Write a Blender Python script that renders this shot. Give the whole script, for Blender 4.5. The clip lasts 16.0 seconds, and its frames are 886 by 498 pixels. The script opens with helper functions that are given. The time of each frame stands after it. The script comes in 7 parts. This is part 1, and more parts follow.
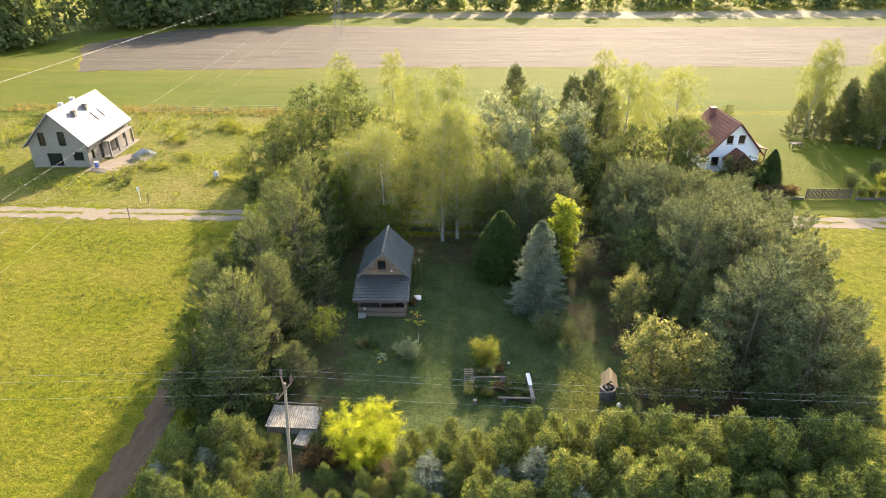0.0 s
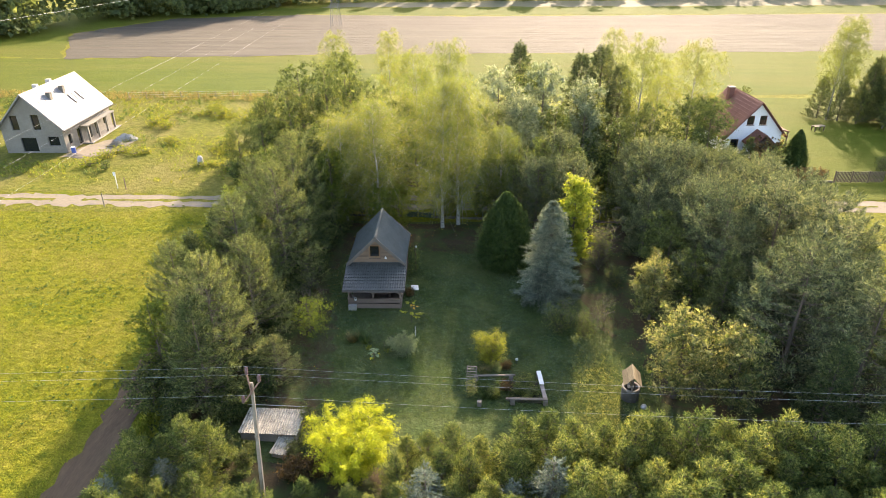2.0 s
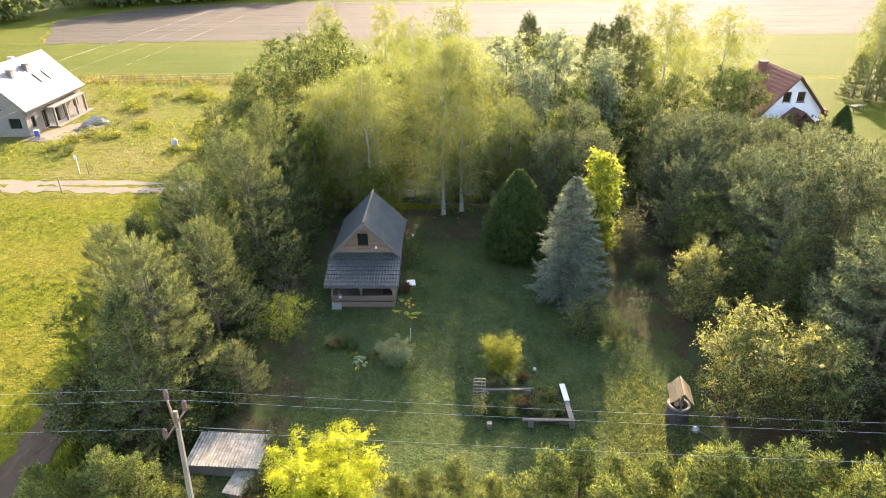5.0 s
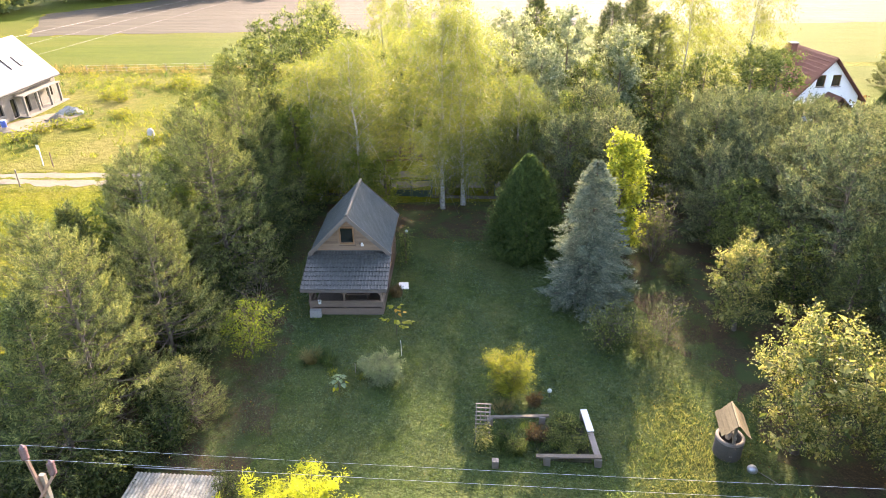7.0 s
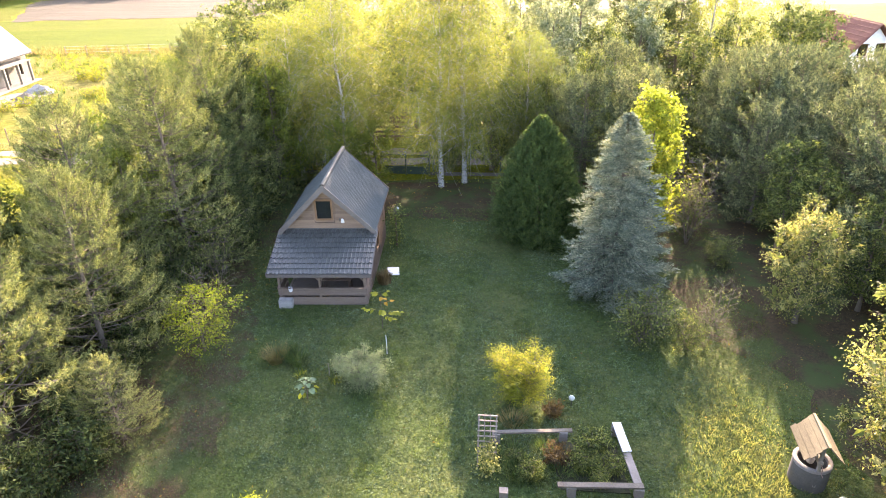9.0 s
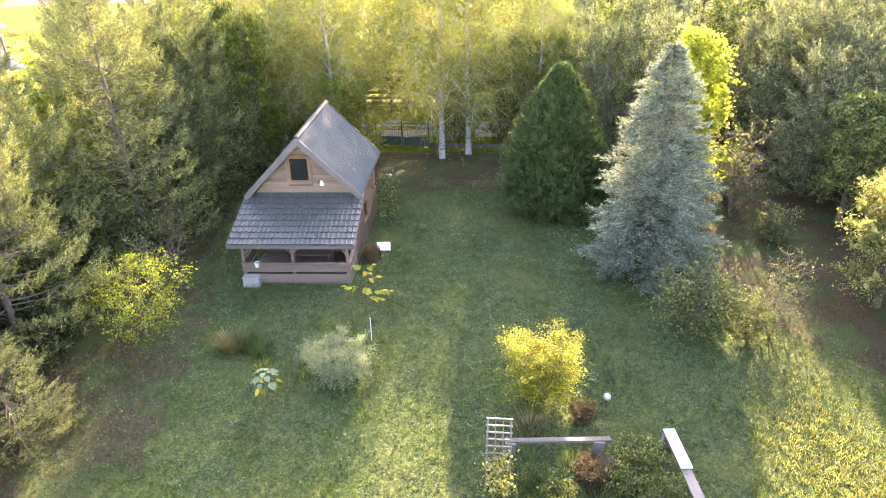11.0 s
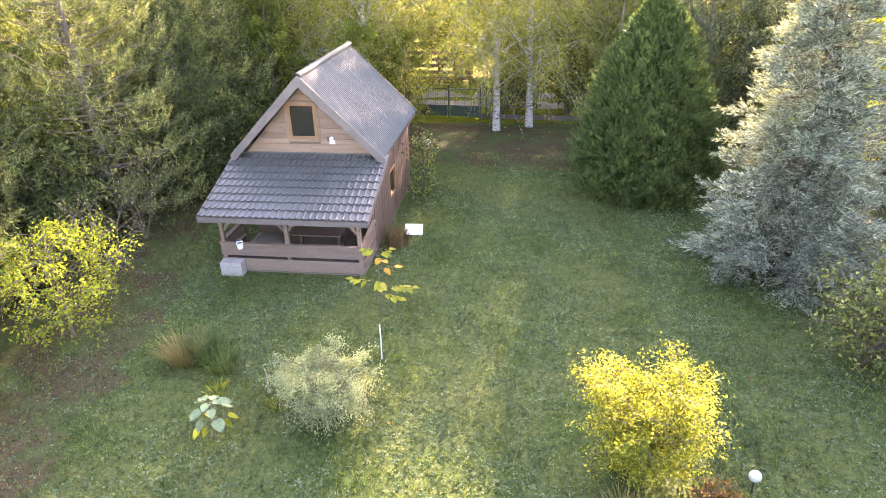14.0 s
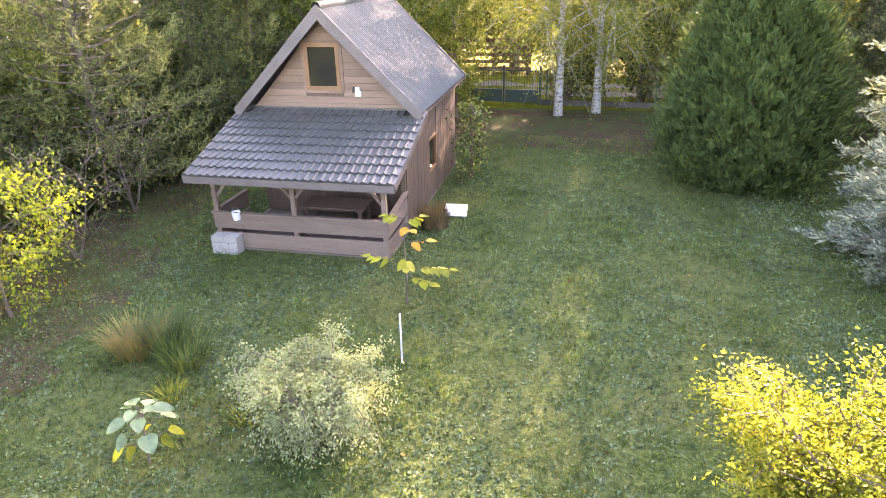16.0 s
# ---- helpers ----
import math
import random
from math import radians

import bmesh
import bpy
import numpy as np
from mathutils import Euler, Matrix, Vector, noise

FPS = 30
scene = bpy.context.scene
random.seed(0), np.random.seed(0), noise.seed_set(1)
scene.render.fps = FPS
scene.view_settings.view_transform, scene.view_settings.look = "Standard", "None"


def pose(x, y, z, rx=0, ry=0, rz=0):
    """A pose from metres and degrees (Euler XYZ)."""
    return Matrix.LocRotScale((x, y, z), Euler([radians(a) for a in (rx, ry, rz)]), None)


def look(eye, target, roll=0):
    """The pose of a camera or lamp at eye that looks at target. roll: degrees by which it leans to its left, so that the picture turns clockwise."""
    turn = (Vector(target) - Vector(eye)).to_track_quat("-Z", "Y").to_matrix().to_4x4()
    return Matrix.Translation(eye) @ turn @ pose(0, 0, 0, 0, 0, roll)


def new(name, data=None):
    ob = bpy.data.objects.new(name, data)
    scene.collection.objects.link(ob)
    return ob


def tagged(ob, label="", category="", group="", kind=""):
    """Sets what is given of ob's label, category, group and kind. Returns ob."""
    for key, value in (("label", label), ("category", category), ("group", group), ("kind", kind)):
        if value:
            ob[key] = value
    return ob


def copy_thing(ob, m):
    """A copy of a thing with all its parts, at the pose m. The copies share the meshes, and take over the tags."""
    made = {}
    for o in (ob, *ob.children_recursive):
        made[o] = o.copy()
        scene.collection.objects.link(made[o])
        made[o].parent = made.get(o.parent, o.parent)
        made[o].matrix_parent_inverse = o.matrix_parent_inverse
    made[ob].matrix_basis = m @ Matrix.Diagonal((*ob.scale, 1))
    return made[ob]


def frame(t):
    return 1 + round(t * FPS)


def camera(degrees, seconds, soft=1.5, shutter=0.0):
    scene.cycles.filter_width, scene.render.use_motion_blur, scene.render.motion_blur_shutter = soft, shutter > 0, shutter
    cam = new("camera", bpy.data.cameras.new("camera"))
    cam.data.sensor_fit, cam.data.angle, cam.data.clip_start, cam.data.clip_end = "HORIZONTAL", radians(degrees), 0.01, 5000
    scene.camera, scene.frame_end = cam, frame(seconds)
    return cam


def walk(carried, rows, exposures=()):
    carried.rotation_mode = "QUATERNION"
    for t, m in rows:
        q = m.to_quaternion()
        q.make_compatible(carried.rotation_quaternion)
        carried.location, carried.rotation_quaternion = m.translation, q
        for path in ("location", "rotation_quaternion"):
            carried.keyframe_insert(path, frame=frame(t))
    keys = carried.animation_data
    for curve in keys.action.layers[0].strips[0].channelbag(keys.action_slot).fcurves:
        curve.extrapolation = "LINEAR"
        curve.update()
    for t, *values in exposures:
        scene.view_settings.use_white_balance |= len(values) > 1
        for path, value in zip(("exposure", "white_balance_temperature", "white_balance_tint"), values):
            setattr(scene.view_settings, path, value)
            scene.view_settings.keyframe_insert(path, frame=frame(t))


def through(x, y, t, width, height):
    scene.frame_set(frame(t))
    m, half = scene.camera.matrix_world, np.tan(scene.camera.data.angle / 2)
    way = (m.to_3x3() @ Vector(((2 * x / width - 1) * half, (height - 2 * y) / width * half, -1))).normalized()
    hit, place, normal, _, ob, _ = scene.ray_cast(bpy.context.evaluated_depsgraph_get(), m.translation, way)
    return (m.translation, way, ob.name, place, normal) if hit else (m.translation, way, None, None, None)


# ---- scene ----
cam = camera(68.7, 16.0, soft=0.75)
PATH = [
    (0, (3.453, -0.455, 32.021), (1.843, 17.276, 22.910), -0.40),
    (0.5, (3.360, 0.833, 31.116), (1.740, 18.562, 22.004), -0.48),
    (1, (3.290, 2.048, 30.103), (1.662, 19.774, 20.985), -0.53),
    (1.5, (3.222, 3.179, 29.136), (1.586, 20.896, 20.003), -0.58),
    (2, (3.141, 4.226, 28.289), (1.499, 21.936, 19.143), -0.60),
    (2.5, (3.035, 5.247, 27.499), (1.393, 22.953, 18.346), -0.60),
    (3, (2.915, 6.313, 26.687), (1.271, 24.016, 17.529), -0.62),
    (3.5, (2.795, 7.445, 25.884), (1.141, 25.145, 16.721), -0.67),
    (4, (2.669, 8.636, 25.157), (1.008, 26.331, 15.985), -0.70),
    (6.5, (2.489, 15.498, 21.461), (0.679, 33.190, 12.312), -1.10),
    (7, (2.419, 16.896, 20.576), (0.581, 34.600, 11.454), -1.12),
    (7.5, (2.382, 18.292, 19.670), (0.507, 35.989, 10.544), -1.20),
    (8, (2.371, 19.641, 18.693), (0.449, 37.329, 9.560), -1.30),
    (8.5, (2.355, 20.919, 17.650), (0.387, 38.602, 8.517), -1.38),
    (9, (2.269, 22.096, 16.614), (0.288, 39.791, 7.505), -1.40),
    (11.5, (1.790, 27.360, 12.003), (-0.319, 45.105, 3.021), -1.10),
    (12, (1.704, 28.413, 11.303), (-0.548, 46.124, 2.289), -1.17),
    (12.5, (1.639, 29.419, 10.721), (-0.910, 47.088, 1.704), -1.22),
    (13, (1.550, 30.418, 10.243), (-1.375, 48.044, 1.255), -1.30),
    (13.5, (1.430, 31.426, 9.748), (-1.879, 49.012, 0.816), -1.40),
    (14, (1.298, 32.400, 9.093), (-2.368, 49.943, 0.216), -1.48),
    (14.5, (1.153, 33.294, 8.305), (-2.854, 50.779, -0.540), -1.56),
    (15, (0.986, 34.123, 7.527), (-3.371, 51.556, -1.256), -1.62),
    (15.5, (0.794, 34.934, 6.839), (-3.947, 52.362, -1.751), -1.55),
    (16, (0.586, 35.723, 6.228), (-4.586, 53.246, -1.908), -1.39),
]
walk(cam, [(t, look(eye, target, roll)) for t, eye, target, roll in PATH], exposures=[(0.0, 2.4, 6950, 17), (4.0, 2.58, 6900, 20), (7.0, 2.95, 6850, 24), (9.0, 3.44, 6900, 28), (12.5, 4.2, 7350, 37), (16.0, 4.3, 7650, 38)])

# ---- light ----
SUN_EL, SUN_AZ = 20.8, 9.5          # degrees over the horizon, degrees right of the way ahead (+y)
world = bpy.data.worlds.new("sky")
scene.world = world
world.use_nodes = True
wn = world.node_tree.nodes
sky = wn.new("ShaderNodeTexSky")
sky.sky_type = "NISHITA"
sky.sun_disc = False
sky.sun_elevation = radians(SUN_EL)
sky.sun_rotation = radians(SUN_AZ)
sky.air_density, sky.dust_density = 1.0, 1.6
wn["Background"].inputs["Strength"].default_value = 0.15
world.node_tree.links.new(sky.outputs["Color"], wn["Background"].inputs["Color"])
sun = new("sun", bpy.data.lights.new("sun", "SUN"))
sun.data.energy, sun.data.angle, sun.data.color = 4.3, radians(0.6), (1.0, 0.86, 0.66)
sun.matrix_world = look((100 * math.sin(radians(SUN_AZ)) * math.cos(radians(SUN_EL)), 100 * math.cos(radians(SUN_AZ)) * math.cos(radians(SUN_EL)), 100 * math.sin(radians(SUN_EL))), (0, 0, 0))


# ---- materials ----
class Mat:
    """A node material that is built up step by step."""

    def __init__(self, name):
        self.m = bpy.data.materials.new(name)
        self.m.use_nodes = True
        self.t = self.m.node_tree
        self.p = self.t.nodes["Principled BSDF"]

    def node(self, kind, **values):
        n = self.t.nodes.new(kind)
        for k, v in values.items():
            n.inputs[k].default_value = v
        return n

    def link(self, a, b):
        self.t.links.new(a, b)

    def coords(self, world_space=True):
        if world_space:
            return self.t.nodes.new("ShaderNodeNewGeometry").outputs["Position"]
        return self.t.nodes.new("ShaderNodeTexCoord").outputs["Object"]

    def noise(self, scale, detail=4.0, rough=0.55, co=None, stretch=None):
        co = co or self.coords()
        if stretch:
            mp = self.t.nodes.new("ShaderNodeMapping")
            mp.inputs["Scale"].default_value = stretch
            self.link(co, mp.inputs["Vector"])
            co = mp.outputs["Vector"]
        n = self.node("ShaderNodeTexNoise", Scale=scale, Detail=detail, Roughness=rough)
        self.link(co, n.inputs["Vector"])
        return n.outputs["Fac"]

    def ramp(self, fac, stops):
        r = self.t.nodes.new("ShaderNodeValToRGB")
        e = r.color_ramp.elements
        while len(e) < len(stops):
            e.new(0.5)
        for el, (pos, col) in zip(e, stops):
            el.position, el.color = pos, (*col, 1)
        self.link(fac, r.inputs["Fac"])
        return r.outputs["Color"]

    def mix(self, fac, a, b, blend="MIX"):
        n = self.t.nodes.new("ShaderNodeMix")
        n.data_type, n.blend_type = "RGBA", blend
        if isinstance(fac, float):
            n.inputs[0].default_value = fac
        else:
            self.link(fac, n.inputs[0])
        for s, v in ((6, a), (7, b)):
            if isinstance(v, tuple):
                n.inputs[s].default_value = (*v, 1)
            else:
                self.link(v, n.inputs[s])
        return n.outputs[2]

    def step(self, fac, lo, hi):
        n = self.t.nodes.new("ShaderNodeMapRange")
        n.inputs["From Min"].default_value, n.inputs["From Max"].default_value = lo, hi
        self.link(fac, n.inputs["Value"])
        return n.outputs["Result"]

    def bump(self, height, strength=0.4, distance=0.02):
        b = self.node("ShaderNodeBump", Strength=strength, Distance=distance)
        self.link(height, b.inputs["Height"])
        self.link(b.outputs["Normal"], self.p.inputs["Normal"])

    def done(self, color=None, rough=0.8, metal=0.0, spec=0.5):
        if isinstance(color, tuple):
            self.p.inputs["Base Color"].default_value = (*color, 1)
        elif color is not None:
            self.link(color, self.p.inputs["Base Color"])
        if isinstance(rough, float):
            self.p.inputs["Roughness"].default_value = rough
        else:
            self.link(rough, self.p.inputs["Roughness"])
        self.p.inputs["Metallic"].default_value = metal
        self.p.inputs["Specular IOR Level"].default_value = spec
        return self.m


def surface(name, a, b, scale=3.0, rough=0.8, metal=0.0, bump=0.3, dist=0.01, fine=40.0, stretch=None, spec=0.4, piece=0.0, space=True):
    """Two tones in patches and fine grain; piece: how far single pieces differ in tone."""
    m = Mat(name)
    co = m.coords(space)
    big = m.noise(scale, 5.0, 0.6, co, stretch)
    small = m.noise(fine, 3.0, 0.6, co, stretch)
    c = m.ramp(big, [(0.3, a), (0.7, b)])
    c = m.mix(0.35, c, m.ramp(small, [(0.25, tuple(v * 0.55 for v in a)), (0.8, tuple(min(1, v * 1.35) for v in b))]))
    if piece:
        info = m.t.nodes.new("ShaderNodeObjectInfo")
        c = m.mix(m.step(info.outputs["Random"], -0.2, 1.2), m.mix(1.0, c, (1 - piece,) * 3, "MULTIPLY"), m.mix(1.0, c, (1 + piece,) * 3, "MULTIPLY"))
    m.bump(small, bump, dist)
    return m.done(c, rough, metal, spec)


def leaf(name, tones, through=0.45, rough=0.5, tree=0.25, glow=1.5):
    """Foliage: each leaf takes a tone of its own, each tree a shift; light passes through."""
    m = Mat(name)
    geo = m.t.nodes.new("ShaderNodeNewGeometry")
    n = len(tones)
    c = m.ramp(geo.outputs["Random Per Island"], [(i / max(1, n - 1), t) for i, t in enumerate(tones)])
    info = m.t.nodes.new("ShaderNodeObjectInfo")
    c = m.mix(info.outputs["Random"], m.mix(1.0, c, (1 - tree, 1 - tree * 0.8, 1 - tree), "MULTIPLY"), m.mix(1.0, c, (1 + tree * 1.2, 1 + tree * 0.8, 1 + tree * 0.2), "MULTIPLY"))
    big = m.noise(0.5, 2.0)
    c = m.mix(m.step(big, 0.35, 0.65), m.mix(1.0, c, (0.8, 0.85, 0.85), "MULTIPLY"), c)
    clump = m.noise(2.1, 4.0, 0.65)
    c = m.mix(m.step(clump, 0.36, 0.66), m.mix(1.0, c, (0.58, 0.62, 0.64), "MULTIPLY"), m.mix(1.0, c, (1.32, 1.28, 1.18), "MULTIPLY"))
    m.done(c, rough + 0.1, 0.0, 0.12)
    tr = m.t.nodes.new("ShaderNodeBsdfTranslucent")
    m.link(m.mix(1.0, c, (glow * 1.05, glow * 1.0, glow * 0.55), "MULTIPLY"), tr.inputs["Color"])
    mx = m.t.nodes.new("ShaderNodeMixShader")
    mx.inputs["Fac"].default_value = through
    m.link(m.p.outputs["BSDF"], mx.inputs[1])
    m.link(tr.outputs["BSDF"], mx.inputs[2])
    m.link(mx.outputs["Shader"], m.t.nodes["Material Output"].inputs["Surface"])
    return m.m


def grass_ground(name, tones, dry, bare=None, bare_at=0.68, scale=0.25, rows=None, relief=0.1, speck=None):
    """Turf seen from above: patches, blade-sized grain, dry and bare places."""
    m = Mat(name)
    co = m.coords()
    big = m.noise(scale * 0.22, 4.0, 0.6, co, rows)
    mid = m.noise(scale * 2.4, 5.0, 0.65, co, rows)
    fine = m.noise(9.0, 4.0, 0.7, co)
    c = m.mix(m.step(mid, 0.35, 0.65), tones[0], tones[1])
    c = m.mix(m.step(big, 0.4, 0.62), c, m.mix(m.step(mid, 0.35, 0.7), tones[2], dry))
    c = m.mix(m.step(fine, 0.38, 0.72), m.mix(1.0, c, (0.55, 0.58, 0.5), "MULTIPLY"), m.mix(1.0, c, (1.3, 1.3, 1.25), "MULTIPLY"))
    if bare:
        c = m.mix(m.step(m.noise(scale * 1.3, 6.0, 0.7, co), bare_at, bare_at + 0.08), c, bare)
    if speck:
        c = m.mix(m.step(m.noise(26.0, 3.0, 0.65, co), 0.54, 0.7), c, speck)
    mixh = m.mix(0.5, m.noise(5.0, 3.0, 0.6, co), fine)
    m.bump(m.mix(0.55, mixh, m.noise(1.9, 4.0, 0.6, co)), 1.0, relief)
    return m.done(c, 0.97, 0.0, 0.05)


def leaf_litter(name):
    m = Mat(name)
    co = m.coords()
    c = m.ramp(m.noise(14.0, 4.0, 0.7, co), [(0.3, (0.025, 0.019, 0.012)), (0.5, (0.05, 0.038, 0.021)), (0.72, (0.1, 0.067, 0.031))])
    c = m.mix(m.step(m.noise(0.6, 4.0, 0.6, co), 0.44, 0.6), c, (0.045, 0.062, 0.02))
    m.bump(m.noise(22.0, 3.0, 0.7, co), 0.8, 0.04)
    return m.done(c, 0.95, 0.0, 0.1)


def glass_dark(name):
    m = Mat(name)
    return m.done((0.012, 0.014, 0.014), 0.06, 0.0, 0.6)


M_MEADOW = grass_ground("meadow_turf", ((0.082, 0.104, 0.009), (0.175, 0.17, 0.013), (0.122, 0.118, 0.014)), (0.225, 0.19, 0.033), None, 0.7, 0.55, None, 0.4)
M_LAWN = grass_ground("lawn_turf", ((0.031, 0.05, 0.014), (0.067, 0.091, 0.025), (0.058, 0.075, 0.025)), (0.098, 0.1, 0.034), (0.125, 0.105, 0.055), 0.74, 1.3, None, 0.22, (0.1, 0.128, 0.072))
M_FIELD = grass_ground("green_field_turf", ((0.066, 0.087, 0.008), (0.087, 0.105, 0.011), (0.092, 0.102, 0.013)), (0.11, 0.108, 0.02), None, 0.7, 0.2, (0.15, 1.0, 1.0), 0.2)
M_WEEDS_GROUND = grass_ground("weedy_ground", ((0.085, 0.1, 0.012), (0.165, 0.155, 0.024), (0.12, 0.115, 0.025)), (0.21, 0.175, 0.055), (0.24, 0.2, 0.11), 0.7, 0.5, None, 0.5)
M_PLOUGHED = surface("ploughed_soil", (0.05, 0.043, 0.029), (0.082, 0.07, 0.048), 0.35, 0.95, bump=1.0, dist=0.25, fine=1.6, stretch=(0.03, 1.0, 1), spec=0.1)
M_PLOUGHED_DARK = surface("dark_ploughed_soil", (0.047, 0.039, 0.027), (0.076, 0.063, 0.044), 0.3, 0.95, bump=1.0, dist=0.25, fine=1.5, stretch=(0.03, 1.0, 1), spec=0.1)
M_STUBBLE = surface("stubble", (0.14, 0.122, 0.07), (0.18, 0.158, 0.09), 0.04, 0.95, bump=0.8, dist=0.1, fine=1.0, stretch=(0.2, 1.6, 1), spec=0.1)
M_SAND = surface("sandy_road", (0.13, 0.106, 0.072), (0.205, 0.172, 0.122), 0.7, 0.95, bump=0.7, dist=0.05, fine=7.0, stretch=(0.35, 1.5, 1), spec=0.15)
M_TRACK = surface("dirt_track_soil", (0.058, 0.038, 0.022), (0.112, 0.076, 0.045), 0.9, 0.95, bump=0.8, dist=0.05, fine=9.0, stretch=(1.5, 0.3, 1), spec=0.15)
M_LITTER = leaf_litter("leaf_litter")
M_SOIL = surface("garden_soil", (0.035, 0.034, 0.02), (0.06, 0.06, 0.03), 2.0, 0.95, bump=0.9, dist=0.05, fine=14.0, spec=0.15)
M_BARK = surface("grey_brown_bark", (0.07, 0.055, 0.04), (0.15, 0.12, 0.09), 3.0, 0.9, bump=0.9, dist=0.03, fine=18.0, stretch=(1, 1, 0.25))


def birch_bark(name):
    m = Mat(name)
    co = m.coords()
    c = m.ramp(m.noise(5.0, 5.0, 0.7, co, (0.8, 0.8, 2.6)), [(0.36, (0.035, 0.03, 0.026)), (0.48, (0.30, 0.285, 0.25)), (0.8, (0.46, 0.44, 0.4))])
    m.bump(m.noise(20.0, 3.0, 0.6, co), 0.5, 0.01)
    return m.done(c, 0.75, 0.0, 0.3)


M_BIRCH = birch_bark("birch_bark")
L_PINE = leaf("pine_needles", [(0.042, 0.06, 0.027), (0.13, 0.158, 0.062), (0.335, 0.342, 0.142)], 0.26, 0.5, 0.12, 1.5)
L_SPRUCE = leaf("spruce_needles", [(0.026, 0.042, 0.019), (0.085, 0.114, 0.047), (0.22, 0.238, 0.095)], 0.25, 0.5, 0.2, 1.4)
# wide tone ranges here and below paint sunlit tips and dark gaps
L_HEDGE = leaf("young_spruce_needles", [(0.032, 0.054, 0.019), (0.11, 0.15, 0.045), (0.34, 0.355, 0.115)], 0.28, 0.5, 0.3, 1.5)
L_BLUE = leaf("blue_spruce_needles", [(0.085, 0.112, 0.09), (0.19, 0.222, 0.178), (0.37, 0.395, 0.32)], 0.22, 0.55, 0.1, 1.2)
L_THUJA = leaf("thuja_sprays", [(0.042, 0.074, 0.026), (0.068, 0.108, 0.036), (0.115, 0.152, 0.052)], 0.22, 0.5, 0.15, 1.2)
# pine needles in darker, bluer tones that carry the stand's shade
L_SHADEPINE = leaf("shade_pine_needles", [(0.032, 0.049, 0.031), (0.113, 0.142, 0.083), (0.33, 0.34, 0.19)], 0.24, 0.5, 0.2, 1.4)
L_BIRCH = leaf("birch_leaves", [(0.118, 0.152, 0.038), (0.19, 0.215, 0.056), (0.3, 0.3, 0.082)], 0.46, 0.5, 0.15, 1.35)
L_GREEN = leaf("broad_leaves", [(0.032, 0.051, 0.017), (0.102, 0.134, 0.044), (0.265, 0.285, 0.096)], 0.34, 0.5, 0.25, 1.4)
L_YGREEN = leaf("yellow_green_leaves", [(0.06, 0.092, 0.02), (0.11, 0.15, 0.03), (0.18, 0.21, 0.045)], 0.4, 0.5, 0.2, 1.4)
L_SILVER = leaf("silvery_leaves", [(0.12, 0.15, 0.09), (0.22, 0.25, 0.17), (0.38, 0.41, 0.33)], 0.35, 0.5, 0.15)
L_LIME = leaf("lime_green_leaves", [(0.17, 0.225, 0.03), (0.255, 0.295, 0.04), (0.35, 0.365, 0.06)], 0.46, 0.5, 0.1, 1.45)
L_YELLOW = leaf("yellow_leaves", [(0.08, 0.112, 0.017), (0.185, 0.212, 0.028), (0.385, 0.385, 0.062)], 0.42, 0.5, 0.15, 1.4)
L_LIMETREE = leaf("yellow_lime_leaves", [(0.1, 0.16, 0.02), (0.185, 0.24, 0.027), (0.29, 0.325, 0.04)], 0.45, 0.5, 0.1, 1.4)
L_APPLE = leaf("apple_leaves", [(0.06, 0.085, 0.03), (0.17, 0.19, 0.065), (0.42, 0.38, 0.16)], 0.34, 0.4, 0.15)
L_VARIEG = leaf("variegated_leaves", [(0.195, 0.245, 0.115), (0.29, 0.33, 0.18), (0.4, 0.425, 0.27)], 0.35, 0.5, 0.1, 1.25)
L_BIGLEAF = leaf("large_pale_leaves", [(0.13, 0.2, 0.085), (0.215, 0.285, 0.15), (0.36, 0.41, 0.28)], 0.3, 0.35, 0.05)
L_YOUNG = leaf("young_tree_leaves", [(0.15, 0.22, 0.03), (0.22, 0.27, 0.035), (0.5, 0.3, 0.04)], 0.45, 0.45, 0.05)
L_RIPEYELLOW = leaf("yellowed_leaves", [(0.36, 0.34, 0.03), (0.45, 0.42, 0.05)], 0.4, 0.5, 0.05)
L_BROOM = leaf("dry_stalks", [(0.1, 0.068, 0.036), (0.16, 0.11, 0.06), (0.22, 0.16, 0.09)], 0.25, 0.6, 0.05)
L_RIPE = leaf("ripe_orange_leaves", [(0.42, 0.2, 0.03), (0.5, 0.3, 0.05)], 0.4, 0.5, 0.05)
L_RUST = leaf("rusty_leaves", [(0.065, 0.045, 0.026), (0.115, 0.075, 0.038), (0.18, 0.12, 0.055)], 0.3, 0.6, 0.2)
# broad-leaf tones lowered to hold the shade below the pines
L_SHADESHRUB = leaf("shaded_shrub_leaves", [(0.026, 0.04, 0.015), (0.068, 0.092, 0.032), (0.16, 0.18, 0.064)], 0.28, 0.5, 0.25, 1.3)
L_GRASS = leaf("grass_blades", [(0.04, 0.078, 0.022), (0.079, 0.123, 0.034), (0.155, 0.182, 0.056)], 0.34, 0.5, 0.05)
# yellowing blades, pale enough to put the lawn's sunlight into the colour too
L_SUNGRASS = leaf("sun_band_blades", [(0.1, 0.128, 0.042), (0.165, 0.178, 0.065), (0.25, 0.242, 0.11)], 0.42, 0.5, 0.05)
L_MEADOW = leaf("meadow_blades", [(0.115, 0.138, 0.013), (0.165, 0.176, 0.016), (0.22, 0.208, 0.032)], 0.4, 0.6, 0.05)
L_WEED = leaf("weed_leaves", [(0.11, 0.15, 0.02), (0.19, 0.205, 0.028), (0.28, 0.26, 0.055)], 0.4, 0.6, 0.1)
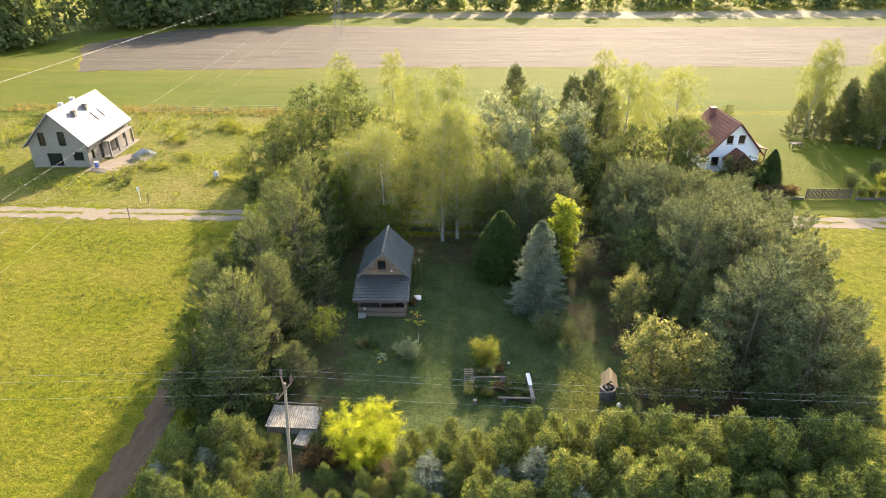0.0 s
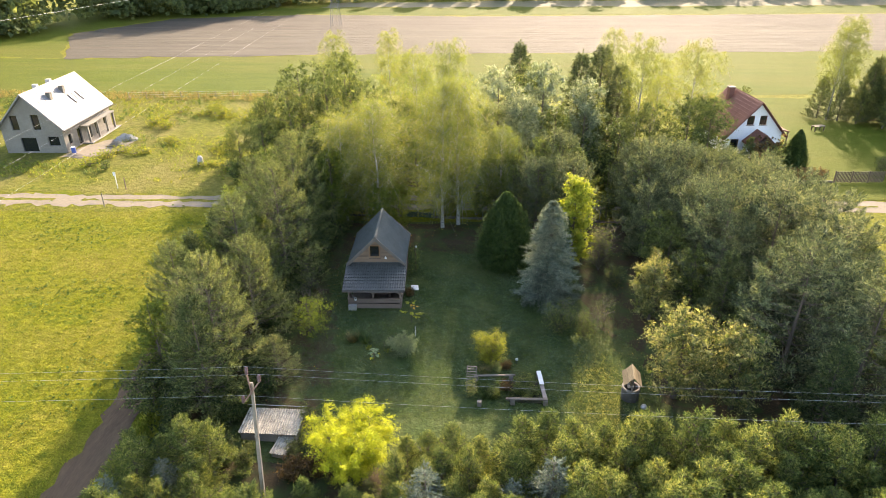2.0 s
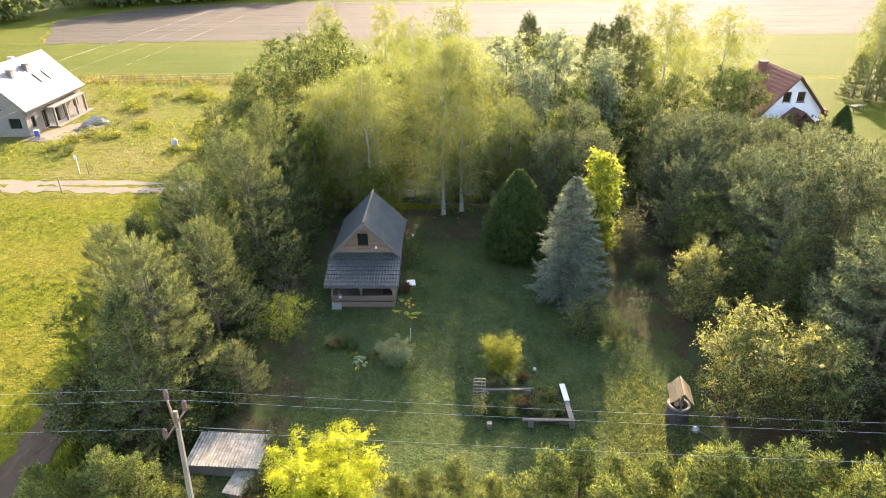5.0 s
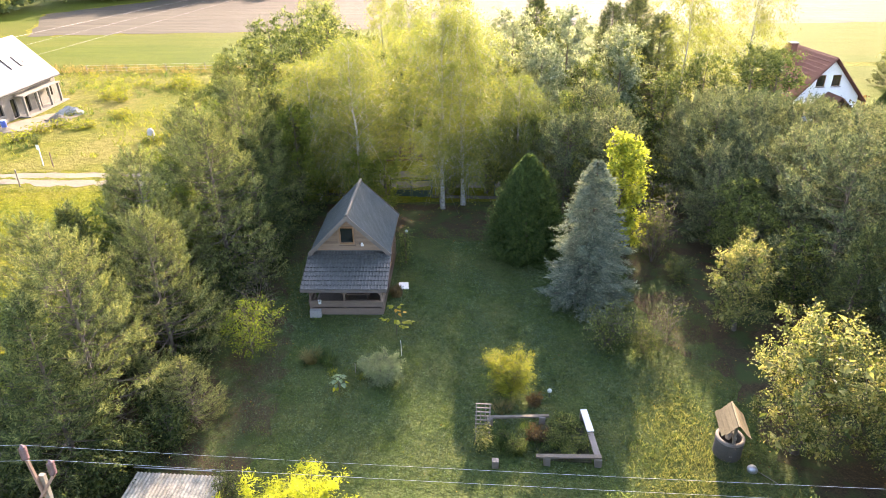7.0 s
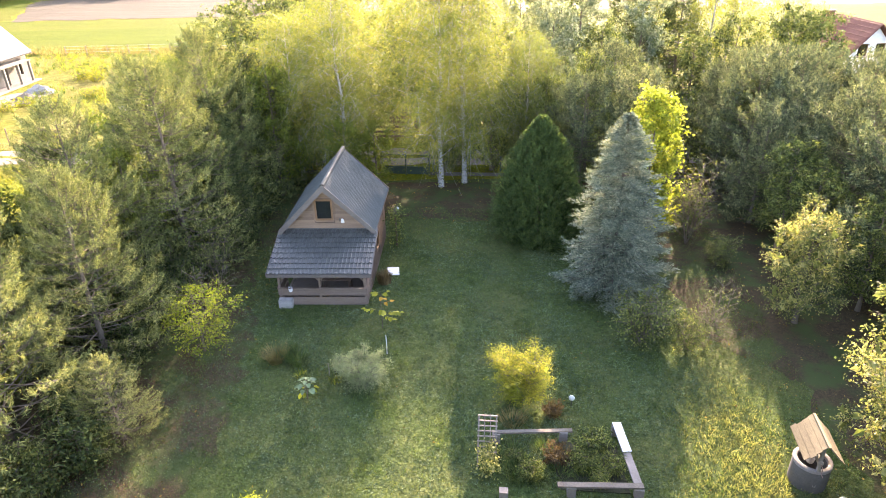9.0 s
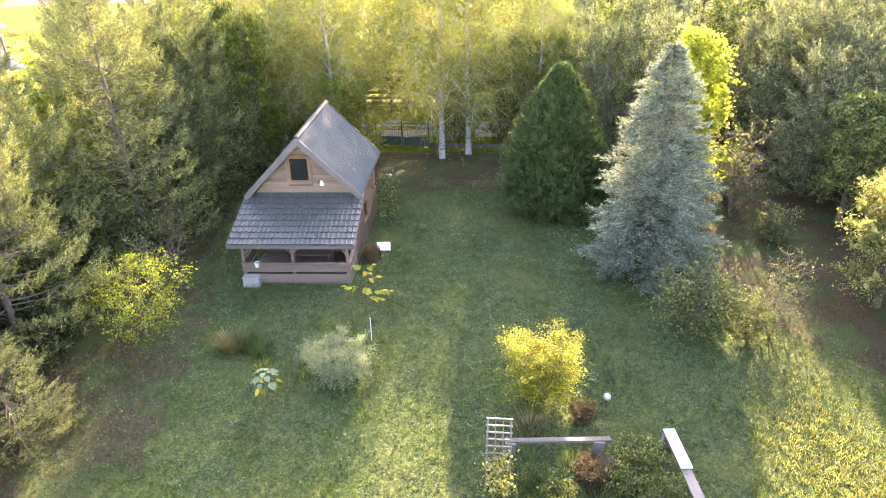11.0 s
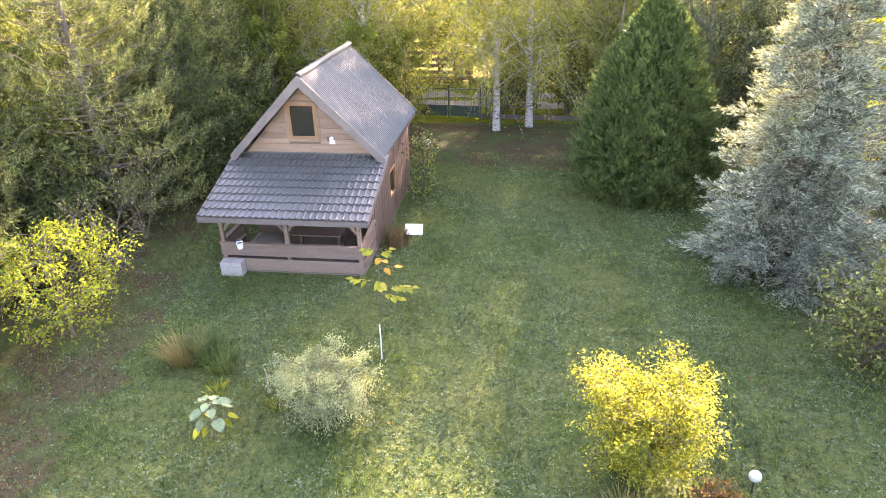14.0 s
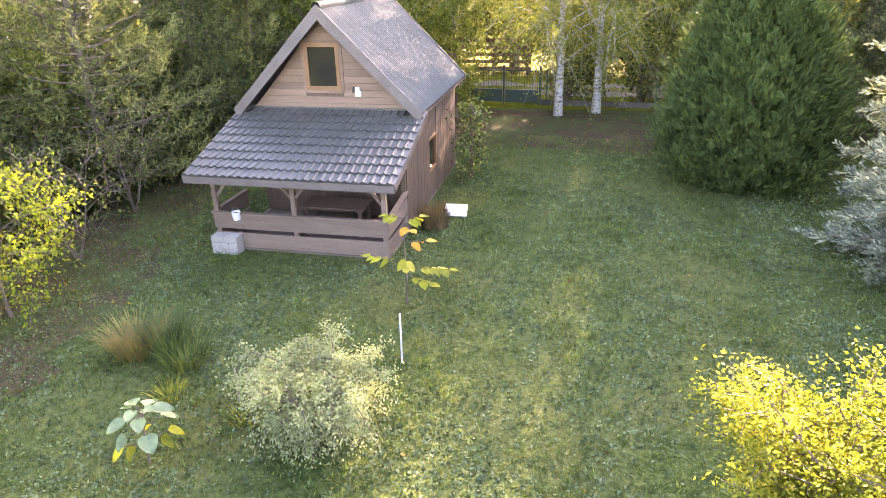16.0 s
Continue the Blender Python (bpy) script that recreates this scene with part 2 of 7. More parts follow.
L_DRY = leaf("dry_leaves", [(0.10, 0.055, 0.02), (0.2, 0.115, 0.035), (0.36, 0.24, 0.06)], 0.2, 0.7, 0.05)
L_STRAW = leaf("straw_blades", [(0.22, 0.16, 0.07), (0.3, 0.22, 0.1), (0.16, 0.17, 0.06)], 0.3, 0.7, 0.05)
L_IRIS = leaf("iris_blades", [(0.05, 0.085, 0.032), (0.085, 0.13, 0.045)], 0.25, 0.4, 0.05)
# tones of the far woods raised, so the colour contains the distance haze
L_FAR = leaf("hazed_foliage", [(0.085, 0.11, 0.05), (0.13, 0.155, 0.065), (0.18, 0.2, 0.075)], 0.4, 0.6, 0.1)

M_PLANK = surface("weathered_planks", (0.12, 0.076, 0.048), (0.21, 0.142, 0.094), 1.2, 0.7, bump=0.4, dist=0.004, fine=14.0, stretch=(0.6, 6, 6), piece=0.3)
M_RAILWOOD = surface("grey_brown_boards", (0.115, 0.08, 0.058), (0.185, 0.135, 0.099), 1.5, 0.75, bump=0.4, dist=0.004, fine=14.0, stretch=(0.6, 6, 6), piece=0.2)
M_DARKWOOD = surface("dark_stained_wood", (0.068, 0.044, 0.031), (0.13, 0.084, 0.057), 2.0, 0.65, bump=0.4, dist=0.004, fine=20.0, stretch=(4, 4, 0.6), piece=0.2)
M_BEDRAIL = surface("grey_rotten_board", (0.11, 0.092, 0.07), (0.19, 0.162, 0.125), 2.0, 0.95, bump=0.6, dist=0.006, fine=18.0, spec=0.05)
M_FRAMEWOOD = surface("brown_varnished_wood", (0.14, 0.07, 0.03), (0.215, 0.115, 0.052), 3.0, 0.45, bump=0.15, dist=0.002, fine=30.0)
M_OLDWOOD = surface("silvery_old_wood", (0.13, 0.108, 0.084), (0.22, 0.19, 0.15), 2.0, 0.85, bump=0.6, dist=0.006, fine=18.0, piece=0.15)
M_ROOFPLANK = surface("brown_weathered_boards", (0.105, 0.082, 0.046), (0.185, 0.147, 0.083), 2.0, 0.85, bump=0.5, dist=0.006, fine=16.0, stretch=(5, 0.6, 1), piece=0.25, spec=0.2)
M_TILE = surface("graphite_metal_tile", (0.046, 0.049, 0.044), (0.074, 0.077, 0.069), 1.5, 0.44, 0.1, 0.06, 0.002, 60.0, spec=0.4)
M_FASCIA = surface("dark_brown_fascia", (0.08, 0.066, 0.056), (0.12, 0.1, 0.086), 2.0, 0.6, bump=0.2, dist=0.003, fine=25.0)
M_BARGE = surface("weathered_barge_board", (0.085, 0.072, 0.06), (0.135, 0.115, 0.097), 2.0, 0.7, bump=0.3, dist=0.003, fine=25.0)
M_PLINTH = surface("brown_stained_plinth", (0.1, 0.08, 0.062), (0.17, 0.14, 0.112), 1.6, 0.9, bump=0.5, dist=0.006, fine=20.0)
M_CONCRETE = surface("weathered_concrete", (0.30, 0.28, 0.25), (0.42, 0.40, 0.36), 2.0, 0.9, bump=0.5, dist=0.006, fine=25.0)
M_DARKCONC = surface("dark_weathered_concrete", (0.14, 0.118, 0.096), (0.23, 0.197, 0.163), 1.6, 0.9, bump=0.5, dist=0.006, fine=20.0)
M_WELLCONC = surface("dark_brown_concrete", (0.05, 0.045, 0.036), (0.10, 0.088, 0.07), 1.6, 0.9, bump=0.5, dist=0.006, fine=20.0)
M_BLOCK = surface("white_limestone_block", (0.24, 0.225, 0.195), (0.34, 0.32, 0.285), 2.0, 0.9, bump=0.5, dist=0.006, fine=20.0, piece=0.12)
M_RENDER = surface("grey_house_block", (0.14, 0.125, 0.1), (0.2, 0.182, 0.15), 0.6, 0.9, bump=0.3, dist=0.01, fine=5.0)
M_WHITE = surface("white_render", (0.70, 0.69, 0.68), (0.8, 0.79, 0.78), 0.8, 0.85, bump=0.1, dist=0.004, fine=12.0)
M_PAINTWHITE = surface("white_paint", (0.55, 0.55, 0.53), (0.66, 0.66, 0.64), 2.0, 0.6, bump=0.1, dist=0.002, fine=20.0)
M_PALEROOF = surface("pale_grey_roof_sheet", (0.15, 0.15, 0.148), (0.19, 0.19, 0.186), 0.5, 0.6, 0.0, 0.1, 0.004, 8.0)
M_REDROOF = surface("red_brown_roof_tile", (0.15, 0.066, 0.048), (0.2, 0.092, 0.068), 1.0, 0.85, bump=0.4, dist=0.03, fine=6.0, piece=0.12, spec=0.12)
# wide two-tone patches paint the trees' dappled shadow on the old sheets
M_ASBESTOS = surface("old_dappled_fibre_cement", (0.1, 0.093, 0.072), (0.42, 0.385, 0.3), 3.2, 0.9, bump=0.4, dist=0.006, fine=14.0, piece=0.2)
M_STEEL = surface("galvanised_steel", (0.38, 0.39, 0.40), (0.48, 0.49, 0.5), 4.0, 0.45, 0.8, 0.1, 0.002, 40.0)
M_PYLON = surface("dull_grey_steel", (0.14, 0.14, 0.14), (0.2, 0.2, 0.2), 1.0, 0.8, 0.0, 0.1, 0.002, 10.0, spec=0.2)
M_RUST = surface("rusty_steel", (0.16, 0.1, 0.074), (0.25, 0.165, 0.128), 4.0, 0.8, 0.2, 0.3, 0.003, 40.0)
M_INSULATOR = surface("brown_porcelain", (0.07, 0.042, 0.044), (0.125, 0.08, 0.082), 4.0, 0.2, bump=0.05, dist=0.001, fine=40.0)
M_GREENMETAL = surface("green_painted_metal", (0.018, 0.036, 0.026), (0.028, 0.052, 0.038), 3.0, 0.5, bump=0.1, dist=0.002, fine=30.0)
M_DARKMETAL = surface("dark_metal", (0.03, 0.03, 0.03), (0.05, 0.05, 0.048), 3.0, 0.5, 0.3, bump=0.1, dist=0.002, fine=30.0)
M_ALU = surface("aluminium_wire", (0.34, 0.34, 0.34), (0.42, 0.42, 0.42), 1.0, 0.6, 0.0, 0.0, 0.001, 10.0)
M_BLUEPLASTIC = surface("blue_plastic", (0.03, 0.06, 0.22), (0.05, 0.09, 0.3), 2.0, 0.4, bump=0.05, dist=0.001, fine=20.0)
M_OPAL = surface("opal_plastic", (0.42, 0.43, 0.36), (0.5, 0.51, 0.43), 3.0, 0.35, bump=0.02, dist=0.001, fine=20.0)
M_TILEMATT = surface("graphite_roof_sheet", (0.047, 0.055, 0.05), (0.075, 0.086, 0.078), 1.2, 0.62, 0.0, 0.08, 0.002, 40.0, spec=0.12)
L_CLOVER = leaf("clover_leaves", [(0.07, 0.108, 0.058), (0.115, 0.158, 0.086), (0.18, 0.22, 0.128)], 0.2, 0.45, 0.05)
L_WILLOW = leaf("willow_leaves", [(0.24, 0.305, 0.024), (0.36, 0.4, 0.034), (0.49, 0.49, 0.05)], 0.5, 0.5, 0.1, 1.5)
M_GLASS = glass_dark("dark_window_glass")
M_RUBBLE = surface("pale_rubble", (0.22, 0.2, 0.165), (0.36, 0.33, 0.28), 1.0, 0.95, bump=0.8, dist=0.05, fine=6.0)


# ---- building tools ----
class Geo:
    """Collects vertices and faces of one mesh."""

    def __init__(self):
        self.v, self.q, self.n = [], [], 0

    def add(self, v, q):
        v = np.asarray(v, float).reshape(-1, 3)
        q = np.asarray(q, int)
        self.v.append(v)
        self.q.append(q + self.n)
        self.n += len(v)
        return self

    def box(self, x0, y0, z0, x1, y1, z1, m=None):
        v = np.array([(x, y, z) for z in (z0, z1) for y in (y0, y1) for x in (x0, x1)], float)
        if m is not None:
            v = np.array([m @ Vector(p) for p in v])
        return self.add(v, [(0, 2, 3, 1), (4, 5, 7, 6), (0, 1, 5, 4), (2, 6, 7, 3), (0, 4, 6, 2), (1, 3, 7, 5)])

    def beam(self, a, b, w, h, up=(0, 0, 1)):
        """A bar from a to b, w wide and h high."""
        a, b, up = np.array(a, float), np.array(b, float), np.array(up, float)
        d = (b - a) / np.linalg.norm(b - a)
        s = np.cross(d, up)
        s = s / np.linalg.norm(s) if np.linalg.norm(s) > 1e-6 else np.array((1.0, 0, 0))
        u = np.cross(s, d)
        v = [p + i * s * w / 2 + j * u * h / 2 for p in (a, b) for j in (-1, 1) for i in (-1, 1)]
        return self.add(v, [(0, 2, 3, 1), (4, 5, 7, 6), (0, 1, 5, 4), (2, 6, 7, 3), (0, 4, 6, 2), (1, 3, 7, 5)])

    def prism(self, outline, lo, hi, axis=2):
        """An outline in two coordinates, pulled along the third."""
        o = np.array(outline, float)
        n = len(o)
        order = {0: (2, 0, 1), 1: (0, 2, 1), 2: (0, 1, 2)}[axis]
        def lay(h):
            r = np.column_stack((o, np.full(n, h)))
            return r[:, order]
        v = np.vstack((lay(lo), lay(hi)))
        self.add(v, [(i, (i + 1) % n, n + (i + 1) % n, n + i) for i in range(n)])
        c = np.vstack((lay(lo).mean(0), lay(hi).mean(0)))
        self.add(np.vstack((lay(lo), c[:1])), [(n, (i + 1) % n, i, i) for i in range(n)])
        return self.add(np.vstack((lay(hi), c[1:])), [(n, i, (i + 1) % n, (i + 1) % n) for i in range(n)])

    def tube(self, pts, radii, seg=6):
        pts = np.array(pts, float)
        radii = np.broadcast_to(np.asarray(radii, float), (len(pts),))
        d = np.gradient(pts, axis=0)
        d /= np.linalg.norm(d, axis=1)[:, None] + 1e-9
        ref = np.array((1.0, 0, 0)) if abs(d[0][0]) < 0.8 else np.array((0, 1.0, 0))
        s = np.cross(d, ref)
        s /= np.linalg.norm(s, axis=1)[:, None] + 1e-9
        u = np.cross(d, s)
        a = np.arange(seg) * 2 * np.pi / seg
        v = pts[:, None] + radii[:, None, None] * (np.cos(a)[None, :, None] * s[:, None] + np.sin(a)[None, :, None] * u[:, None])
        k = len(pts)
        i, j = np.meshgrid(np.arange(k - 1), np.arange(seg), indexing="ij")
        q = np.stack((i * seg + j, i * seg + (j + 1) % seg, (i + 1) * seg + (j + 1) % seg, (i + 1) * seg + j), -1).reshape(-1, 4)
        self.add(v.reshape(-1, 3), q)
        n = self.n
        for ring, sign in ((v[0], -1), (v[-1], 1)):
            self.add(np.vstack((ring, ring.mean(0)[None])), [(seg, b, a_, a_) if sign < 0 else (seg, a_, b, b) for a_, b in ((t, (t + 1) % seg) for t in range(seg))])
        return self

    def lathe(self, profile, seg=20, at=(0, 0, 0)):
        """A profile of (radius, height) turned round the upright axis."""
        p = np.array(profile, float)
        a = np.arange(seg) * 2 * np.pi / seg
        v = np.stack((p[:, :1] * np.cos(a), p[:, :1] * np.sin(a), np.repeat(p[:, 1:], seg, 1)), -1) + np.array(at, float)
        i, j = np.meshgrid(np.arange(len(p) - 1), np.arange(seg), indexing="ij")
        q = np.stack((i * seg + j, i * seg + (j + 1) % seg, (i + 1) * seg + (j + 1) % seg, (i + 1) * seg + j), -1).reshape(-1, 4)
        return self.add(v.reshape(-1, 3), q)

    def grid(self, x, y, z):
        """A sheet from three arrays of one shape (rows, columns)."""
        r, c = x.shape
        i, j = np.meshgrid(np.arange(r - 1), np.arange(c - 1), indexing="ij")
        q = np.stack((i * c + j, i * c + j + 1, (i + 1) * c + j + 1, (i + 1) * c + j), -1).reshape(-1, 4)
        return self.add(np.stack((x, y, z), -1).reshape(-1, 3), q)

    def kites(self, base, way, side_up, length, width, fold=0.18):
        """Leaves: four-cornered, folded along the middle."""
        base, way, side_up = (np.asarray(a, float) for a in (base, way, side_up))
        way = way / (np.linalg.norm(way, axis=1)[:, None] + 1e-9)
        s = np.cross(way, side_up)
        s /= np.linalg.norm(s, axis=1)[:, None] + 1e-9
        n = np.cross(s, way)
        length = np.broadcast_to(np.asarray(length, float), (len(base),))[:, None]
        width = np.broadcast_to(np.asarray(width, float), (len(base),))[:, None]
        mid = base + way * length * 0.48 + n * width * fold
        v = np.stack((base, mid + s * width / 2, base + way * length, mid - s * width / 2), 1).reshape(-1, 3)
        return self.add(v, np.arange(4 * len(base)).reshape(-1, 4))

    def mesh(self, name, material, smooth=False):
        me = bpy.data.meshes.new(name)
        v = np.concatenate(self.v)
        q = np.concatenate([a.reshape(-1, 4) for a in self.q])
        tri = q[:, 2] == q[:, 3]
        size = np.where(tri, 3, 4)
        keep = np.ones(q.shape, bool)
        keep[tri, 3] = False
        loops = q[keep]
        me.vertices.add(len(v))
        me.vertices.foreach_set("co", v.ravel())
        me.loops.add(len(loops))
        me.loops.foreach_set("vertex_index", loops.astype(np.int32))
        me.polygons.add(len(q))
        me.polygons.foreach_set("loop_start", (np.cumsum(size) - size).astype(np.int32))
        me.polygons.foreach_set("use_smooth", np.full(len(q), smooth))
        me.materials.append(material)
        me.update(calc_edges=True)
        return me


def part(name, geo, material, parent, label="", smooth=False):
    ob = new(name, geo.mesh(name, material, smooth) if isinstance(geo, Geo) else geo)
    ob.parent = parent
    return tagged(ob, label) if label else ob


def thing(name, label, category, m, group="", kind=""):
    ob = new(name)
    ob.matrix_world = m
    ob.empty_display_size = 0.1
    return tagged(ob, label, category, group, kind)


def solid(name, geo, material, label, category="", m=None, group="", kind="", smooth=False):
    """A thing of one mesh."""
    ob = new(name, geo.mesh(name, material, smooth))
    if m is not None:
        ob.matrix_world = m
    return tagged(ob, label, category, group, kind)


def unit(r, n):
    v = r.normal(size=(n, 3))
    return v / np.linalg.norm(v, axis=1)[:, None]


def bezier(a, b, c, t):
    t = np.asarray(t, float)[:, None]
    return (1 - t) ** 2 * a + 2 * t * (1 - t) * b + t ** 2 * c


def grow(seed, height, r0, base, env, limbs, rise, twigs, twig_len, droop, leaves, size, mode="leaf", bow=0.12, lean=0.03, twig_wood=False, outward=0.6, stems=1, core=True, inner=0.0):
    """A tree: trunk, limbs out to the envelope env(0..1), twigs on them, leaves on the twigs. Gives wood and crown."""
    r = np.random.default_rng(seed)
    wood, crown = Geo(), Geo()
    q0, td, tl = [], [], []
    for stem in range(stems):
        k = 9
        u = np.linspace(0, 1, k)
        wob = np.cumsum(r.normal(0, lean * height / k, (k, 2)), 0) * np.minimum(1, u * 2)[:, None]
        if stems > 1:
            sa = stem * 2 * np.pi / stems + r.uniform(0, 0.8)
            wob = wob + np.outer(u ** 0.8, (math.cos(sa), math.sin(sa))) * env(0.5) * 0.5
        trunk = np.column_stack((wob, u * height * (0.97 if stems == 1 else r.uniform(0.75, 0.95))))
        rad = r0 * (1 - u * 0.93) + r0 * 0.35 * np.exp(-u * 14)
        wood.tube(trunk, rad, 7)
        for i in range(limbs // stems):
            f = (i + r.random() * 0.8) / (limbs // stems)
            h = base + (0.98 - base) * f
            p0 = np.array([np.interp(h, u, trunk[:, a]) for a in range(3)])
            az = i * 2.39996 + r.normal(0, 0.35) + stem
            d = np.array((math.cos(az), math.sin(az), 0))
            reach = env(f) * (r.uniform(0.7, 1.12) if mode == "spray" or stems == 1 and mode == "leaf" else r.uniform(0.58, 1.25)) * (0.65 if stems > 1 else 1)
            p2 = p0 + d * reach + np.array((0, 0, rise * reach * r.uniform(0.6, 1.3)))
            p1 = (p0 + p2) / 2 + np.array((0, 0, bow * reach))
            wood.tube(bezier(p0, p1, p2, np.linspace(0, 1, 5)), np.linspace(max(0.012, r0 * 0.28 * (1 - h * 0.8)), 0.006, 5), 4)
            n = max(2, int(twigs * (0.35 + 0.65 * reach / max(env(0.3), 0.2))))
            s = r.uniform({"leaf": 0.25, "spray": 0.12, "tuft": 0.0}[mode], 1.0, n)
            if mode == "tuft":
                s = 0.15 + 0.85 * np.sqrt(s)
            q0.append(bezier(p0, p1, p2, s))
            if mode == "spray":
                side = np.where(np.arange(n) % 2, 1, -1)[:, None] * np.array((-d[1], d[0], 0))
                w = side * (0.95 - 0.5 * s[:, None]) + d * (0.45 + 0.5 * s[:, None]) + r.normal(0, 0.16, (n, 3))
                tl.append(twig_len * ((0.35 + 0.35 * r.random(n)) * min(1, 0.12 + reach / 0.8) + (1 - s) * reach * 0.45))
            else:
                w = d * outward + unit(r, n) * 0.85 + np.array((0, 0, 0.12 if mode == "leaf" else 0.85))
                tl.append(twig_len * r.uniform(0.55, 1.35, n))
            td.append(w)
    q0, td, tl = np.concatenate(q0), np.concatenate(td), np.concatenate(tl)
    td /= np.linalg.norm(td, axis=1)[:, None]
    if twig_wood:
        for a, b, c in list(zip(q0, td, tl))[:: max(1, len(q0) // 260)]:
            e = a + b * c - np.array((0, 0, droop * c))
            wood.tube([a, (a + e) / 2 + b * c * 0.1, e], [0.008, 0.006, 0.003], 3)
    idx = np.repeat(np.arange(len(q0)), leaves)
    n = len(idx)
    s = r.random(n) if mode != "tuft" else 1 - 0.75 * r.random(n) ** 1.5
    p = q0[idx] + td[idx] * (tl[idx] * s)[:, None]
    p[:, 2] -= droop * tl[idx] * s ** 2
    jit = {"leaf": 0.16, "tuft": 0.03, "spray": 0.035}[mode]
    p += r.normal(0, 1, (n, 3)) * jit * np.minimum(tl[idx], 0.8)[:, None]
    if mode == "tuft":
        way = td[idx] * 0.6 + unit(r, n) * 0.85 + np.array((0, 0, 0.3))
    elif mode == "spray":
        way = td[idx] * 0.9 + unit(r, n) * 0.45 + np.array((0, 0, 0.3))
    else:
        way = td[idx] * 0.4 + unit(r, n) * 0.8 - np.array((0, 0, 0.35 + 0.25 * min(1, droop)))
    if core and mode != "leaf":
        # thicker inner clumps of needles that close the crown
        k = len(q0)
        for a, b in ((-0.1, 0.45), (0.0, 0.4), (0.12, 0.36), (0.24, 0.34), (0.36, 0.3)) if mode == "tuft" else ((-0.1, 0.5), (0.2, 0.4)):
            cw = td + unit(r, k) * 0.5
            cl = np.maximum(tl * b, 0.1) * r.uniform(0.75, 1.2, k)
            crown.kites(q0 + td * (tl * a)[:, None] - np.array((0, 0, 0.05)), cw, unit(r, k) * 0.7 + np.array((0, 0, 0.6)), cl, cl * r.uniform(0.14, 0.22, k), 0.3)
    if inner:
        # inner mass of leaves along the limbs
        k = len(q0)
        cl = inner * r.uniform(0.6, 1.2, k)
        crown.kites(q0 + td * (tl * 0.15)[:, None], unit(r, k), unit(r, k), cl, cl * 0.6, 0.3)
    ln = size[0] * r.uniform(0.65, 1.3, n)
    crown.kites(p, way, unit(r, n) + np.array((0, 0, 0.5)), ln, size[1] * ln / size[0])
    return wood, crown


def plumed(seed, height, r0, base, env, limbs, subs, plume=0.46, needles=20, needle=(0.15, 0.036), rise=0.2, gloom=0.6, lean=0.02, upright=0.6, brush=0, bundle=1.0, ragged=(0.68, 1.15)):
    """A conifer whose limbs carry side shoots that end in upturned plumes of needles. Gives wood and crown."""
    r = np.random.default_rng(seed)
    wood, crown = Geo(), Geo()
    u = np.linspace(0, 1, 9)
    trunk = np.column_stack((np.cumsum(r.normal(0, lean * height / 9, (9, 2)), 0) * np.minimum(1, u * 2)[:, None], u * height * 0.97))
    wood.tube(trunk, r0 * (1 - u * 0.94) + r0 * 0.3 * np.exp(-u * 14), 7)
    ends, ways, inner = [trunk[-1:]], [np.array([(0, 0, 1.0)])], []
    for i in range(limbs):
        f = (i + r.random()) / limbs
        p0 = np.array([np.interp(base + (0.97 - base) * f, u, trunk[:, a]) for a in range(3)])
        az = i * 2.39996 + r.normal(0, 0.35)
        d = np.array((math.cos(az), math.sin(az), 0))
        reach = env(f) * r.uniform(*ragged)
        p2 = p0 + d * reach + np.array((0, 0, (rise + 0.65 * f ** 1.6) * reach * r.uniform(0.7, 1.25)))
        p1 = p0 + d * reach * 0.58 + np.array((0, 0, 0.02 * reach))
        wood.tube(bezier(p0, p1, p2, np.linspace(0, 1, 5)), np.linspace(max(0.012, r0 * 0.3 * (1 - f * 0.8)), 0.008, 5), 4)
        n = max(4, int(subs * (0.3 + 0.7 * reach / max(env(0.25), 0.2))))
        s = np.sqrt(r.uniform(0.1, 1.0, n))
        b = bezier(p0, p1, p2, s)
        side = np.where(np.arange(n) % 2, 1, -1)[:, None] * np.array((-d[1], d[0], 0))
        sl = (reach * (0.42 * (1 - s) + 0.09) * r.uniform(0.4, 1.2, n) + 0.1 * height / 10)[:, None]
        e = b + side * sl + d * sl * 0.6 + np.array((0, 0, 1)) * sl * r.uniform(0.0, 0.7, (n, 1))
        for k in range(0, n, 4):
            wood.tube([b[k], e[k]], [0.014, 0.007], 3)
        ends.append(e)
        inner.append(b * 0.6 + e * 0.4 - np.array((0, 0, 0.08)))
        ways.append(d * 0.5 + side * 0.25 + np.array((0, 0, upright + 0.5 * f)) + unit(r, n) * 0.3)
    ends, ways, inner = np.concatenate(ends), np.concatenate(ways), np.concatenate(inner)
    ways /= np.linalg.norm(ways, axis=1)[:, None]
    k = len(ends)
    pl = plume * r.uniform(0.6, 1.3, k)
    for a in range(brush):
        # bundles of needles that stand out from the shoot
        crown.kites(ends + ways * (pl * (0.9 * a / brush - 0.4))[:, None], ways * 0.7 + unit(r, k) * 0.75, unit(r, k), pl * r.uniform(0.3, 0.5, k), bundle * pl * r.uniform(0.07, 0.12, k), 0.3)
    idx = np.repeat(np.arange(k), needles)
    n = len(idx)
    t = r.random(n)
    p = ends[idx] + ways[idx] * (pl[idx] * (1.15 * t - 0.5))[:, None]
    ln = needle[0] * r.uniform(0.65, 1.25, n)
    crown.kites(p, ways[idx] * (0.55 + 0.5 * t)[:, None] + unit(r, n) * 0.8, unit(r, n) + np.array((0, 0, 0.4)), ln, needle[1] * ln / needle[0])
    k = len(inner)
    for a in range(9):
        cl = gloom * r.uniform(0.25, 0.5, k)
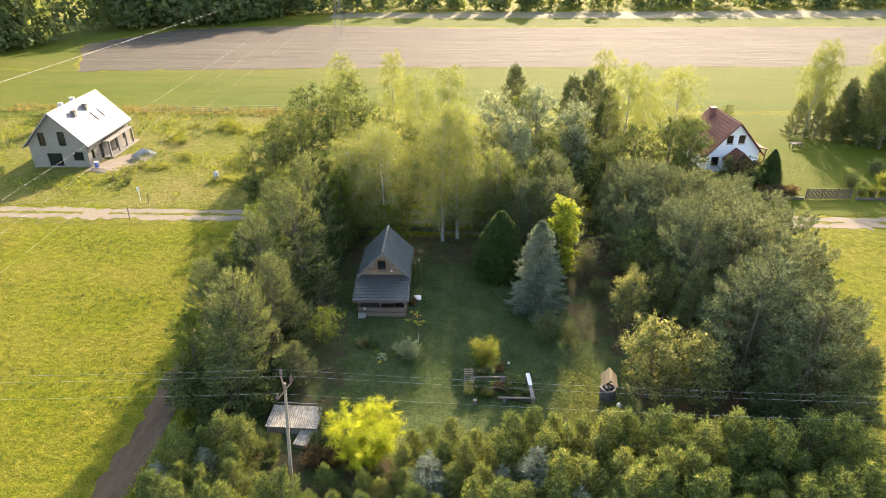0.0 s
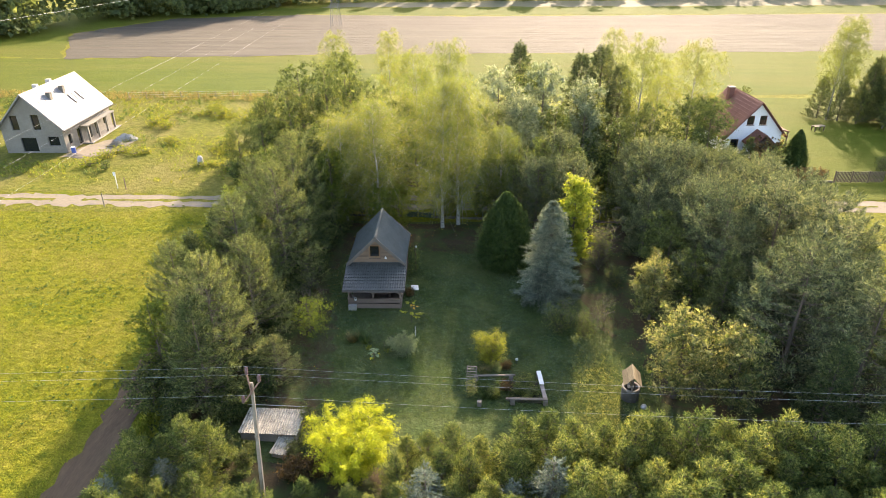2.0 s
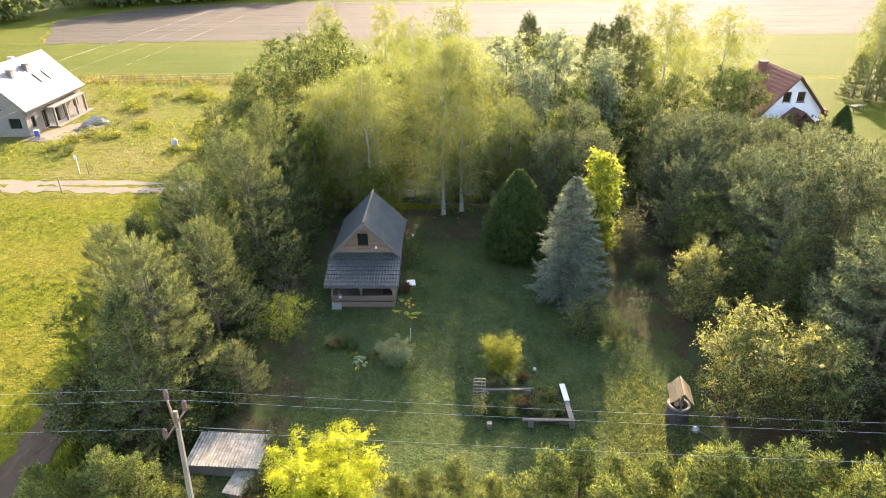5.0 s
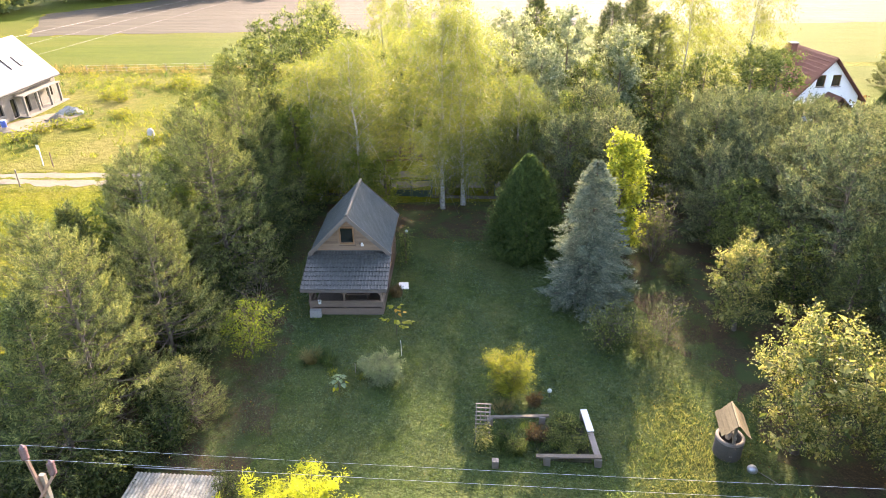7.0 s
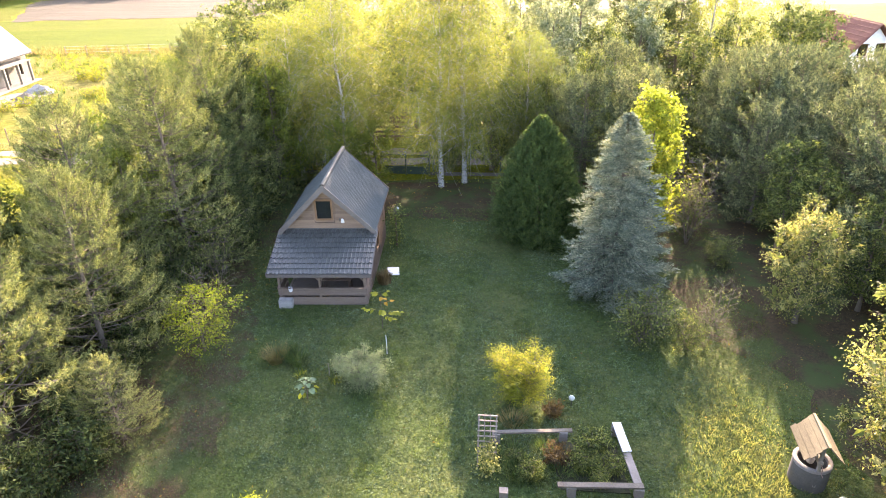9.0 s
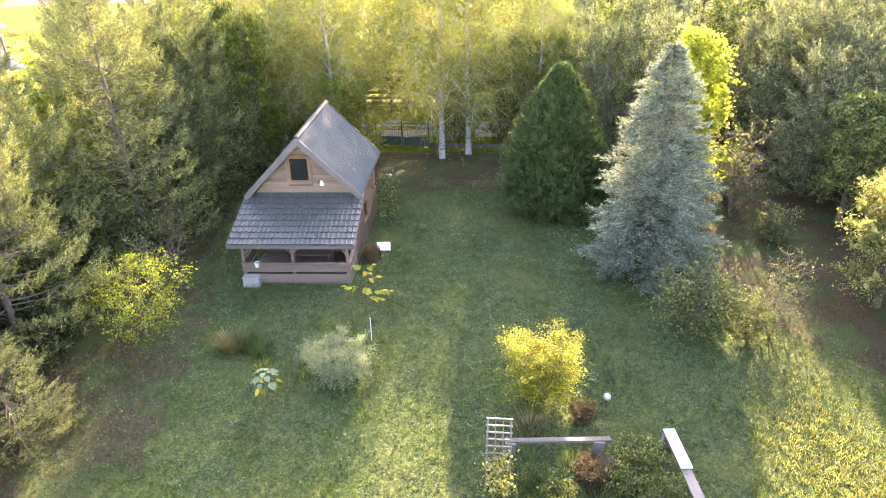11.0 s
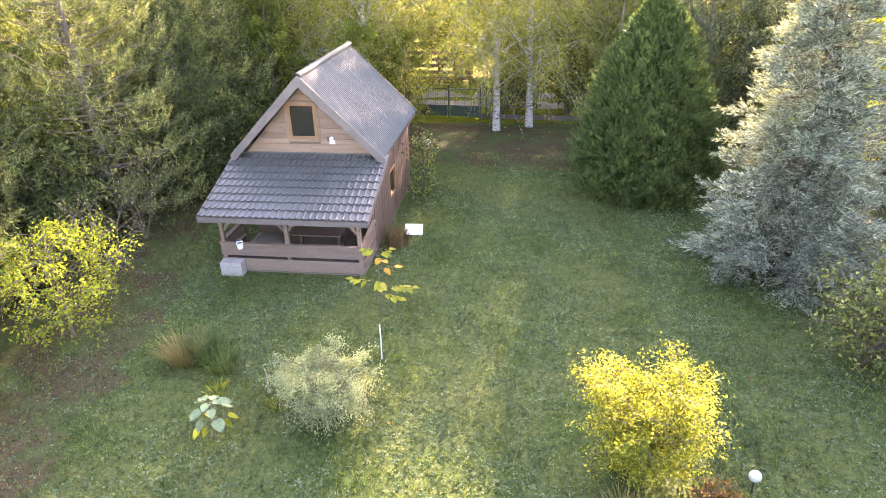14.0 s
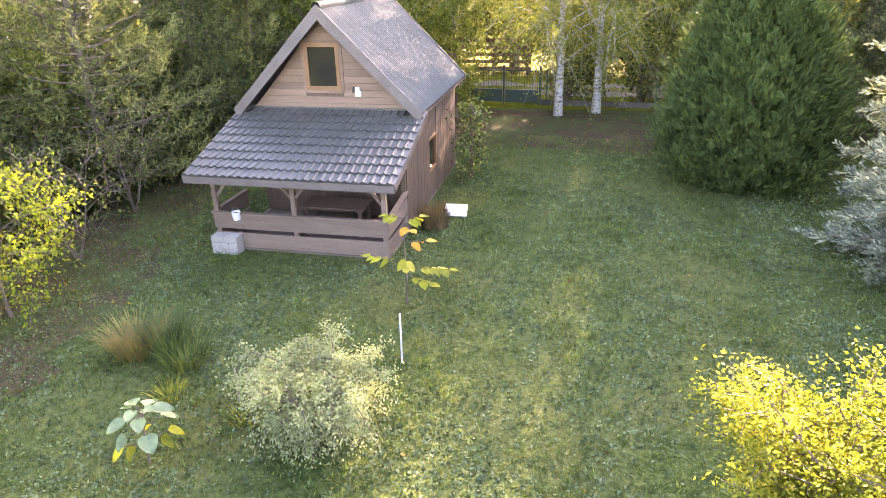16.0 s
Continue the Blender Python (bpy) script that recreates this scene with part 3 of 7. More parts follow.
        crown.kites(inner + unit(r, k) * gloom * 0.4, unit(r, k) + np.array((0, 0, 0.3)), unit(r, k), cl, cl * r.uniform(0.1, 0.16, k), 0.3)
    return wood, crown


class Kind:
    """One kind of tree: some shapes, each built once, then set out as copies."""

    def __init__(self, name, label, category, bark, foliage, shapes, group=""):
        self.name, self.label, self.category, self.group = name, label, category, group
        self.shapes = [(w.mesh("trunk", bark, True), c.mesh("crown", foliage)) for w, c in shapes]
        self.first = {}
        self.count = 0

    def put(self, x, y, scale=1.0, turn=None, shape=None, wide=1.0, z=0.0, label="", group=""):
        i = self.count % len(self.shapes) if shape is None else shape
        turn = (self.count * 137.5) % 360 if turn is None else turn
        self.count += 1
        m = pose(x, y, z, 0, 0, turn) @ Matrix.Diagonal((scale * wide, scale * wide, scale, 1))
        if i in self.first:
            ob = copy_thing(self.first[i], m)
            ob.matrix_basis = m
        else:
            ob = self.first[i] = thing(self.name, self.label, self.category, m, self.group)
            low = self.category in ("shrub", "bush", "weeds", "plant")
            part("stem" if low else "trunk", self.shapes[i][0], None, ob)
            part("foliage" if low else "crown", self.shapes[i][1], None, ob)
        return self.tag(ob, label, group)

    def tag(self, ob, label, group):
        return tagged(ob, label or self.label, self.category, group or self.group)


# ---- ground ----
from mathutils import geometry


def rough_edge(points, step=1.2, amp=0.3, seed=1):
    """A closed outline, cut into short steps with uneven edges."""
    r = np.random.default_rng(seed)
    out = []
    n = len(points)
    for i in range(n):
        a, b = np.array(points[i], float), np.array(points[(i + 1) % n], float)
        k = max(1, min(160, int(np.linalg.norm(b - a) / step)))
        for j in range(k):
            out.append(a + (b - a) * j / k + r.normal(0, amp, 2))
    return np.array(out)


def patch(name, points, z, material, label, category, step=1.2, amp=0.3, seed=1, kind="structure"):
    o = rough_edge(points, step, amp, seed)
    n = len(o)
    v, _, f, *_ = geometry.delaunay_2d_cdt([Vector(p) for p in o], [(i, (i + 1) % n) for i in range(n)], [], 1, 1e-4)
    me = bpy.data.meshes.new(name)
    me.from_pydata([(p[0], p[1], z) for p in v], [], f)
    me.update()
    if me.polygons[0].normal.z < 0:
        me.flip_normals()
    me.materials.append(material)
    return tagged(new(name, me), label, category, kind=kind)


def road_y(x):
    return 70.2 + 0.042 * x


g = Geo()
gx, gy = np.meshgrid(np.concatenate(([-4000, -1200], np.linspace(-400, 400, 41), [1200, 4000])), np.concatenate(([-2000, -500], np.linspace(-200, 500, 36), [1500, 4500])))
g.grid(gx, gy, np.zeros_like(gx))
solid("ground", g, M_MEADOW, "mown yellow-green meadow that reaches to the horizon", "meadow", kind="structure")
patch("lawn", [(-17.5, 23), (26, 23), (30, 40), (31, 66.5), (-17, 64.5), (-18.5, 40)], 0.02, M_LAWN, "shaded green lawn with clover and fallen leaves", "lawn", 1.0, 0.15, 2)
patch("litter_back", [(-17, 55), (-13.5, 50), (-10.2, 56.5), (-4, 58.5), (3, 58), (8.5, 59), (11, 54), (15.5, 57), (29, 57), (30, 66), (-16.5, 64)], 0.026, M_LITTER, "brown leaf litter under the trees at the back", "leaf litter", 0.8, 0.12, 3)
patch("litter_left", [(-18, 33), (-8.0, 35.5), (-7.9, 39), (-8.5, 43), (-9.6, 47), (-11.4, 51), (-13, 55), (-17.3, 55)], 0.03, M_LITTER, "brown leaf litter under the pines", "leaf litter", 0.4, 0.24, 4)
patch("litter_right", [(10.2, 57.5), (10.4, 51), (11.6, 46.2), (13.6, 44.0), (13.9, 39.5), (15.5, 36), (29, 36), (29.5, 57.5)], 0.032, M_LITTER, "brown leaf litter under the stand of pines", "leaf litter", 0.5, 0.22, 5)
patch("litter_hedge", [(-17, 23), (25.5, 23), (26, 31.2), (-17, 31.2)], 0.028, M_LITTER, "needle litter under the spruce hedge", "leaf litter", 0.8, 0.12, 6)
patch("dirt_track", [(-19.2, -90), (-18.7, 10), (-18.7, 28), (-19.8, 38), (-20.6, 50), (-21.2, 67), (-24, 67), (-23.2, 50), (-22.3, 42), (-21.4, 32), (-21.0, 10), (-21.6, -90)], 0.03, M_TRACK, "bare dirt track along the edge of the plot", "track", 0.8, 0.16, 7)
rx = np.linspace(-160, 160, 65)
patch("road", [(x, road_y(x) - 1.6) for x in rx] + [(x, road_y(x) + 1.6) for x in rx[::-1]], 0.02, M_SAND, "pale sandy country road", "road", 0.9, 0.3, 8)
patch("road_verge", [(x, road_y(x) - 3.4) for x in rx[:26]] + [(x, road_y(x) - 1.7) for x in rx[25::-1]], 0.012, M_WEEDS_GROUND, "dry grass verge beside the sandy road", "verge", 1.5, 0.2, 9)
for i, (xa, xb) in enumerate(((-150, -96), (-93, -62), (-60, -47), (-44, -26), (-22, 2), (5, 30), (33, 44), (48, 80), (83, 140))):
    patch("road_middle", [(xa, road_y(xa) - 0.3), (xb, road_y(xb) - 0.3), (xb, road_y(xb) + 0.3), (xa, road_y(xa) + 0.3)], 0.028, M_WEEDS_GROUND, "strip of dry grass between the wheel ruts", "verge", 0.7, 0.16, 40 + i)
patch("building_plot", [(-130, road_y(-130) + 1.9), (-20, road_y(-20) + 1.9), (-22, 118), (-60, 113), (-140, 92)], 0.03, M_WEEDS_GROUND, "weedy building plot with yellow weeds and trampled sand", "plot", 1.5, 0.5, 10)
patch("neighbour_lawn", [(29, road_y(29) + 2.2), (110, road_y(110) + 2.2), (110, 122), (30, 118)], 0.03, M_FIELD, "bright green neighbouring lawn", "lawn", 1.5, 0.3, 11)
patch("green_field", [(-190, 85), (-60, 113.5), (-20, 118.5), (200, 128), (240, 176), (-8, 157), (-97, 147.5), (-150, 150)], 0.02, M_FIELD, "bright green field", "field", 3.0, 0.6, 12)
patch("green_field_far", [(-150, 150.5), (-97.5, 148), (-117, 182), (-103, 213), (-60, 224), (-20, 221), (240, 236), (240, 252), (100, 246), (-60, 238), (-180, 236)], 0.02, M_FIELD, "strip of green field beyond the ploughed land", "field", 3.0, 0.6, 13)
patch("ploughed_field", [(-97, 147.8), (-8, 157.2), (94, 164), (240, 177), (240, 234), (-13, 219), (-60, 222), (-101, 212), (-116, 182)], 0.05, M_PLOUGHED, "brown ploughed field", "field", 3.0, 0.5, 14)
patch("ploughed_strip", [(-114, 186), (-40, 191), (60, 199), (240, 208), (240, 232), (-13, 217), (-60, 220), (-101, 210)], 0.07, M_PLOUGHED_DARK, "darker freshly ploughed strip", "field", 3.0, 0.5, 17)
patch("stubble_field", [(-60, 240), (100, 247), (300, 256), (300, 285), (50, 262), (-60, 254)], 0.04, M_STUBBLE, "pale stubble field below the far trees", "field", 3.0, 0.8, 15)
patch("sand_heap_ground", [(-55.5, 82.2), (-51, 82.5), (-48.5, 86), (-49, 90), (-53, 90), (-55, 86)], 0.045, M_SAND, "trampled pale sand beside the unfinished house", "sand", 0.6, 0.1, 16)


# ---- trees ----
def cone(w, p=1.0):
    return lambda f: w * (1 - f) ** p + 0.08 * w


def spire(w, p=0.62):
    return lambda f: w * min(1, 0.75 + f * 1.4) * (1 - f) ** p + 0.12


def dome(w, low=0.55):
    return lambda f: w * math.sqrt(max(0.03, 1 - ((f - low) / (1 - low + 0.02) if f > low else (low - f) / (low + 0.45)) ** 2))


pine = Kind("pine_tree", "bushy green Scots pine with long needle tufts", "pine tree", M_BARK, L_PINE, [
    plumed(11, 10.5, 0.16, 0.02, spire(3.7), 112, 19, 0.46, 42, (0.115, 0.016), 0.2, 0.42, brush=8, bundle=0.42),
    plumed(12, 10.5, 0.15, 0.02, spire(3.4), 104, 19, 0.46, 42, (0.115, 0.016), 0.25, 0.42, brush=8, bundle=0.42),
    plumed(13, 10.5, 0.15, 0.02, spire(3.0), 98, 18, 0.45, 42, (0.115, 0.016), 0.25, 0.42, brush=8, bundle=0.42)])
spruce = Kind("spruce_tree", "dark green Norway spruce", "spruce tree", M_BARK, L_SPRUCE, [
    plumed(21, 10.0, 0.14, 0.03, cone(2.5, 0.85), 96, 13, 0.5, 14, (0.15, 0.034), 0.02, 0.7, 0.008, 0.25, brush=9),
    plumed(22, 10.0, 0.14, 0.03, cone(2.1, 0.8), 92, 13, 0.5, 14, (0.15, 0.034), 0.05, 0.7, 0.008, 0.3, brush=9)])
hedge_spruce = Kind("hedge_spruce", "young green spruce in a dense hedge", "spruce tree", M_BARK, L_HEDGE, [
    plumed(31, 4.0, 0.06, 0.03, cone(1.4, 1.0), 66, 13, 0.3, 11, (0.085, 0.022), 0.3, 0.4, 0.012, 0.3, brush=9, bundle=0.8, ragged=(0.5, 1.3)),
    plumed(32, 4.0, 0.06, 0.03, cone(1.25, 0.95), 64, 13, 0.3, 11, (0.085, 0.022), 0.35, 0.4, 0.012, 0.35, brush=9, bundle=0.8, ragged=(0.5, 1.3)),
    plumed(33, 4.0, 0.06, 0.03, cone(1.55, 1.05), 68, 13, 0.31, 11, (0.085, 0.022), 0.25, 0.4, 0.012, 0.28, brush=9, bundle=0.8, ragged=(0.5, 1.3))], "hedge of young spruces")
hedge_blue = Kind("hedge_spruce", "young silvery spruce in a dense hedge", "spruce tree", M_BARK, L_BLUE, [
    grow(34, 4.0, 0.06, 0.03, cone(1.2, 0.8), 50, 0.3, 11, 0.8, 0.0, 22, (0.1, 0.026), "spray", 0.05, 0.012)], "hedge of young spruces")
blue_spruce = Kind("blue_spruce", "broad silvery blue spruce on the lawn", "spruce tree", M_BARK, L_BLUE, [
    grow(41, 7.4, 0.14, 0.012, lambda f: 2.65 * min(1, 0.86 + f) * (1 - f) ** 0.72 + 0.05, 250, -0.02, 21, 0.72, 0.03, 30, (0.1, 0.027), "spray", 0.04, 0.004)])
birch = Kind("birch_tree", "tall weeping birch with yellowing leaves", "birch tree", M_BIRCH, L_BIRCH, [
    grow(51, 14.0, 0.135, 0.22, dome(2.7, 0.35), 50, 0.75, 13, 1.25, 0.9, 22, (0.15, 0.08), "leaf", 0.2, 0.03, True, 0.5),
    grow(52, 14.0, 0.125, 0.2, dome(2.3, 0.35), 48, 0.8, 13, 1.25, 0.9, 22, (0.15, 0.08), "leaf", 0.2, 0.03, True, 0.5),
    grow(53, 14.0, 0.14, 0.2, dome(3.1, 0.4), 52, 0.65, 13, 1.35, 0.95, 22, (0.15, 0.08), "leaf", 0.2, 0.03, True, 0.5)])
gate_birch = Kind("birch_tree", "tall weeping birch with fine yellowing leaves", "birch tree", M_BIRCH, L_BIRCH, [
    grow(54, 14.0, 0.125, 0.14, dome(2.7, 0.36), 62, 0.7, 15, 1.4, 1.1, 46, (0.1, 0.052), "leaf", 0.2, 0.03, True, 0.5),
    grow(55, 14.0, 0.12, 0.14, dome(2.9, 0.38), 62, 0.65, 15, 1.4, 1.1, 46, (0.1, 0.052), "leaf", 0.2, 0.03, True, 0.5)])
broad = Kind("broadleaf_tree", "green broadleaf tree in the grove", "tree", M_BARK, L_GREEN, [
    grow(61, 10.0, 0.17, 0.14, dome(3.3, 0.45), 44, 0.5, 11, 0.9, 0.12, 22, (0.16, 0.1), "leaf", 0.15, 0.03, inner=0.42),
    grow(62, 10.0, 0.17, 0.12, dome(2.7, 0.42), 42, 0.6, 11, 0.9, 0.12, 22, (0.16, 0.1), "leaf", 0.15, 0.03, inner=0.42),
    grow(63, 10.0, 0.15, 0.10, dome(2.3, 0.4), 40, 0.7, 11, 0.85, 0.1, 22, (0.155, 0.1), "leaf", 0.15, 0.03, inner=0.42)])
silver_poplar = Kind("white_poplar", "silvery white poplar in the grove", "poplar tree", M_BARK, L_SILVER, [
    grow(71, 11.0, 0.16, 0.15, dome(2.5, 0.45), 42, 0.6, 11, 0.85, 0.08, 28, (0.165, 0.11), "leaf", 0.15, 0.03, inner=0.42)])
lime_poplar = Kind("young_poplar", "narrow yellow-green young poplar behind the blue spruce", "poplar tree", M_BARK, L_LIME, [
    grow(81, 7.6, 0.08, 0.05, dome(1.15, 0.45), 60, 1.0, 10, 0.5, 0.1, 26, (0.135, 0.105), "leaf", 0.1, 0.02)])
willow = Kind("willow_bush", "bright yellow-green willow bush in the hedge", "willow", M_BARK, L_WILLOW, [
    grow(91, 4.5, 0.06, 0.06, dome(2.5, 0.42), 130, 0.5, 15, 0.52, 0.15, 46, (0.11, 0.032), "leaf", 0.1, 0.03, False, 0.7, 5, inner=0.2)])
apple = Kind("apple_tree", "old apple tree with pale yellowing leaves", "apple tree", M_BARK, L_APPLE, [
    grow(101, 5.6, 0.15, 0.07, dome(2.1, 0.38), 62, 0.7, 11, 0.7, 0.1, 34, (0.095, 0.058), "leaf", 0.15, 0.03, True, inner=0.4),
    grow(102, 5.6, 0.12, 0.08, dome(1.8, 0.42), 54, 0.75, 10, 0.65, 0.1, 34, (0.095, 0.058), "leaf", 0.15, 0.04, True, inner=0.4)])
yellow_tree = Kind("small_yellow_tree", "small ornamental tree with lime-yellow leaves", "tree", M_BARK, L_LIMETREE, [
    grow(111, 3.4, 0.04, 0.12, dome(1.75, 0.42), 40, 0.4, 9, 0.6, 0.3, 15, (0.105, 0.058), "leaf", 0.12, 0.06, True, 1.0)])
fine_shrub = Kind("leafy_shrub", "grey-green fine-leaved shrub on the lawn", "shrub", M_BARK, L_GREEN, [
    grow(124, 2.4, 0.025, 0.05, dome(1.2, 0.4), 60, 0.6, 9, 0.42, 0.1, 9, (0.095, 0.055), "leaf", 0.1, 0.03, True, 0.7, 6, inner=0.1)])
# pines whose needle colour holds the shade of the stand
black_pine = Kind("black_pine", "dense dark green pine in a thick stand", "pine tree", M_BARK, L_SHADEPINE, [
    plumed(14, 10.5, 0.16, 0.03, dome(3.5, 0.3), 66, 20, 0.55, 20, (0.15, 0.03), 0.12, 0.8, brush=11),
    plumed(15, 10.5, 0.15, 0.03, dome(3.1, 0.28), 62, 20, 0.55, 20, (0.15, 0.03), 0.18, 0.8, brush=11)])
shrub = Kind("green_shrub", "dense green shrub under the trees", "shrub", M_BARK, L_GREEN, [
    grow(121, 2.6, 0.03, 0.05, dome(1.3, 0.4), 50, 0.55, 8, 0.45, 0.1, 6, (0.16, 0.1), "leaf", 0.1, 0.03, False, 0.7, 5),
    grow(122, 2.6, 0.03, 0.05, dome(1.1, 0.35), 44, 0.7, 8, 0.45, 0.1, 6, (0.16, 0.1), "leaf", 0.1, 0.03, False, 0.7, 4)])
thicket = Kind("green_shrub", "leafy shrub under the pines with shade put into its leaf colour", "shrub", M_BARK, L_SHADESHRUB, [
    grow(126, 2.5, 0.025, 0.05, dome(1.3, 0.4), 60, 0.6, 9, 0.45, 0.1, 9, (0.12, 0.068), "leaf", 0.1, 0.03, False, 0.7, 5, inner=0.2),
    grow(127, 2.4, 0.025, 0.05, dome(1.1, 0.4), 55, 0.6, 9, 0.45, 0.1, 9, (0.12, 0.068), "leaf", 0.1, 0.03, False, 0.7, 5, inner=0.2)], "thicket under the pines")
bare = Kind("bare_bush", "half bare twiggy bush", "shrub", M_BARK, L_GREEN, [
    grow(131, 3.0, 0.03, 0.1, dome(1.3, 0.5), 36, 0.8, 6, 0.5, 0.0, 3, (0.09, 0.06), "leaf", 0.1, 0.05, True, 0.6, 3)])

# the row of pines between the dirt track and the lawn
for x, y, h, s in ((-14.9, 37.6, 10.6, 0), (-18.4, 40.6, 9.6, 2), (-14.2, 42.6, 9.2, 1), (-16.2, 46.3, 10.8, 1), (-14.6, 51.2, 11.4, 0), (-17.3, 54.0, 11.0, 2), (-15.4, 58.3, 11.8, 1)):
    pine.put(x, y, h / 10.5, shape=s, group="pines beside the lawn")
for x, y, h in ((-14.6, 34.9, 9.2), (-18.4, 43.4, 9.0), (-18.0, 47.2, 9.2), (-13.9, 55.2, 9.0), (-14.2, 59.6, 8.6)):
    spruce.put(x, y, h / 10, group="conifers beside the lawn")
pine.put(-11.4, 38.6, 0.36, shape=0, wide=1.3, label="young bushy pine at the edge of the lawn")
alder = Kind("broadleaf_tree", "yellow-green broadleaf tree among the pines", "tree", M_BARK, L_YGREEN, [
    grow(64, 10.0, 0.15, 0.06, dome(2.6, 0.4), 44, 0.6, 11, 0.8, 0.12, 28, (0.15, 0.09), "leaf", 0.15, 0.03, inner=0.42)])
for x, y, h in ((-18.9, 37.6, 6.6), (-19.2, 44.3, 7.6), (-16.5, 50.0, 7.4), (-19.3, 49.5, 7.0), (-19.2, 54.5, 7.8), (-17.6, 61.5, 9.4), (-13.0, 61.8, 8.6), (-8.2, 60.8, 5.6), (-6.6, 62.6, 5.0), (-19.2, 60.0, 8.0)):
    alder.put(x, y, h / 10)
for x, y, h in ((0.9, 67.3, 6.6), (3.2, 67.6, 7.2), (-2.4, 68.0, 5.4), (-1.6, 76.0, 8.6), (1.4, 77.0, 9.0), (-13.0, 68.4, 8.6), (-16.0, 67.6, 8.8), (-10.6, 68.6, 7.4)):
    broad.put(x, y, h / 10, wide=1.05, group="trees along the back fence")
for x, y, h in ((-13.4, 63.4, 8.8), (-15.2, 64.6, 9.4)):
    spruce.put(x, y, h / 10, wide=1.1, group="conifers beside the lawn")
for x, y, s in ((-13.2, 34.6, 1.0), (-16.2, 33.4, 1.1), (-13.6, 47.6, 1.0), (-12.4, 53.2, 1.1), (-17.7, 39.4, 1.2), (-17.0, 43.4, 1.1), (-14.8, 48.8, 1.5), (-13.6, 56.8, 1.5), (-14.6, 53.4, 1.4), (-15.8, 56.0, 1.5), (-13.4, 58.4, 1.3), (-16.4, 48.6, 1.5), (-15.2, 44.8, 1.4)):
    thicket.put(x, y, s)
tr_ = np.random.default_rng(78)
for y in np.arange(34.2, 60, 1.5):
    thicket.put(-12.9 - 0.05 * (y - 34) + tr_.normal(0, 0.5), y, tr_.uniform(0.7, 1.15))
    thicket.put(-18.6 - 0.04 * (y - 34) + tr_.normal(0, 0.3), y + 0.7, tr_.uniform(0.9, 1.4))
# birches at the back gate
# the sixth birch is an added one that filters the sun on the lawn
for x, y, h, s in ((-2.4, 63.8, 14.6, 1), (-0.85, 64.6, 15.3, 0), (-8.8, 63.0, 13.4, 2), (-10.2, 67.6, 12.4, 1), (-12.4, 64.6, 11.6, 0), (3.3, 66.8, 10.0, 0)):
    gate_birch.put(x, y, h / 14, shape=s % 2, wide=1.3 if x < -2 else 1.2, group="birches by the back gate")
# the grove behind the road
for x, y, h, s in ((-3.0, 80.2, 16.0, 1), (-6.4, 76.6, 13.4, 0), (-21.6, 101, 13.6, 0), (-14.0, 104, 13.4, 1), (20.2, 86.2, 15.6, 1), (27.0, 88.3, 14.8, 2), (20.6, 112, 12.6, 0), (24.0, 93.0, 12.0, 0), (-8.0, 86.0, 14.0, 2)):
    birch.put(x, y, h / 14, shape=s, group="birches in the grove")
for x, y, h in ((-18.6, 82.6, 12.4), (-22.5, 80.0, 10.2), (-26.2, 82.5, 8.4), (-28.6, 86.0, 6.4), (-23.6, 88.4, 11.0), (-14.2, 78.6, 12.2), (-18.0, 92.0, 12.0), (-29.5, 80.0, 5.4), (-25.0, 76.8, 7.2), (-10.6, 76.0, 11.2), (-6.4, 74.8, 9.2), (9.2, 77.0, 9.0), (16.4, 76.4, 8.0), (20.4, 78.8, 9.0), (24.6, 79.6, 9.6), (13.4, 82.4, 9.8), (28.2, 82.5, 8.8), (28.8, 86.6, 8.0), (6.6, 88.0, 11.2)):
    broad.put(x, y, h / 10, wide=1.0 if h > 8 else 1.25, group="trees in the grove")
for x, y, h in ((2.8, 79.0, 13.0), (5.4, 75.8, 10.6), (13.0, 80.2, 11.4), (8.2, 84.0, 12.6)):
    silver_poplar.put(x, y, h / 11, group="poplars in the grove")
for x, y, h in ((13.6, 92.0, 12.6), (16.6, 95.0, 13.0), (5.6, 97.0, 13.0), (18.4, 90.0, 11.6)):
    spruce.put(x, y, h / 10, wide=1.25, group="spruces in the grove")
# trees between the lawn and the road, right of the birches
for x, y, h in ((4.6, 66.2, 7.0), (7.6, 67.0, 8.4), (10.4, 66.6, 7.6), (12.4, 68.4, 4.6), (17.4, 65.4, 7.4), (8.6, 63.0, 6.4)):
    broad.put(x, y, h / 10, wide=0.9, group="trees along the back fence")
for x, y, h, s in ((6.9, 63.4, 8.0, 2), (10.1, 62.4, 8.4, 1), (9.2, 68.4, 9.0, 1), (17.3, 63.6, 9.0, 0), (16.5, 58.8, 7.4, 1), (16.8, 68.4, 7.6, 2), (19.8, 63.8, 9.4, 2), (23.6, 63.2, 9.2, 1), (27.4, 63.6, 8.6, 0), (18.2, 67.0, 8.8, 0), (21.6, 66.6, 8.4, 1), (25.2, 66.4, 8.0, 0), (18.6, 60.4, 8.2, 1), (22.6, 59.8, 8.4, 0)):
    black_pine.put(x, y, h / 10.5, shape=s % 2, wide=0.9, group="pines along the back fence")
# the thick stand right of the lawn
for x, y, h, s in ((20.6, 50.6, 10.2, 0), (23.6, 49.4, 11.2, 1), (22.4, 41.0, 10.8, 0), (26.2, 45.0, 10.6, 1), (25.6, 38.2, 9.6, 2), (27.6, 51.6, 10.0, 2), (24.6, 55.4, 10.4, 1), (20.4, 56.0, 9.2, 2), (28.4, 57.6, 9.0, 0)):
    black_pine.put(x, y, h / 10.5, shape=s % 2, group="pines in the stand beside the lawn")
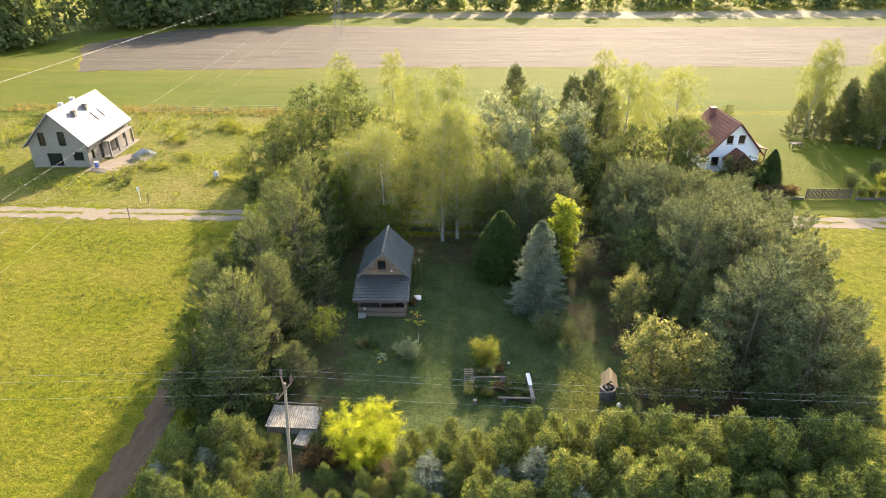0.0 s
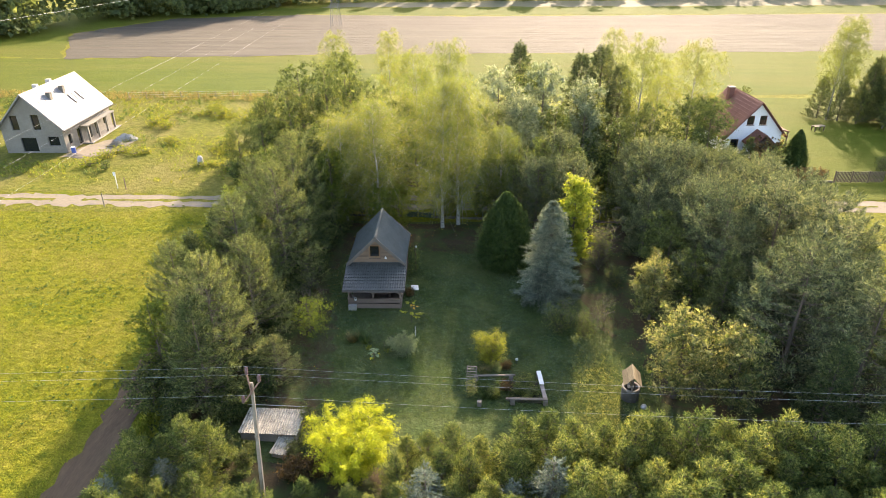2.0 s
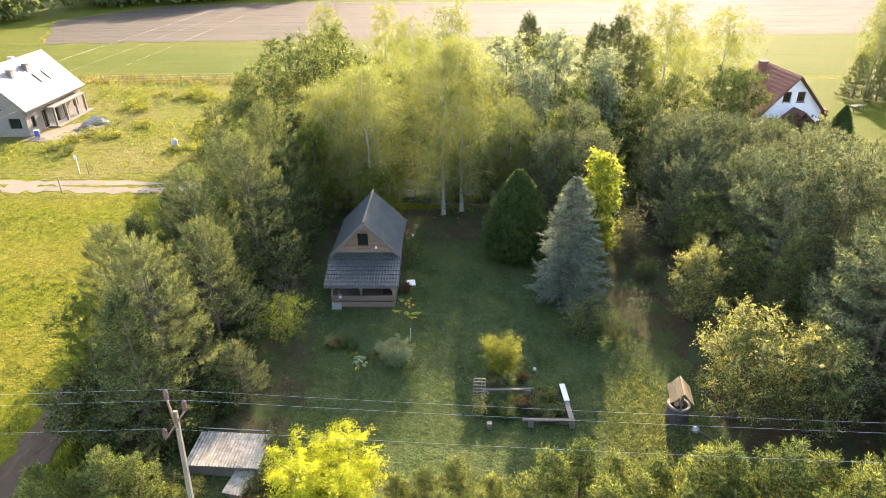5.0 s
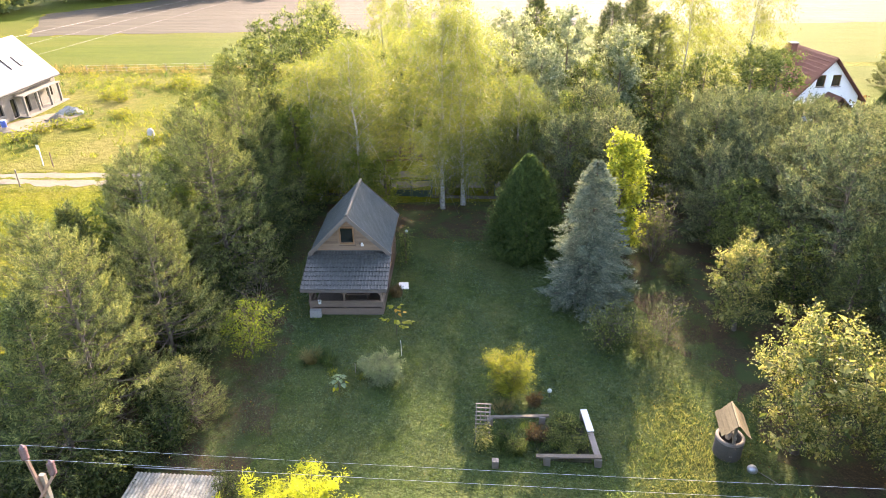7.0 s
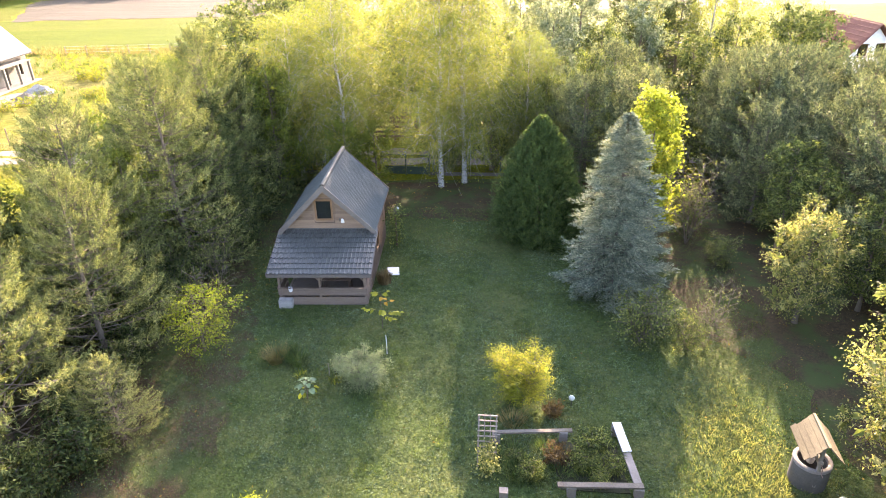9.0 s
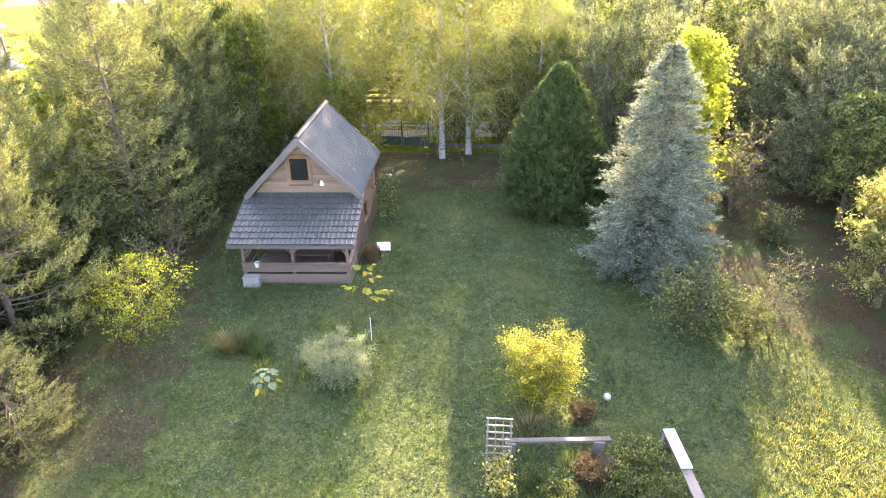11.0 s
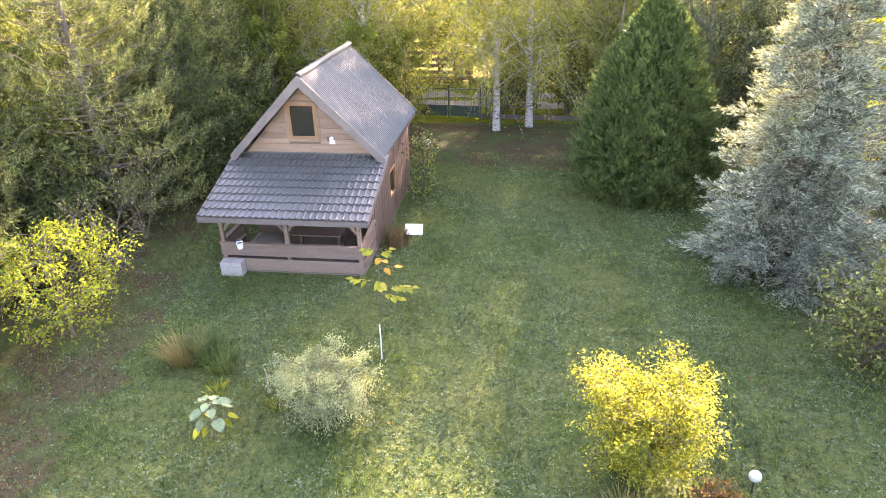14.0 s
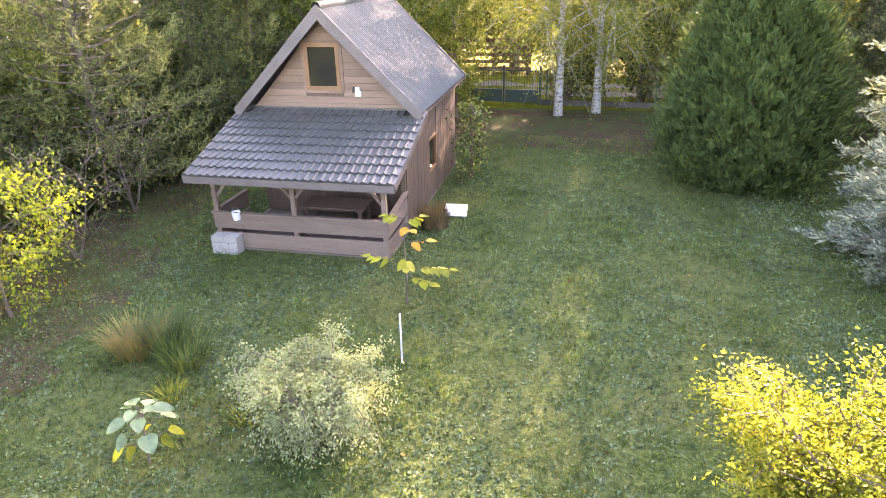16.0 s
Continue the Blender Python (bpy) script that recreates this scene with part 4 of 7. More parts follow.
for x, y, h in ((26.8, 34.2, 8.4), (28.4, 40.4, 8.6), (22.6, 35.6, 7.2), (29.2, 47.6, 8.4), (19.6, 45.8, 7.6)):
    spruce.put(x, y, h / 10, wide=1.15, group="spruces in the stand beside the lawn")
for x, y, h in ((17.4, 53.4, 5.4), (17.0, 55.6, 6.2), (18.4, 49.2, 5.6), (20.0, 41.6, 5.0)):
    broad.put(x, y, h / 10, wide=1.1, label="green broadleaf tree at the edge of the stand")
apple.put(15.0, 38.8, 1.1, 20, 0, label="apple tree with pale yellow leaves beside the well")
apple.put(18.4, 38.0, 1.02, 140, 1, label="apple tree with pale yellow leaves beside the well")
apple.put(15.2, 48.0, 0.92, 70, 1, label="small apple tree with yellow-green leaves at the edge of the lawn")
# single trees on the lawn
blue_spruce.put(7.38, 50.3, 9.35 / 7.4, 0, wide=0.85)
lime_poplar.put(9.75, 56.2, 1.13, 0, wide=1.15)
willow.put(-4.6, 31.0, 0.84, 0, wide=1.35)
yellow_tree.put(-10.7, 44.0, 0.88, 0)
bare.put(-11.4, 46.5, 1.0)
bare.put(-12.4, 49.6, 1.1)
fine_shrub.put(8.1, 46.0, 1.05, wide=1.15, label="grey-green shrub beside the blue spruce")
fine_shrub.put(9.9, 45.4, 0.72, label="loose grey-green shrub beside the blue spruce")
bare.put(10.7, 45.7, 0.75)
bare.put(11.6, 47.4, 0.8)
bare.put(12.2, 55.8, 1.2, wide=0.9)
bare.put(8.8, 46.6, 0.7)
# added bush, its thin crown breaks up the sun band on the lawn
bare.put(12.7, 57.2, 1.6, wide=1.0)
fine_shrub.put(12.6, 58.2, 1.15)
fine_shrub.put(13.2, 53.2, 0.75)

# undergrowth along the back fence and the road
ur = np.random.default_rng(77)
for x in np.arange(-2.6, 30, 1.9):
    shrub.put(x + ur.normal(0, 0.3), 67.2 + ur.normal(0, 0.4), ur.uniform(0.85, 1.4), label="dense undergrowth shrub along the back fence", group="shrubs along the back fence")
for x in np.arange(-16.6, -8.6, 1.8):
    shrub.put(x, 66.8 + ur.normal(0, 0.4), ur.uniform(1.0, 1.5), label="dense undergrowth shrub along the back fence", group="shrubs along the back fence")
for x in np.arange(-2.4, 30, 2.6):
    shrub.put(x + ur.normal(0, 0.4), 74.6 + 0.042 * x + ur.normal(0, 0.5), ur.uniform(1.2, 1.9), label="dense shrub beyond the sandy road", group="shrubs beyond the road")
for x in np.arange(-29, -10.2, 2.4):
    shrub.put(x + ur.normal(0, 0.4), 75.4 + ur.normal(0, 0.8), ur.uniform(1.1, 1.7), label="dense shrub beyond the sandy road", group="shrubs beyond the road")

for x in np.arange(-20, 16, 2.3):
    shrub.put(x + ur.normal(0, 0.4), 77.6 + ur.normal(0, 0.6), ur.uniform(1.6, 2.3), label="tall shrub beyond the sandy road", group="shrubs beyond the road")

# the thuja: a dense cone of upright sprays
def thuja(seed, h, w, n):
    r = np.random.default_rng(seed)
    wood, crown = Geo(), Geo()
    wood.tube([(0, 0, 0), (0, 0, h * 0.5), (0, 0, h * 0.95)], [0.12, 0.07, 0.01], 6)
    f = r.random(n) ** 1.2
    az = r.uniform(0, 2 * np.pi, n)
    lump = 1 + 0.10 * np.sin(az * 5 + f * 9) + 0.11 * np.sin(az * 9 - f * 19) + 0.10 * np.sin(az * 14 + f * 41) + 0.09 * np.sin(az * 21 - f * 57) + r.normal(0, 0.05, n)
    rad = w * np.minimum(1, 0.7 + f * 2.0) * (1 - f ** 1.7) ** 0.75 * lump * np.where(r.random(n) < 0.3, r.uniform(0.7, 0.95, n), 1.0)
    p = np.column_stack((rad * np.cos(az), rad * np.sin(az), 0.1 + f * h))
    out = np.column_stack((np.cos(az), np.sin(az), np.zeros(n)))
    way = out * 0.55 + np.array((0, 0, 0.75)) + unit(r, n) * 0.5
    crown.kites(p - way * 0.1, way, out + unit(r, n) * 0.8, r.uniform(0.09, 0.19, n), r.uniform(0.03, 0.06, n))
    k = n // 5
    inner = r.choice(n, k, False)
    crown.kites(p[inner] * np.array((0.8, 0.8, 0.97)), way[inner] + unit(r, k) * 0.5, out[inner] + unit(r, k) * 0.5, r.uniform(0.25, 0.4, k), r.uniform(0.14, 0.22, k))
    return wood, crown


thuja_tree = Kind("thuja_tree", "dense dark green thuja on the lawn", "thuja", M_BARK, L_THUJA, [thuja(141, 6.6, 2.4, 46000)])
thuja_tree.put(3.95, 56.3, 1.06)
narrow = Kind("columnar_juniper", "narrow dark columnar conifer", "conifer", M_BARK, L_THUJA, [thuja(142, 5.6, 0.5, 3500)])
narrow.put(9.0, 54.8)

# hedge of young spruces in front
hr = np.random.default_rng(5)
for row, y0 in enumerate((30.6, 28.9, 27.2, 25.4)):
    for x in np.arange(-16.4 + 0.8 * (row % 2), 25.5, 1.5):
        xx, yy = x + hr.normal(0, 0.25), y0 + hr.normal(0, 0.25) - (0.9 if x < -10 else 0)
        if abs(xx + 4.6) < 2.3 and y0 > 28.0 or (-11.6 < xx < -7.6 and y0 > 28.5) or (-10.8 < xx < -6.6 and y0 > 26.5):
            continue
        blue = hr.random() < (0.03 if row < 2 else 0.12)
        s = hr.uniform(0.82, 1.2) * (0.88 if -3.5 < xx < 0 else 1.0) * (1 + 0.024 * min(14, max(0, xx)))
        (hedge_blue if blue else hedge_spruce).put(xx, yy, s * (0.72 if abs(xx + 4.6) < 2.6 else 1.0), turn=hr.uniform(0, 360), wide=1.05)


# far woods: many small trees in one sheet of foliage
def woods(name, spots, seed, label, dense=140):
    r = np.random.default_rng(seed)
    crown = Geo()
    for x, y, h in spots:
        w = h * r.uniform(0.22, 0.34)
        for n, depth, lo, hi in ((dense // 3, 0.72, 1.6, 2.8), (dense, 1.0, 0.5, 1.1)):
            f = r.random(n) ** 0.8
            az = r.uniform(0, 6.283, n)
            lump = 1 + 0.14 * np.sin(az * 3 + f * 8 + x) + 0.1 * np.sin(az * 7 - f * 17 + y)
            rad = w * np.sqrt(np.maximum(0.02, 1 - ((f - 0.35) / 0.67) ** 2)) * lump * depth * r.uniform(0.8, 1.05, n)
            p = np.column_stack((x + rad * np.cos(az), y + rad * np.sin(az), h * (0.05 + 0.93 * f * (0.94 if depth < 1 else 1))))
            out = np.column_stack((np.cos(az), np.sin(az), r.uniform(-0.2, 0.8, n)))
            size = r.uniform(lo, hi, n)
            crown.kites(p, unit(r, n) + out * 0.2, out + unit(r, n) * 0.5, size, size * 0.75)
    return solid(name, crown, L_FAR, label, "wood", kind="stuff")


wr = np.random.default_rng(9)
spots = []
edge_x = (-128, -126, -124, -108, -91, -83, -71, -55)
edge_y = (160, 172, 192, 208, 216, 224, 240, 250)
for i in range(360):
    f = wr.random() * 8.2 - 1.2
    back = wr.random() ** 1.7 * 70
    x = np.interp(f, range(8), edge_x) + min(0, f) * 55
    y = np.interp(f, range(8), edge_y) + min(0, f) * 6
    lean = 0.9 if f < 2 else 0.35
    spots.append((x - back * lean - 3, y + back * (1.2 - lean) + 4, wr.uniform(13, 20)))
woods("far_wood", spots, 3, "dark wood at the edge of the fields")
spots = [(wr.uniform(-60, 260), 0, 0) for i in range(190)]
spots = [(x, 262 + x * 0.075 + wr.random() ** 2 * 40, wr.uniform(7, 15)) for x, y, h in spots]
woods("far_tree_belt", spots, 4, "belt of trees beyond the stubble field")
spots = [(wr.uniform(-900, 900), 330 + wr.random() * 260, wr.uniform(14, 22)) for i in range(420)]
woods("horizon_wood", spots, 6, "woods on the horizon", 60)
# trees round the neighbour's lawn
for x, y, h in ((52.6, 106, 14.2), (54.6, 108.5, 15.0), (67.5, 116, 14.0)):
    birch.put(x, y, h / 14, label="weeping birch beside the neighbour's lawn")
for x, y, h in ((51.6, 107, 6.6), (54.0, 105.5, 6.0), (57.4, 105, 9.0), (58.6, 107.0, 9.6), (60.0, 103.5, 11.6), (63.4, 105.5, 12.4), (67.0, 104.0, 12.6), (70.5, 107.0, 12.0), (65.0, 110, 12.0), (73.0, 102.0, 12.0)):
    spruce.put(x, y, h / 10, wide=1.2, group="spruces beside the neighbour's lawn")
for x, y, h in ((61.4, 100.4, 9.4), (65.6, 100.2, 8.0), (42.2, 112.5, 3.4), (56.0, 104.0, 5.0), (58.6, 101.6, 5.4)):
    broad.put(x, y, h / 10)
thuja_tree.put(38.9, 82.8, 0.78, wide=0.75, label="dark green conifer beside the white house")
spruce.put(33.6, 83.4, 0.42, wide=1.2)
for x, y in ((38.2, 83.8), (36.4, 82.4)):
    shrub.put(x, y, 1.3)
# mounds of weeds on the building plot
mound = Kind("weed_mound", "low mound of yellow-green weeds", "weeds", M_BARK, L_WEED, [
    grow(151, 0.8, 0.015, 0.02, dome(1.5, 0.3), 40, 0.25, 7, 0.5, 0.1, 2, (0.26, 0.1), "leaf", 0.1, 0.03, False, 0.7, 5),
    grow(152, 0.6, 0.015, 0.02, dome(1.2, 0.3), 36, 0.25, 7, 0.45, 0.1, 2, (0.24, 0.09), "leaf", 0.1, 0.03, False, 0.7, 4)])
mr = np.random.default_rng(21)
for i in range(90):
    x, y = mr.uniform(-50, -23), mr.uniform(79, 112)
    if math.sin(x * 0.35) + math.sin(y * 0.3 + x * 0.12) + mr.normal(0, 0.6) > 0.0:
        mound.put(x, y, mr.uniform(0.6, 1.35), wide=mr.uniform(0.9, 1.5), group="weed mounds on the building plot")
for x, y, h in ((-74, 101, 1.4), (-71.5, 103, 1.2), (-68.5, 104, 1.0), (-66.5, 80.5, 0.5), (-46.5, 78.0, 0.5)):
    shrub.put(x, y, h, label="green shrub in the weeds beside the unfinished house")


# ---- the garden hut ----
hut = thing("garden_hut", "small wooden hut with steep graphite tile roof and porch", "hut", pose(-6.67, 50.72, -0.18, 0, 0, 3.6))
RZ, EZ, HW = 5.5, 3.04, 2.4            # ridge, eaves, half the roof's width
SL = math.hypot(HW, RZ - EZ)


def tile_rows(width, length, waves, rows, lift=0.0):
    """Courses of pressed metal tile on a slope; x across, y up the slope, z out of it."""
    made = []
    for k in range(rows):
        g = Geo()
        n = waves * 6 + 1
        u = np.linspace(0, width, n)
        ph = u / width * waves * 2 * np.pi
        wave = 0.014 + 0.012 * np.sin(ph)
        y0, y1 = k * length / rows, (k + 1) * length / rows
        x = np.tile(u, (3, 1))
        y = np.stack((np.full(n, y0), np.full(n, y0), np.full(n, y1)))
        z = np.stack((wave + lift, wave + 0.006 + lift, wave + lift))
        g.grid(x, y, z)
        made.append(g)
    return made


g = Geo()
for x0, y0, x1, y1 in ((-2.14, -2.62, 2.14, -2.5), (-2.14, 5.08, 2.14, 5.2), (-2.14, -2.5, -2.02, 5.08), (2.02, -2.5, 2.14, 5.08)):
    g.box(x0, y0, -0.1, x1, y1, 0.23)
part("foundation", g, M_PLINTH, hut, "weathered concrete plinth")
g = Geo().box(-2.0, -2.48, 0.1, 2.0, 5.06, 0.22)
part("floor_slab", g, M_PLINTH, hut)
# the block pier at the porch corner
pier = part("pier", Geo().box(-2.12, -2.95, -0.05, -1.44, -2.66, 0.19), M_CONCRETE, hut, "low pier of pale blocks")
for k in range(3):
    for j in range(2 + k % 2):
        w = 0.66 / (2 + k % 2)
        part("block", Geo().box(-2.11 + j * w + 0.006, -2.965, 0.195 + k * 0.15, -2.11 + (j + 1) * w - 0.006, -2.665, 0.335 + k * 0.15), M_BLOCK, pier)
# side, back and inner walls of upright boards
for side in (-1, 1):
    for i in range(33):
        y = 0.03 + i * 0.152
        if side > 0 and 9 <= i <= 14:
            part("board", Geo().box(2.09, y, 0.235, 2.12, y + 0.146, 1.0), M_DARKWOOD, hut)
            part("board", Geo().box(2.09, y, 1.95, 2.12, y + 0.146, 3.0), M_DARKWOOD, hut)
            continue
        part("board", Geo().box(side * 2.12 - 0.015, y, 0.235, side * 2.12 + 0.015 + 0.004 * (i % 2), y + 0.146, 3.0), M_DARKWOOD, hut)
win = part("side_window", Geo().box(2.07, 1.4, 1.0, 2.075, 2.31, 1.95), M_GLASS, hut, "dark side window")
part("frame", Geo().box(2.08, 1.39, 1.0, 2.14, 1.45, 1.95).box(2.08, 2.26, 1.0, 2.14, 2.32, 1.95).box(2.08, 1.45, 1.0, 2.14, 2.26, 1.06).box(2.08, 1.45, 1.89, 2.14, 2.26, 1.95), M_FRAMEWOOD, win)
for i in range(27):
    x = -2.1 + i * 0.156
    if not 0.75 < x < 1.6:
        part("board", Geo().box(x, 0.0, 0.235, x + 0.15, 0.03, 2.98), M_DARKWOOD, hut)
    part("board", Geo().box(x, 5.05, 0.235, x + 0.15, 5.08, 2.98), M_DARKWOOD, hut)
door = part("door", Geo().box(0.83, -0.01, 0.235, 1.67, 0.03, 2.2), M_DARKWOOD, hut, "dark plank door")
part("handle", Geo().box(0.9, -0.05, 1.18, 0.93, -0.012, 1.32), M_DARKMETAL, door)
part("lintel", Geo().box(0.8, -0.005, 2.22, 1.7, 0.03, 2.98), M_DARKWOOD, hut)


def half(z):
    return max(0.03, (RZ - 0.12 - z) / (RZ - EZ) * HW - 0.16)


for y0, y1, opening in ((-0.03, 0.0, True), (5.08, 5.11, False)):
    z = EZ - 0.02
    while z < RZ - 0.25:
        zt = min(z + 0.168, RZ - 0.2)
        a0, a1 = half(z), half(zt)
        if opening and zt > 3.48 and z < 4.66:
            for sgn in (-1, 1):
                if sgn < 0 and a1 < 0.66:
                    continue
                o = [(sgn * 0.5 - 0.14, z), (sgn * a0, z), (sgn * a1, zt - 0.006), (sgn * 0.5 - 0.14, zt - 0.006)]
                part("plank", Geo().prism(o if sgn > 0 else o[::-1], y0, y1, 1), M_PLANK, hut)
        else:
            part("plank", Geo().prism([(-a0, z), (a0, z), (a1, zt - 0.006), (-a1, zt - 0.006)], y0, y1, 1), M_PLANK, hut)
        z += 0.168
part("gable_backing", Geo().prism([(-2.2, EZ - 0.1), (2.2, EZ - 0.1), (0.05, RZ - 0.2), (-0.05, RZ - 0.2)], 0.01, 0.04, 1), M_DARKWOOD, hut)
gw = part("gable_window", Geo().box(-0.57, -0.035, 3.560, 0.29, -0.03, 4.600), M_GLASS, hut, "dark attic window pane")
for x0, z0, x1, z1 in ((-0.45, 3.520, -0.36, 4.640), (0.36, 3.520, 0.45, 4.640), (-0.36, 3.520, 0.36, 3.610), (-0.36, 4.550, 0.36, 4.640)):
    part("frame", Geo().box(x0 - 0.14, -0.075, z0, x1 - 0.14, -0.03, z1), M_FRAMEWOOD, gw, "brown varnished window frame")
for x0, z0, x1, z1 in ((-0.53, 3.460, -0.452, 4.700), (0.452, 3.460, 0.53, 4.700), (-0.452, 3.440, 0.452, 3.515), (-0.452, 4.645, 0.452, 4.710)):
    part("trim", Geo().box(x0 - 0.14, -0.06, z0, x1 - 0.14, -0.025, z1), M_PLANK, gw)
lampg = Geo().box(0.67, -0.09, 3.38, 0.83, -0.03, 3.5)
lampg.lathe([(0.0, 0.0), (0.06, 0.01), (0.07, 0.06), (0.05, 0.11), (0.0, 0.12)], 10, (0.75, -0.1, 3.5))
part("wall_lamp", lampg, M_PAINTWHITE, hut, "small white outdoor lamp on the gable")
part("wall_lamp_bracket", Geo().box(0.59, -0.06, 3.46, 0.63, -0.03, 3.61), M_DARKMETAL, hut)
# main roof
for side in (-1, 1):
    rot = Matrix((((0, -side * HW / SL, side * (RZ - EZ) / SL, side * HW)), (side, 0, 0, -0.42 if side > 0 else 5.33), (0, (RZ - EZ) / SL, HW / SL, EZ), (0, 0, 0, 1)))
    slope = part("roof_slope", Geo().box(0, 0, -0.06, 5.75, SL, -0.012), M_FASCIA, hut, "graphite metal tile roof slope")
    slope.matrix_basis = rot
    for row in tile_rows(5.75, SL + 0.02, 44, 4):
        part("roof_sheet", row, M_TILEMATT, slope, smooth=False)
ridge = Geo()
ra = np.linspace(-2.2, 2.2, 8) + np.pi / 2
yy = np.linspace(-0.45, 5.36, 18)
ridge.grid(np.tile(0.11 * np.cos(ra), (18, 1)), np.tile(yy[:, None], (1, 8)), np.tile(RZ + 0.0 + 0.10 * np.sin(ra), (18, 1)) + 0.006 * (np.arange(18) % 2)[:, None])
part("ridge_cap", ridge, M_TILEMATT, hut, smooth=True)
for y in (-0.44, 5.315):
    for side in (-1, 1):
        o = [(side * (HW + 0.0), EZ - 0.2), (side * (HW + 0.06), EZ + 0.05), (0, RZ + 0.05), (0, RZ - 0.3)]
        part("barge_board", Geo().prism(o if side > 0 else o[::-1], y - 0.02, y + 0.02, 1), M_BARGE, hut, "wide grey-brown barge board")
for side in (-1, 1):
    part("soffit", Geo().box(min(side * 2.15, side * 2.42), -0.38, EZ - 0.1, max(side * 2.15, side * 2.42), 5.3, EZ - 0.07), M_DARKWOOD, hut)
# porch roof, single tiles
PZ0, PY0, PW = 2.12, -3.05, 4.95
plen = math.hypot(-PY0 - 0.02, EZ - PZ0)
ca, sa_ = (-PY0 - 0.02) / plen, (EZ - PZ0) / plen
porch = part("porch_roof", Geo().box(0, 0, -0.05, PW, plen, -0.012), M_FASCIA, hut, "shallow porch roof of graphite pressed tiles")
porch.matrix_basis = Matrix(((1, 0, 0, -PW / 2), (0, ca, -sa_, PY0), (0, sa_, ca, PZ0), (0, 0, 0, 1)))
tw, tlen = PW / 26, plen / 9
ph = np.linspace(0, 2 * np.pi, 9)
wave = 0.034 * np.maximum(0, np.sin(ph)) ** 0.7
tg = Geo().grid(np.tile(ph / (2 * np.pi) * tw, (3, 1)), np.stack((np.zeros(9), np.zeros(9), np.full(9, tlen + 0.015))) - 0.014 * np.cos(ph)[None], np.stack((wave - 0.004, wave + 0.045, wave + 0.002)))
tile_mesh = tg.mesh("tile", M_TILE)
for j in range(9):
    for i in range(26):
        ob = new("tile", tile_mesh)
        ob.parent = porch
        ob.location = (i * tw, j * tlen, 0)
part("eave_board", Geo().box(-PW / 2, PY0 - 0.03, PZ0 - 0.16, PW / 2, PY0 - 0.005, PZ0 + 0.0), M_FASCIA, hut)
part("flashing", Geo().box(-2.2, -0.07, EZ - 0.04, 2.2, -0.035, EZ + 0.05), M_TILE, hut)
for side in (-1, 1):
    part("verge_board", Geo().beam((side * PW / 2, PY0, PZ0 - 0.06), (side * PW / 2, -0.02, EZ - 0.06), 0.03, 0.16), M_FASCIA, hut)
    part("side_rafter", Geo().beam((side * 2.08, PY0 + 0.1, PZ0 - 0.12), (side * 2.08, 0, EZ - 0.12), 0.08, 0.12), M_DARKWOOD, hut)
part("front_beam", Geo().box(-2.2, -2.62, 1.98, 2.2, -2.5, 2.12), M_DARKWOOD, hut)
for x in (-2.06, -0.1, 2.06):
    part("post", Geo().box(x - 0.055, -2.61, 0.23, x + 0.055, -2.5, 1.98), M_RAILWOOD, hut)
for s in (-1, 1):
    part("brace", Geo().beam((-0.1 + s * 0.06, -2.55, 1.55), (-0.1 + s * 0.42, -2.55, 1.98), 0.06, 0.07), M_RAILWOOD, hut)
part("brace", Geo().beam((2.0, -2.55, 1.5), (1.65, -2.55, 1.98), 0.06, 0.07), M_RAILWOOD, hut)
part("brace", Geo().beam((-2.0, -2.55, 1.5), (-1.65, -2.55, 1.98), 0.06, 0.07), M_RAILWOOD, hut)
for z0, z1 in ((0.74, 1.1), (0.27, 0.64)):
    part("rail_board", Geo().box(-2.14, -2.65, z0, 2.14, -2.615, z1), M_RAILWOOD, hut, "wide weathered rail board")
part("hand_rail", Geo().box(-2.16, -2.69, 1.1, 2.16, -2.56, 1.14), M_RAILWOOD, hut)
for s in (-1, 1):
    for z0, z1 in ((0.74, 1.1), (0.27, 0.64)):
        part("rail_board", Geo().box(s * 2.13 - 0.018, -2.6, z0, s * 2.13 + 0.018, -1.0, z1), M_RAILWOOD, hut)
    part("hand_rail", Geo().beam((s * 2.13, -2.6, 1.13), (s * 2.13, -1.0, 1.28 if s > 0 else 1.13), 0.12, 0.04), M_RAILWOOD, hut)
for i in range(6):
    part("screen_board", Geo().box(2.12, -0.97 + i * 0.157, 0.25, 2.15, -0.82 + i * 0.157, 2.3 + 0.034 * i), M_DARKWOOD, hut)
part("post", Geo().box(2.03, -1.06, 0.23, 2.13, -0.98, 2.4), M_RAILWOOD, hut)
# on the porch
tb = thing("porch_table", "dark wooden table on the porch", "table", pose(-6.2, 49.52, 0.05, 0, 0, 3.6))
part("tabletop", Geo().box(-0.8, -0.4, 0.71, 0.8, 0.4, 0.75), M_DARKWOOD, tb)
for x in (-0.7, 0.7):
    for y in (-0.32, 0.32):
        part("leg", Geo().box(x - 0.035, y - 0.035, 0, x + 0.035, y + 0.035, 0.71), M_DARKWOOD, tb)
bk = thing("bucket", "small white bucket hanging over the porch rail", "bucket", pose(-8.02, 47.95, 0.8, 0, 0, 0))
part("pail", Geo().lathe([(0.0, 0.0), (0.075, 0.0), (0.1, 0.2), (0.105, 0.2), (0.085, 0.02), (0.0, 0.02)], 14), M_PAINTWHITE, bk)
hd = [(0.1 * math.cos(a), 0.0, 0.2 + 0.1 * math.sin(a)) for a in np.linspace(0, math.pi, 9)]
part("handle", Geo().tube(hd, 0.006, 4), M_STEEL, bk)


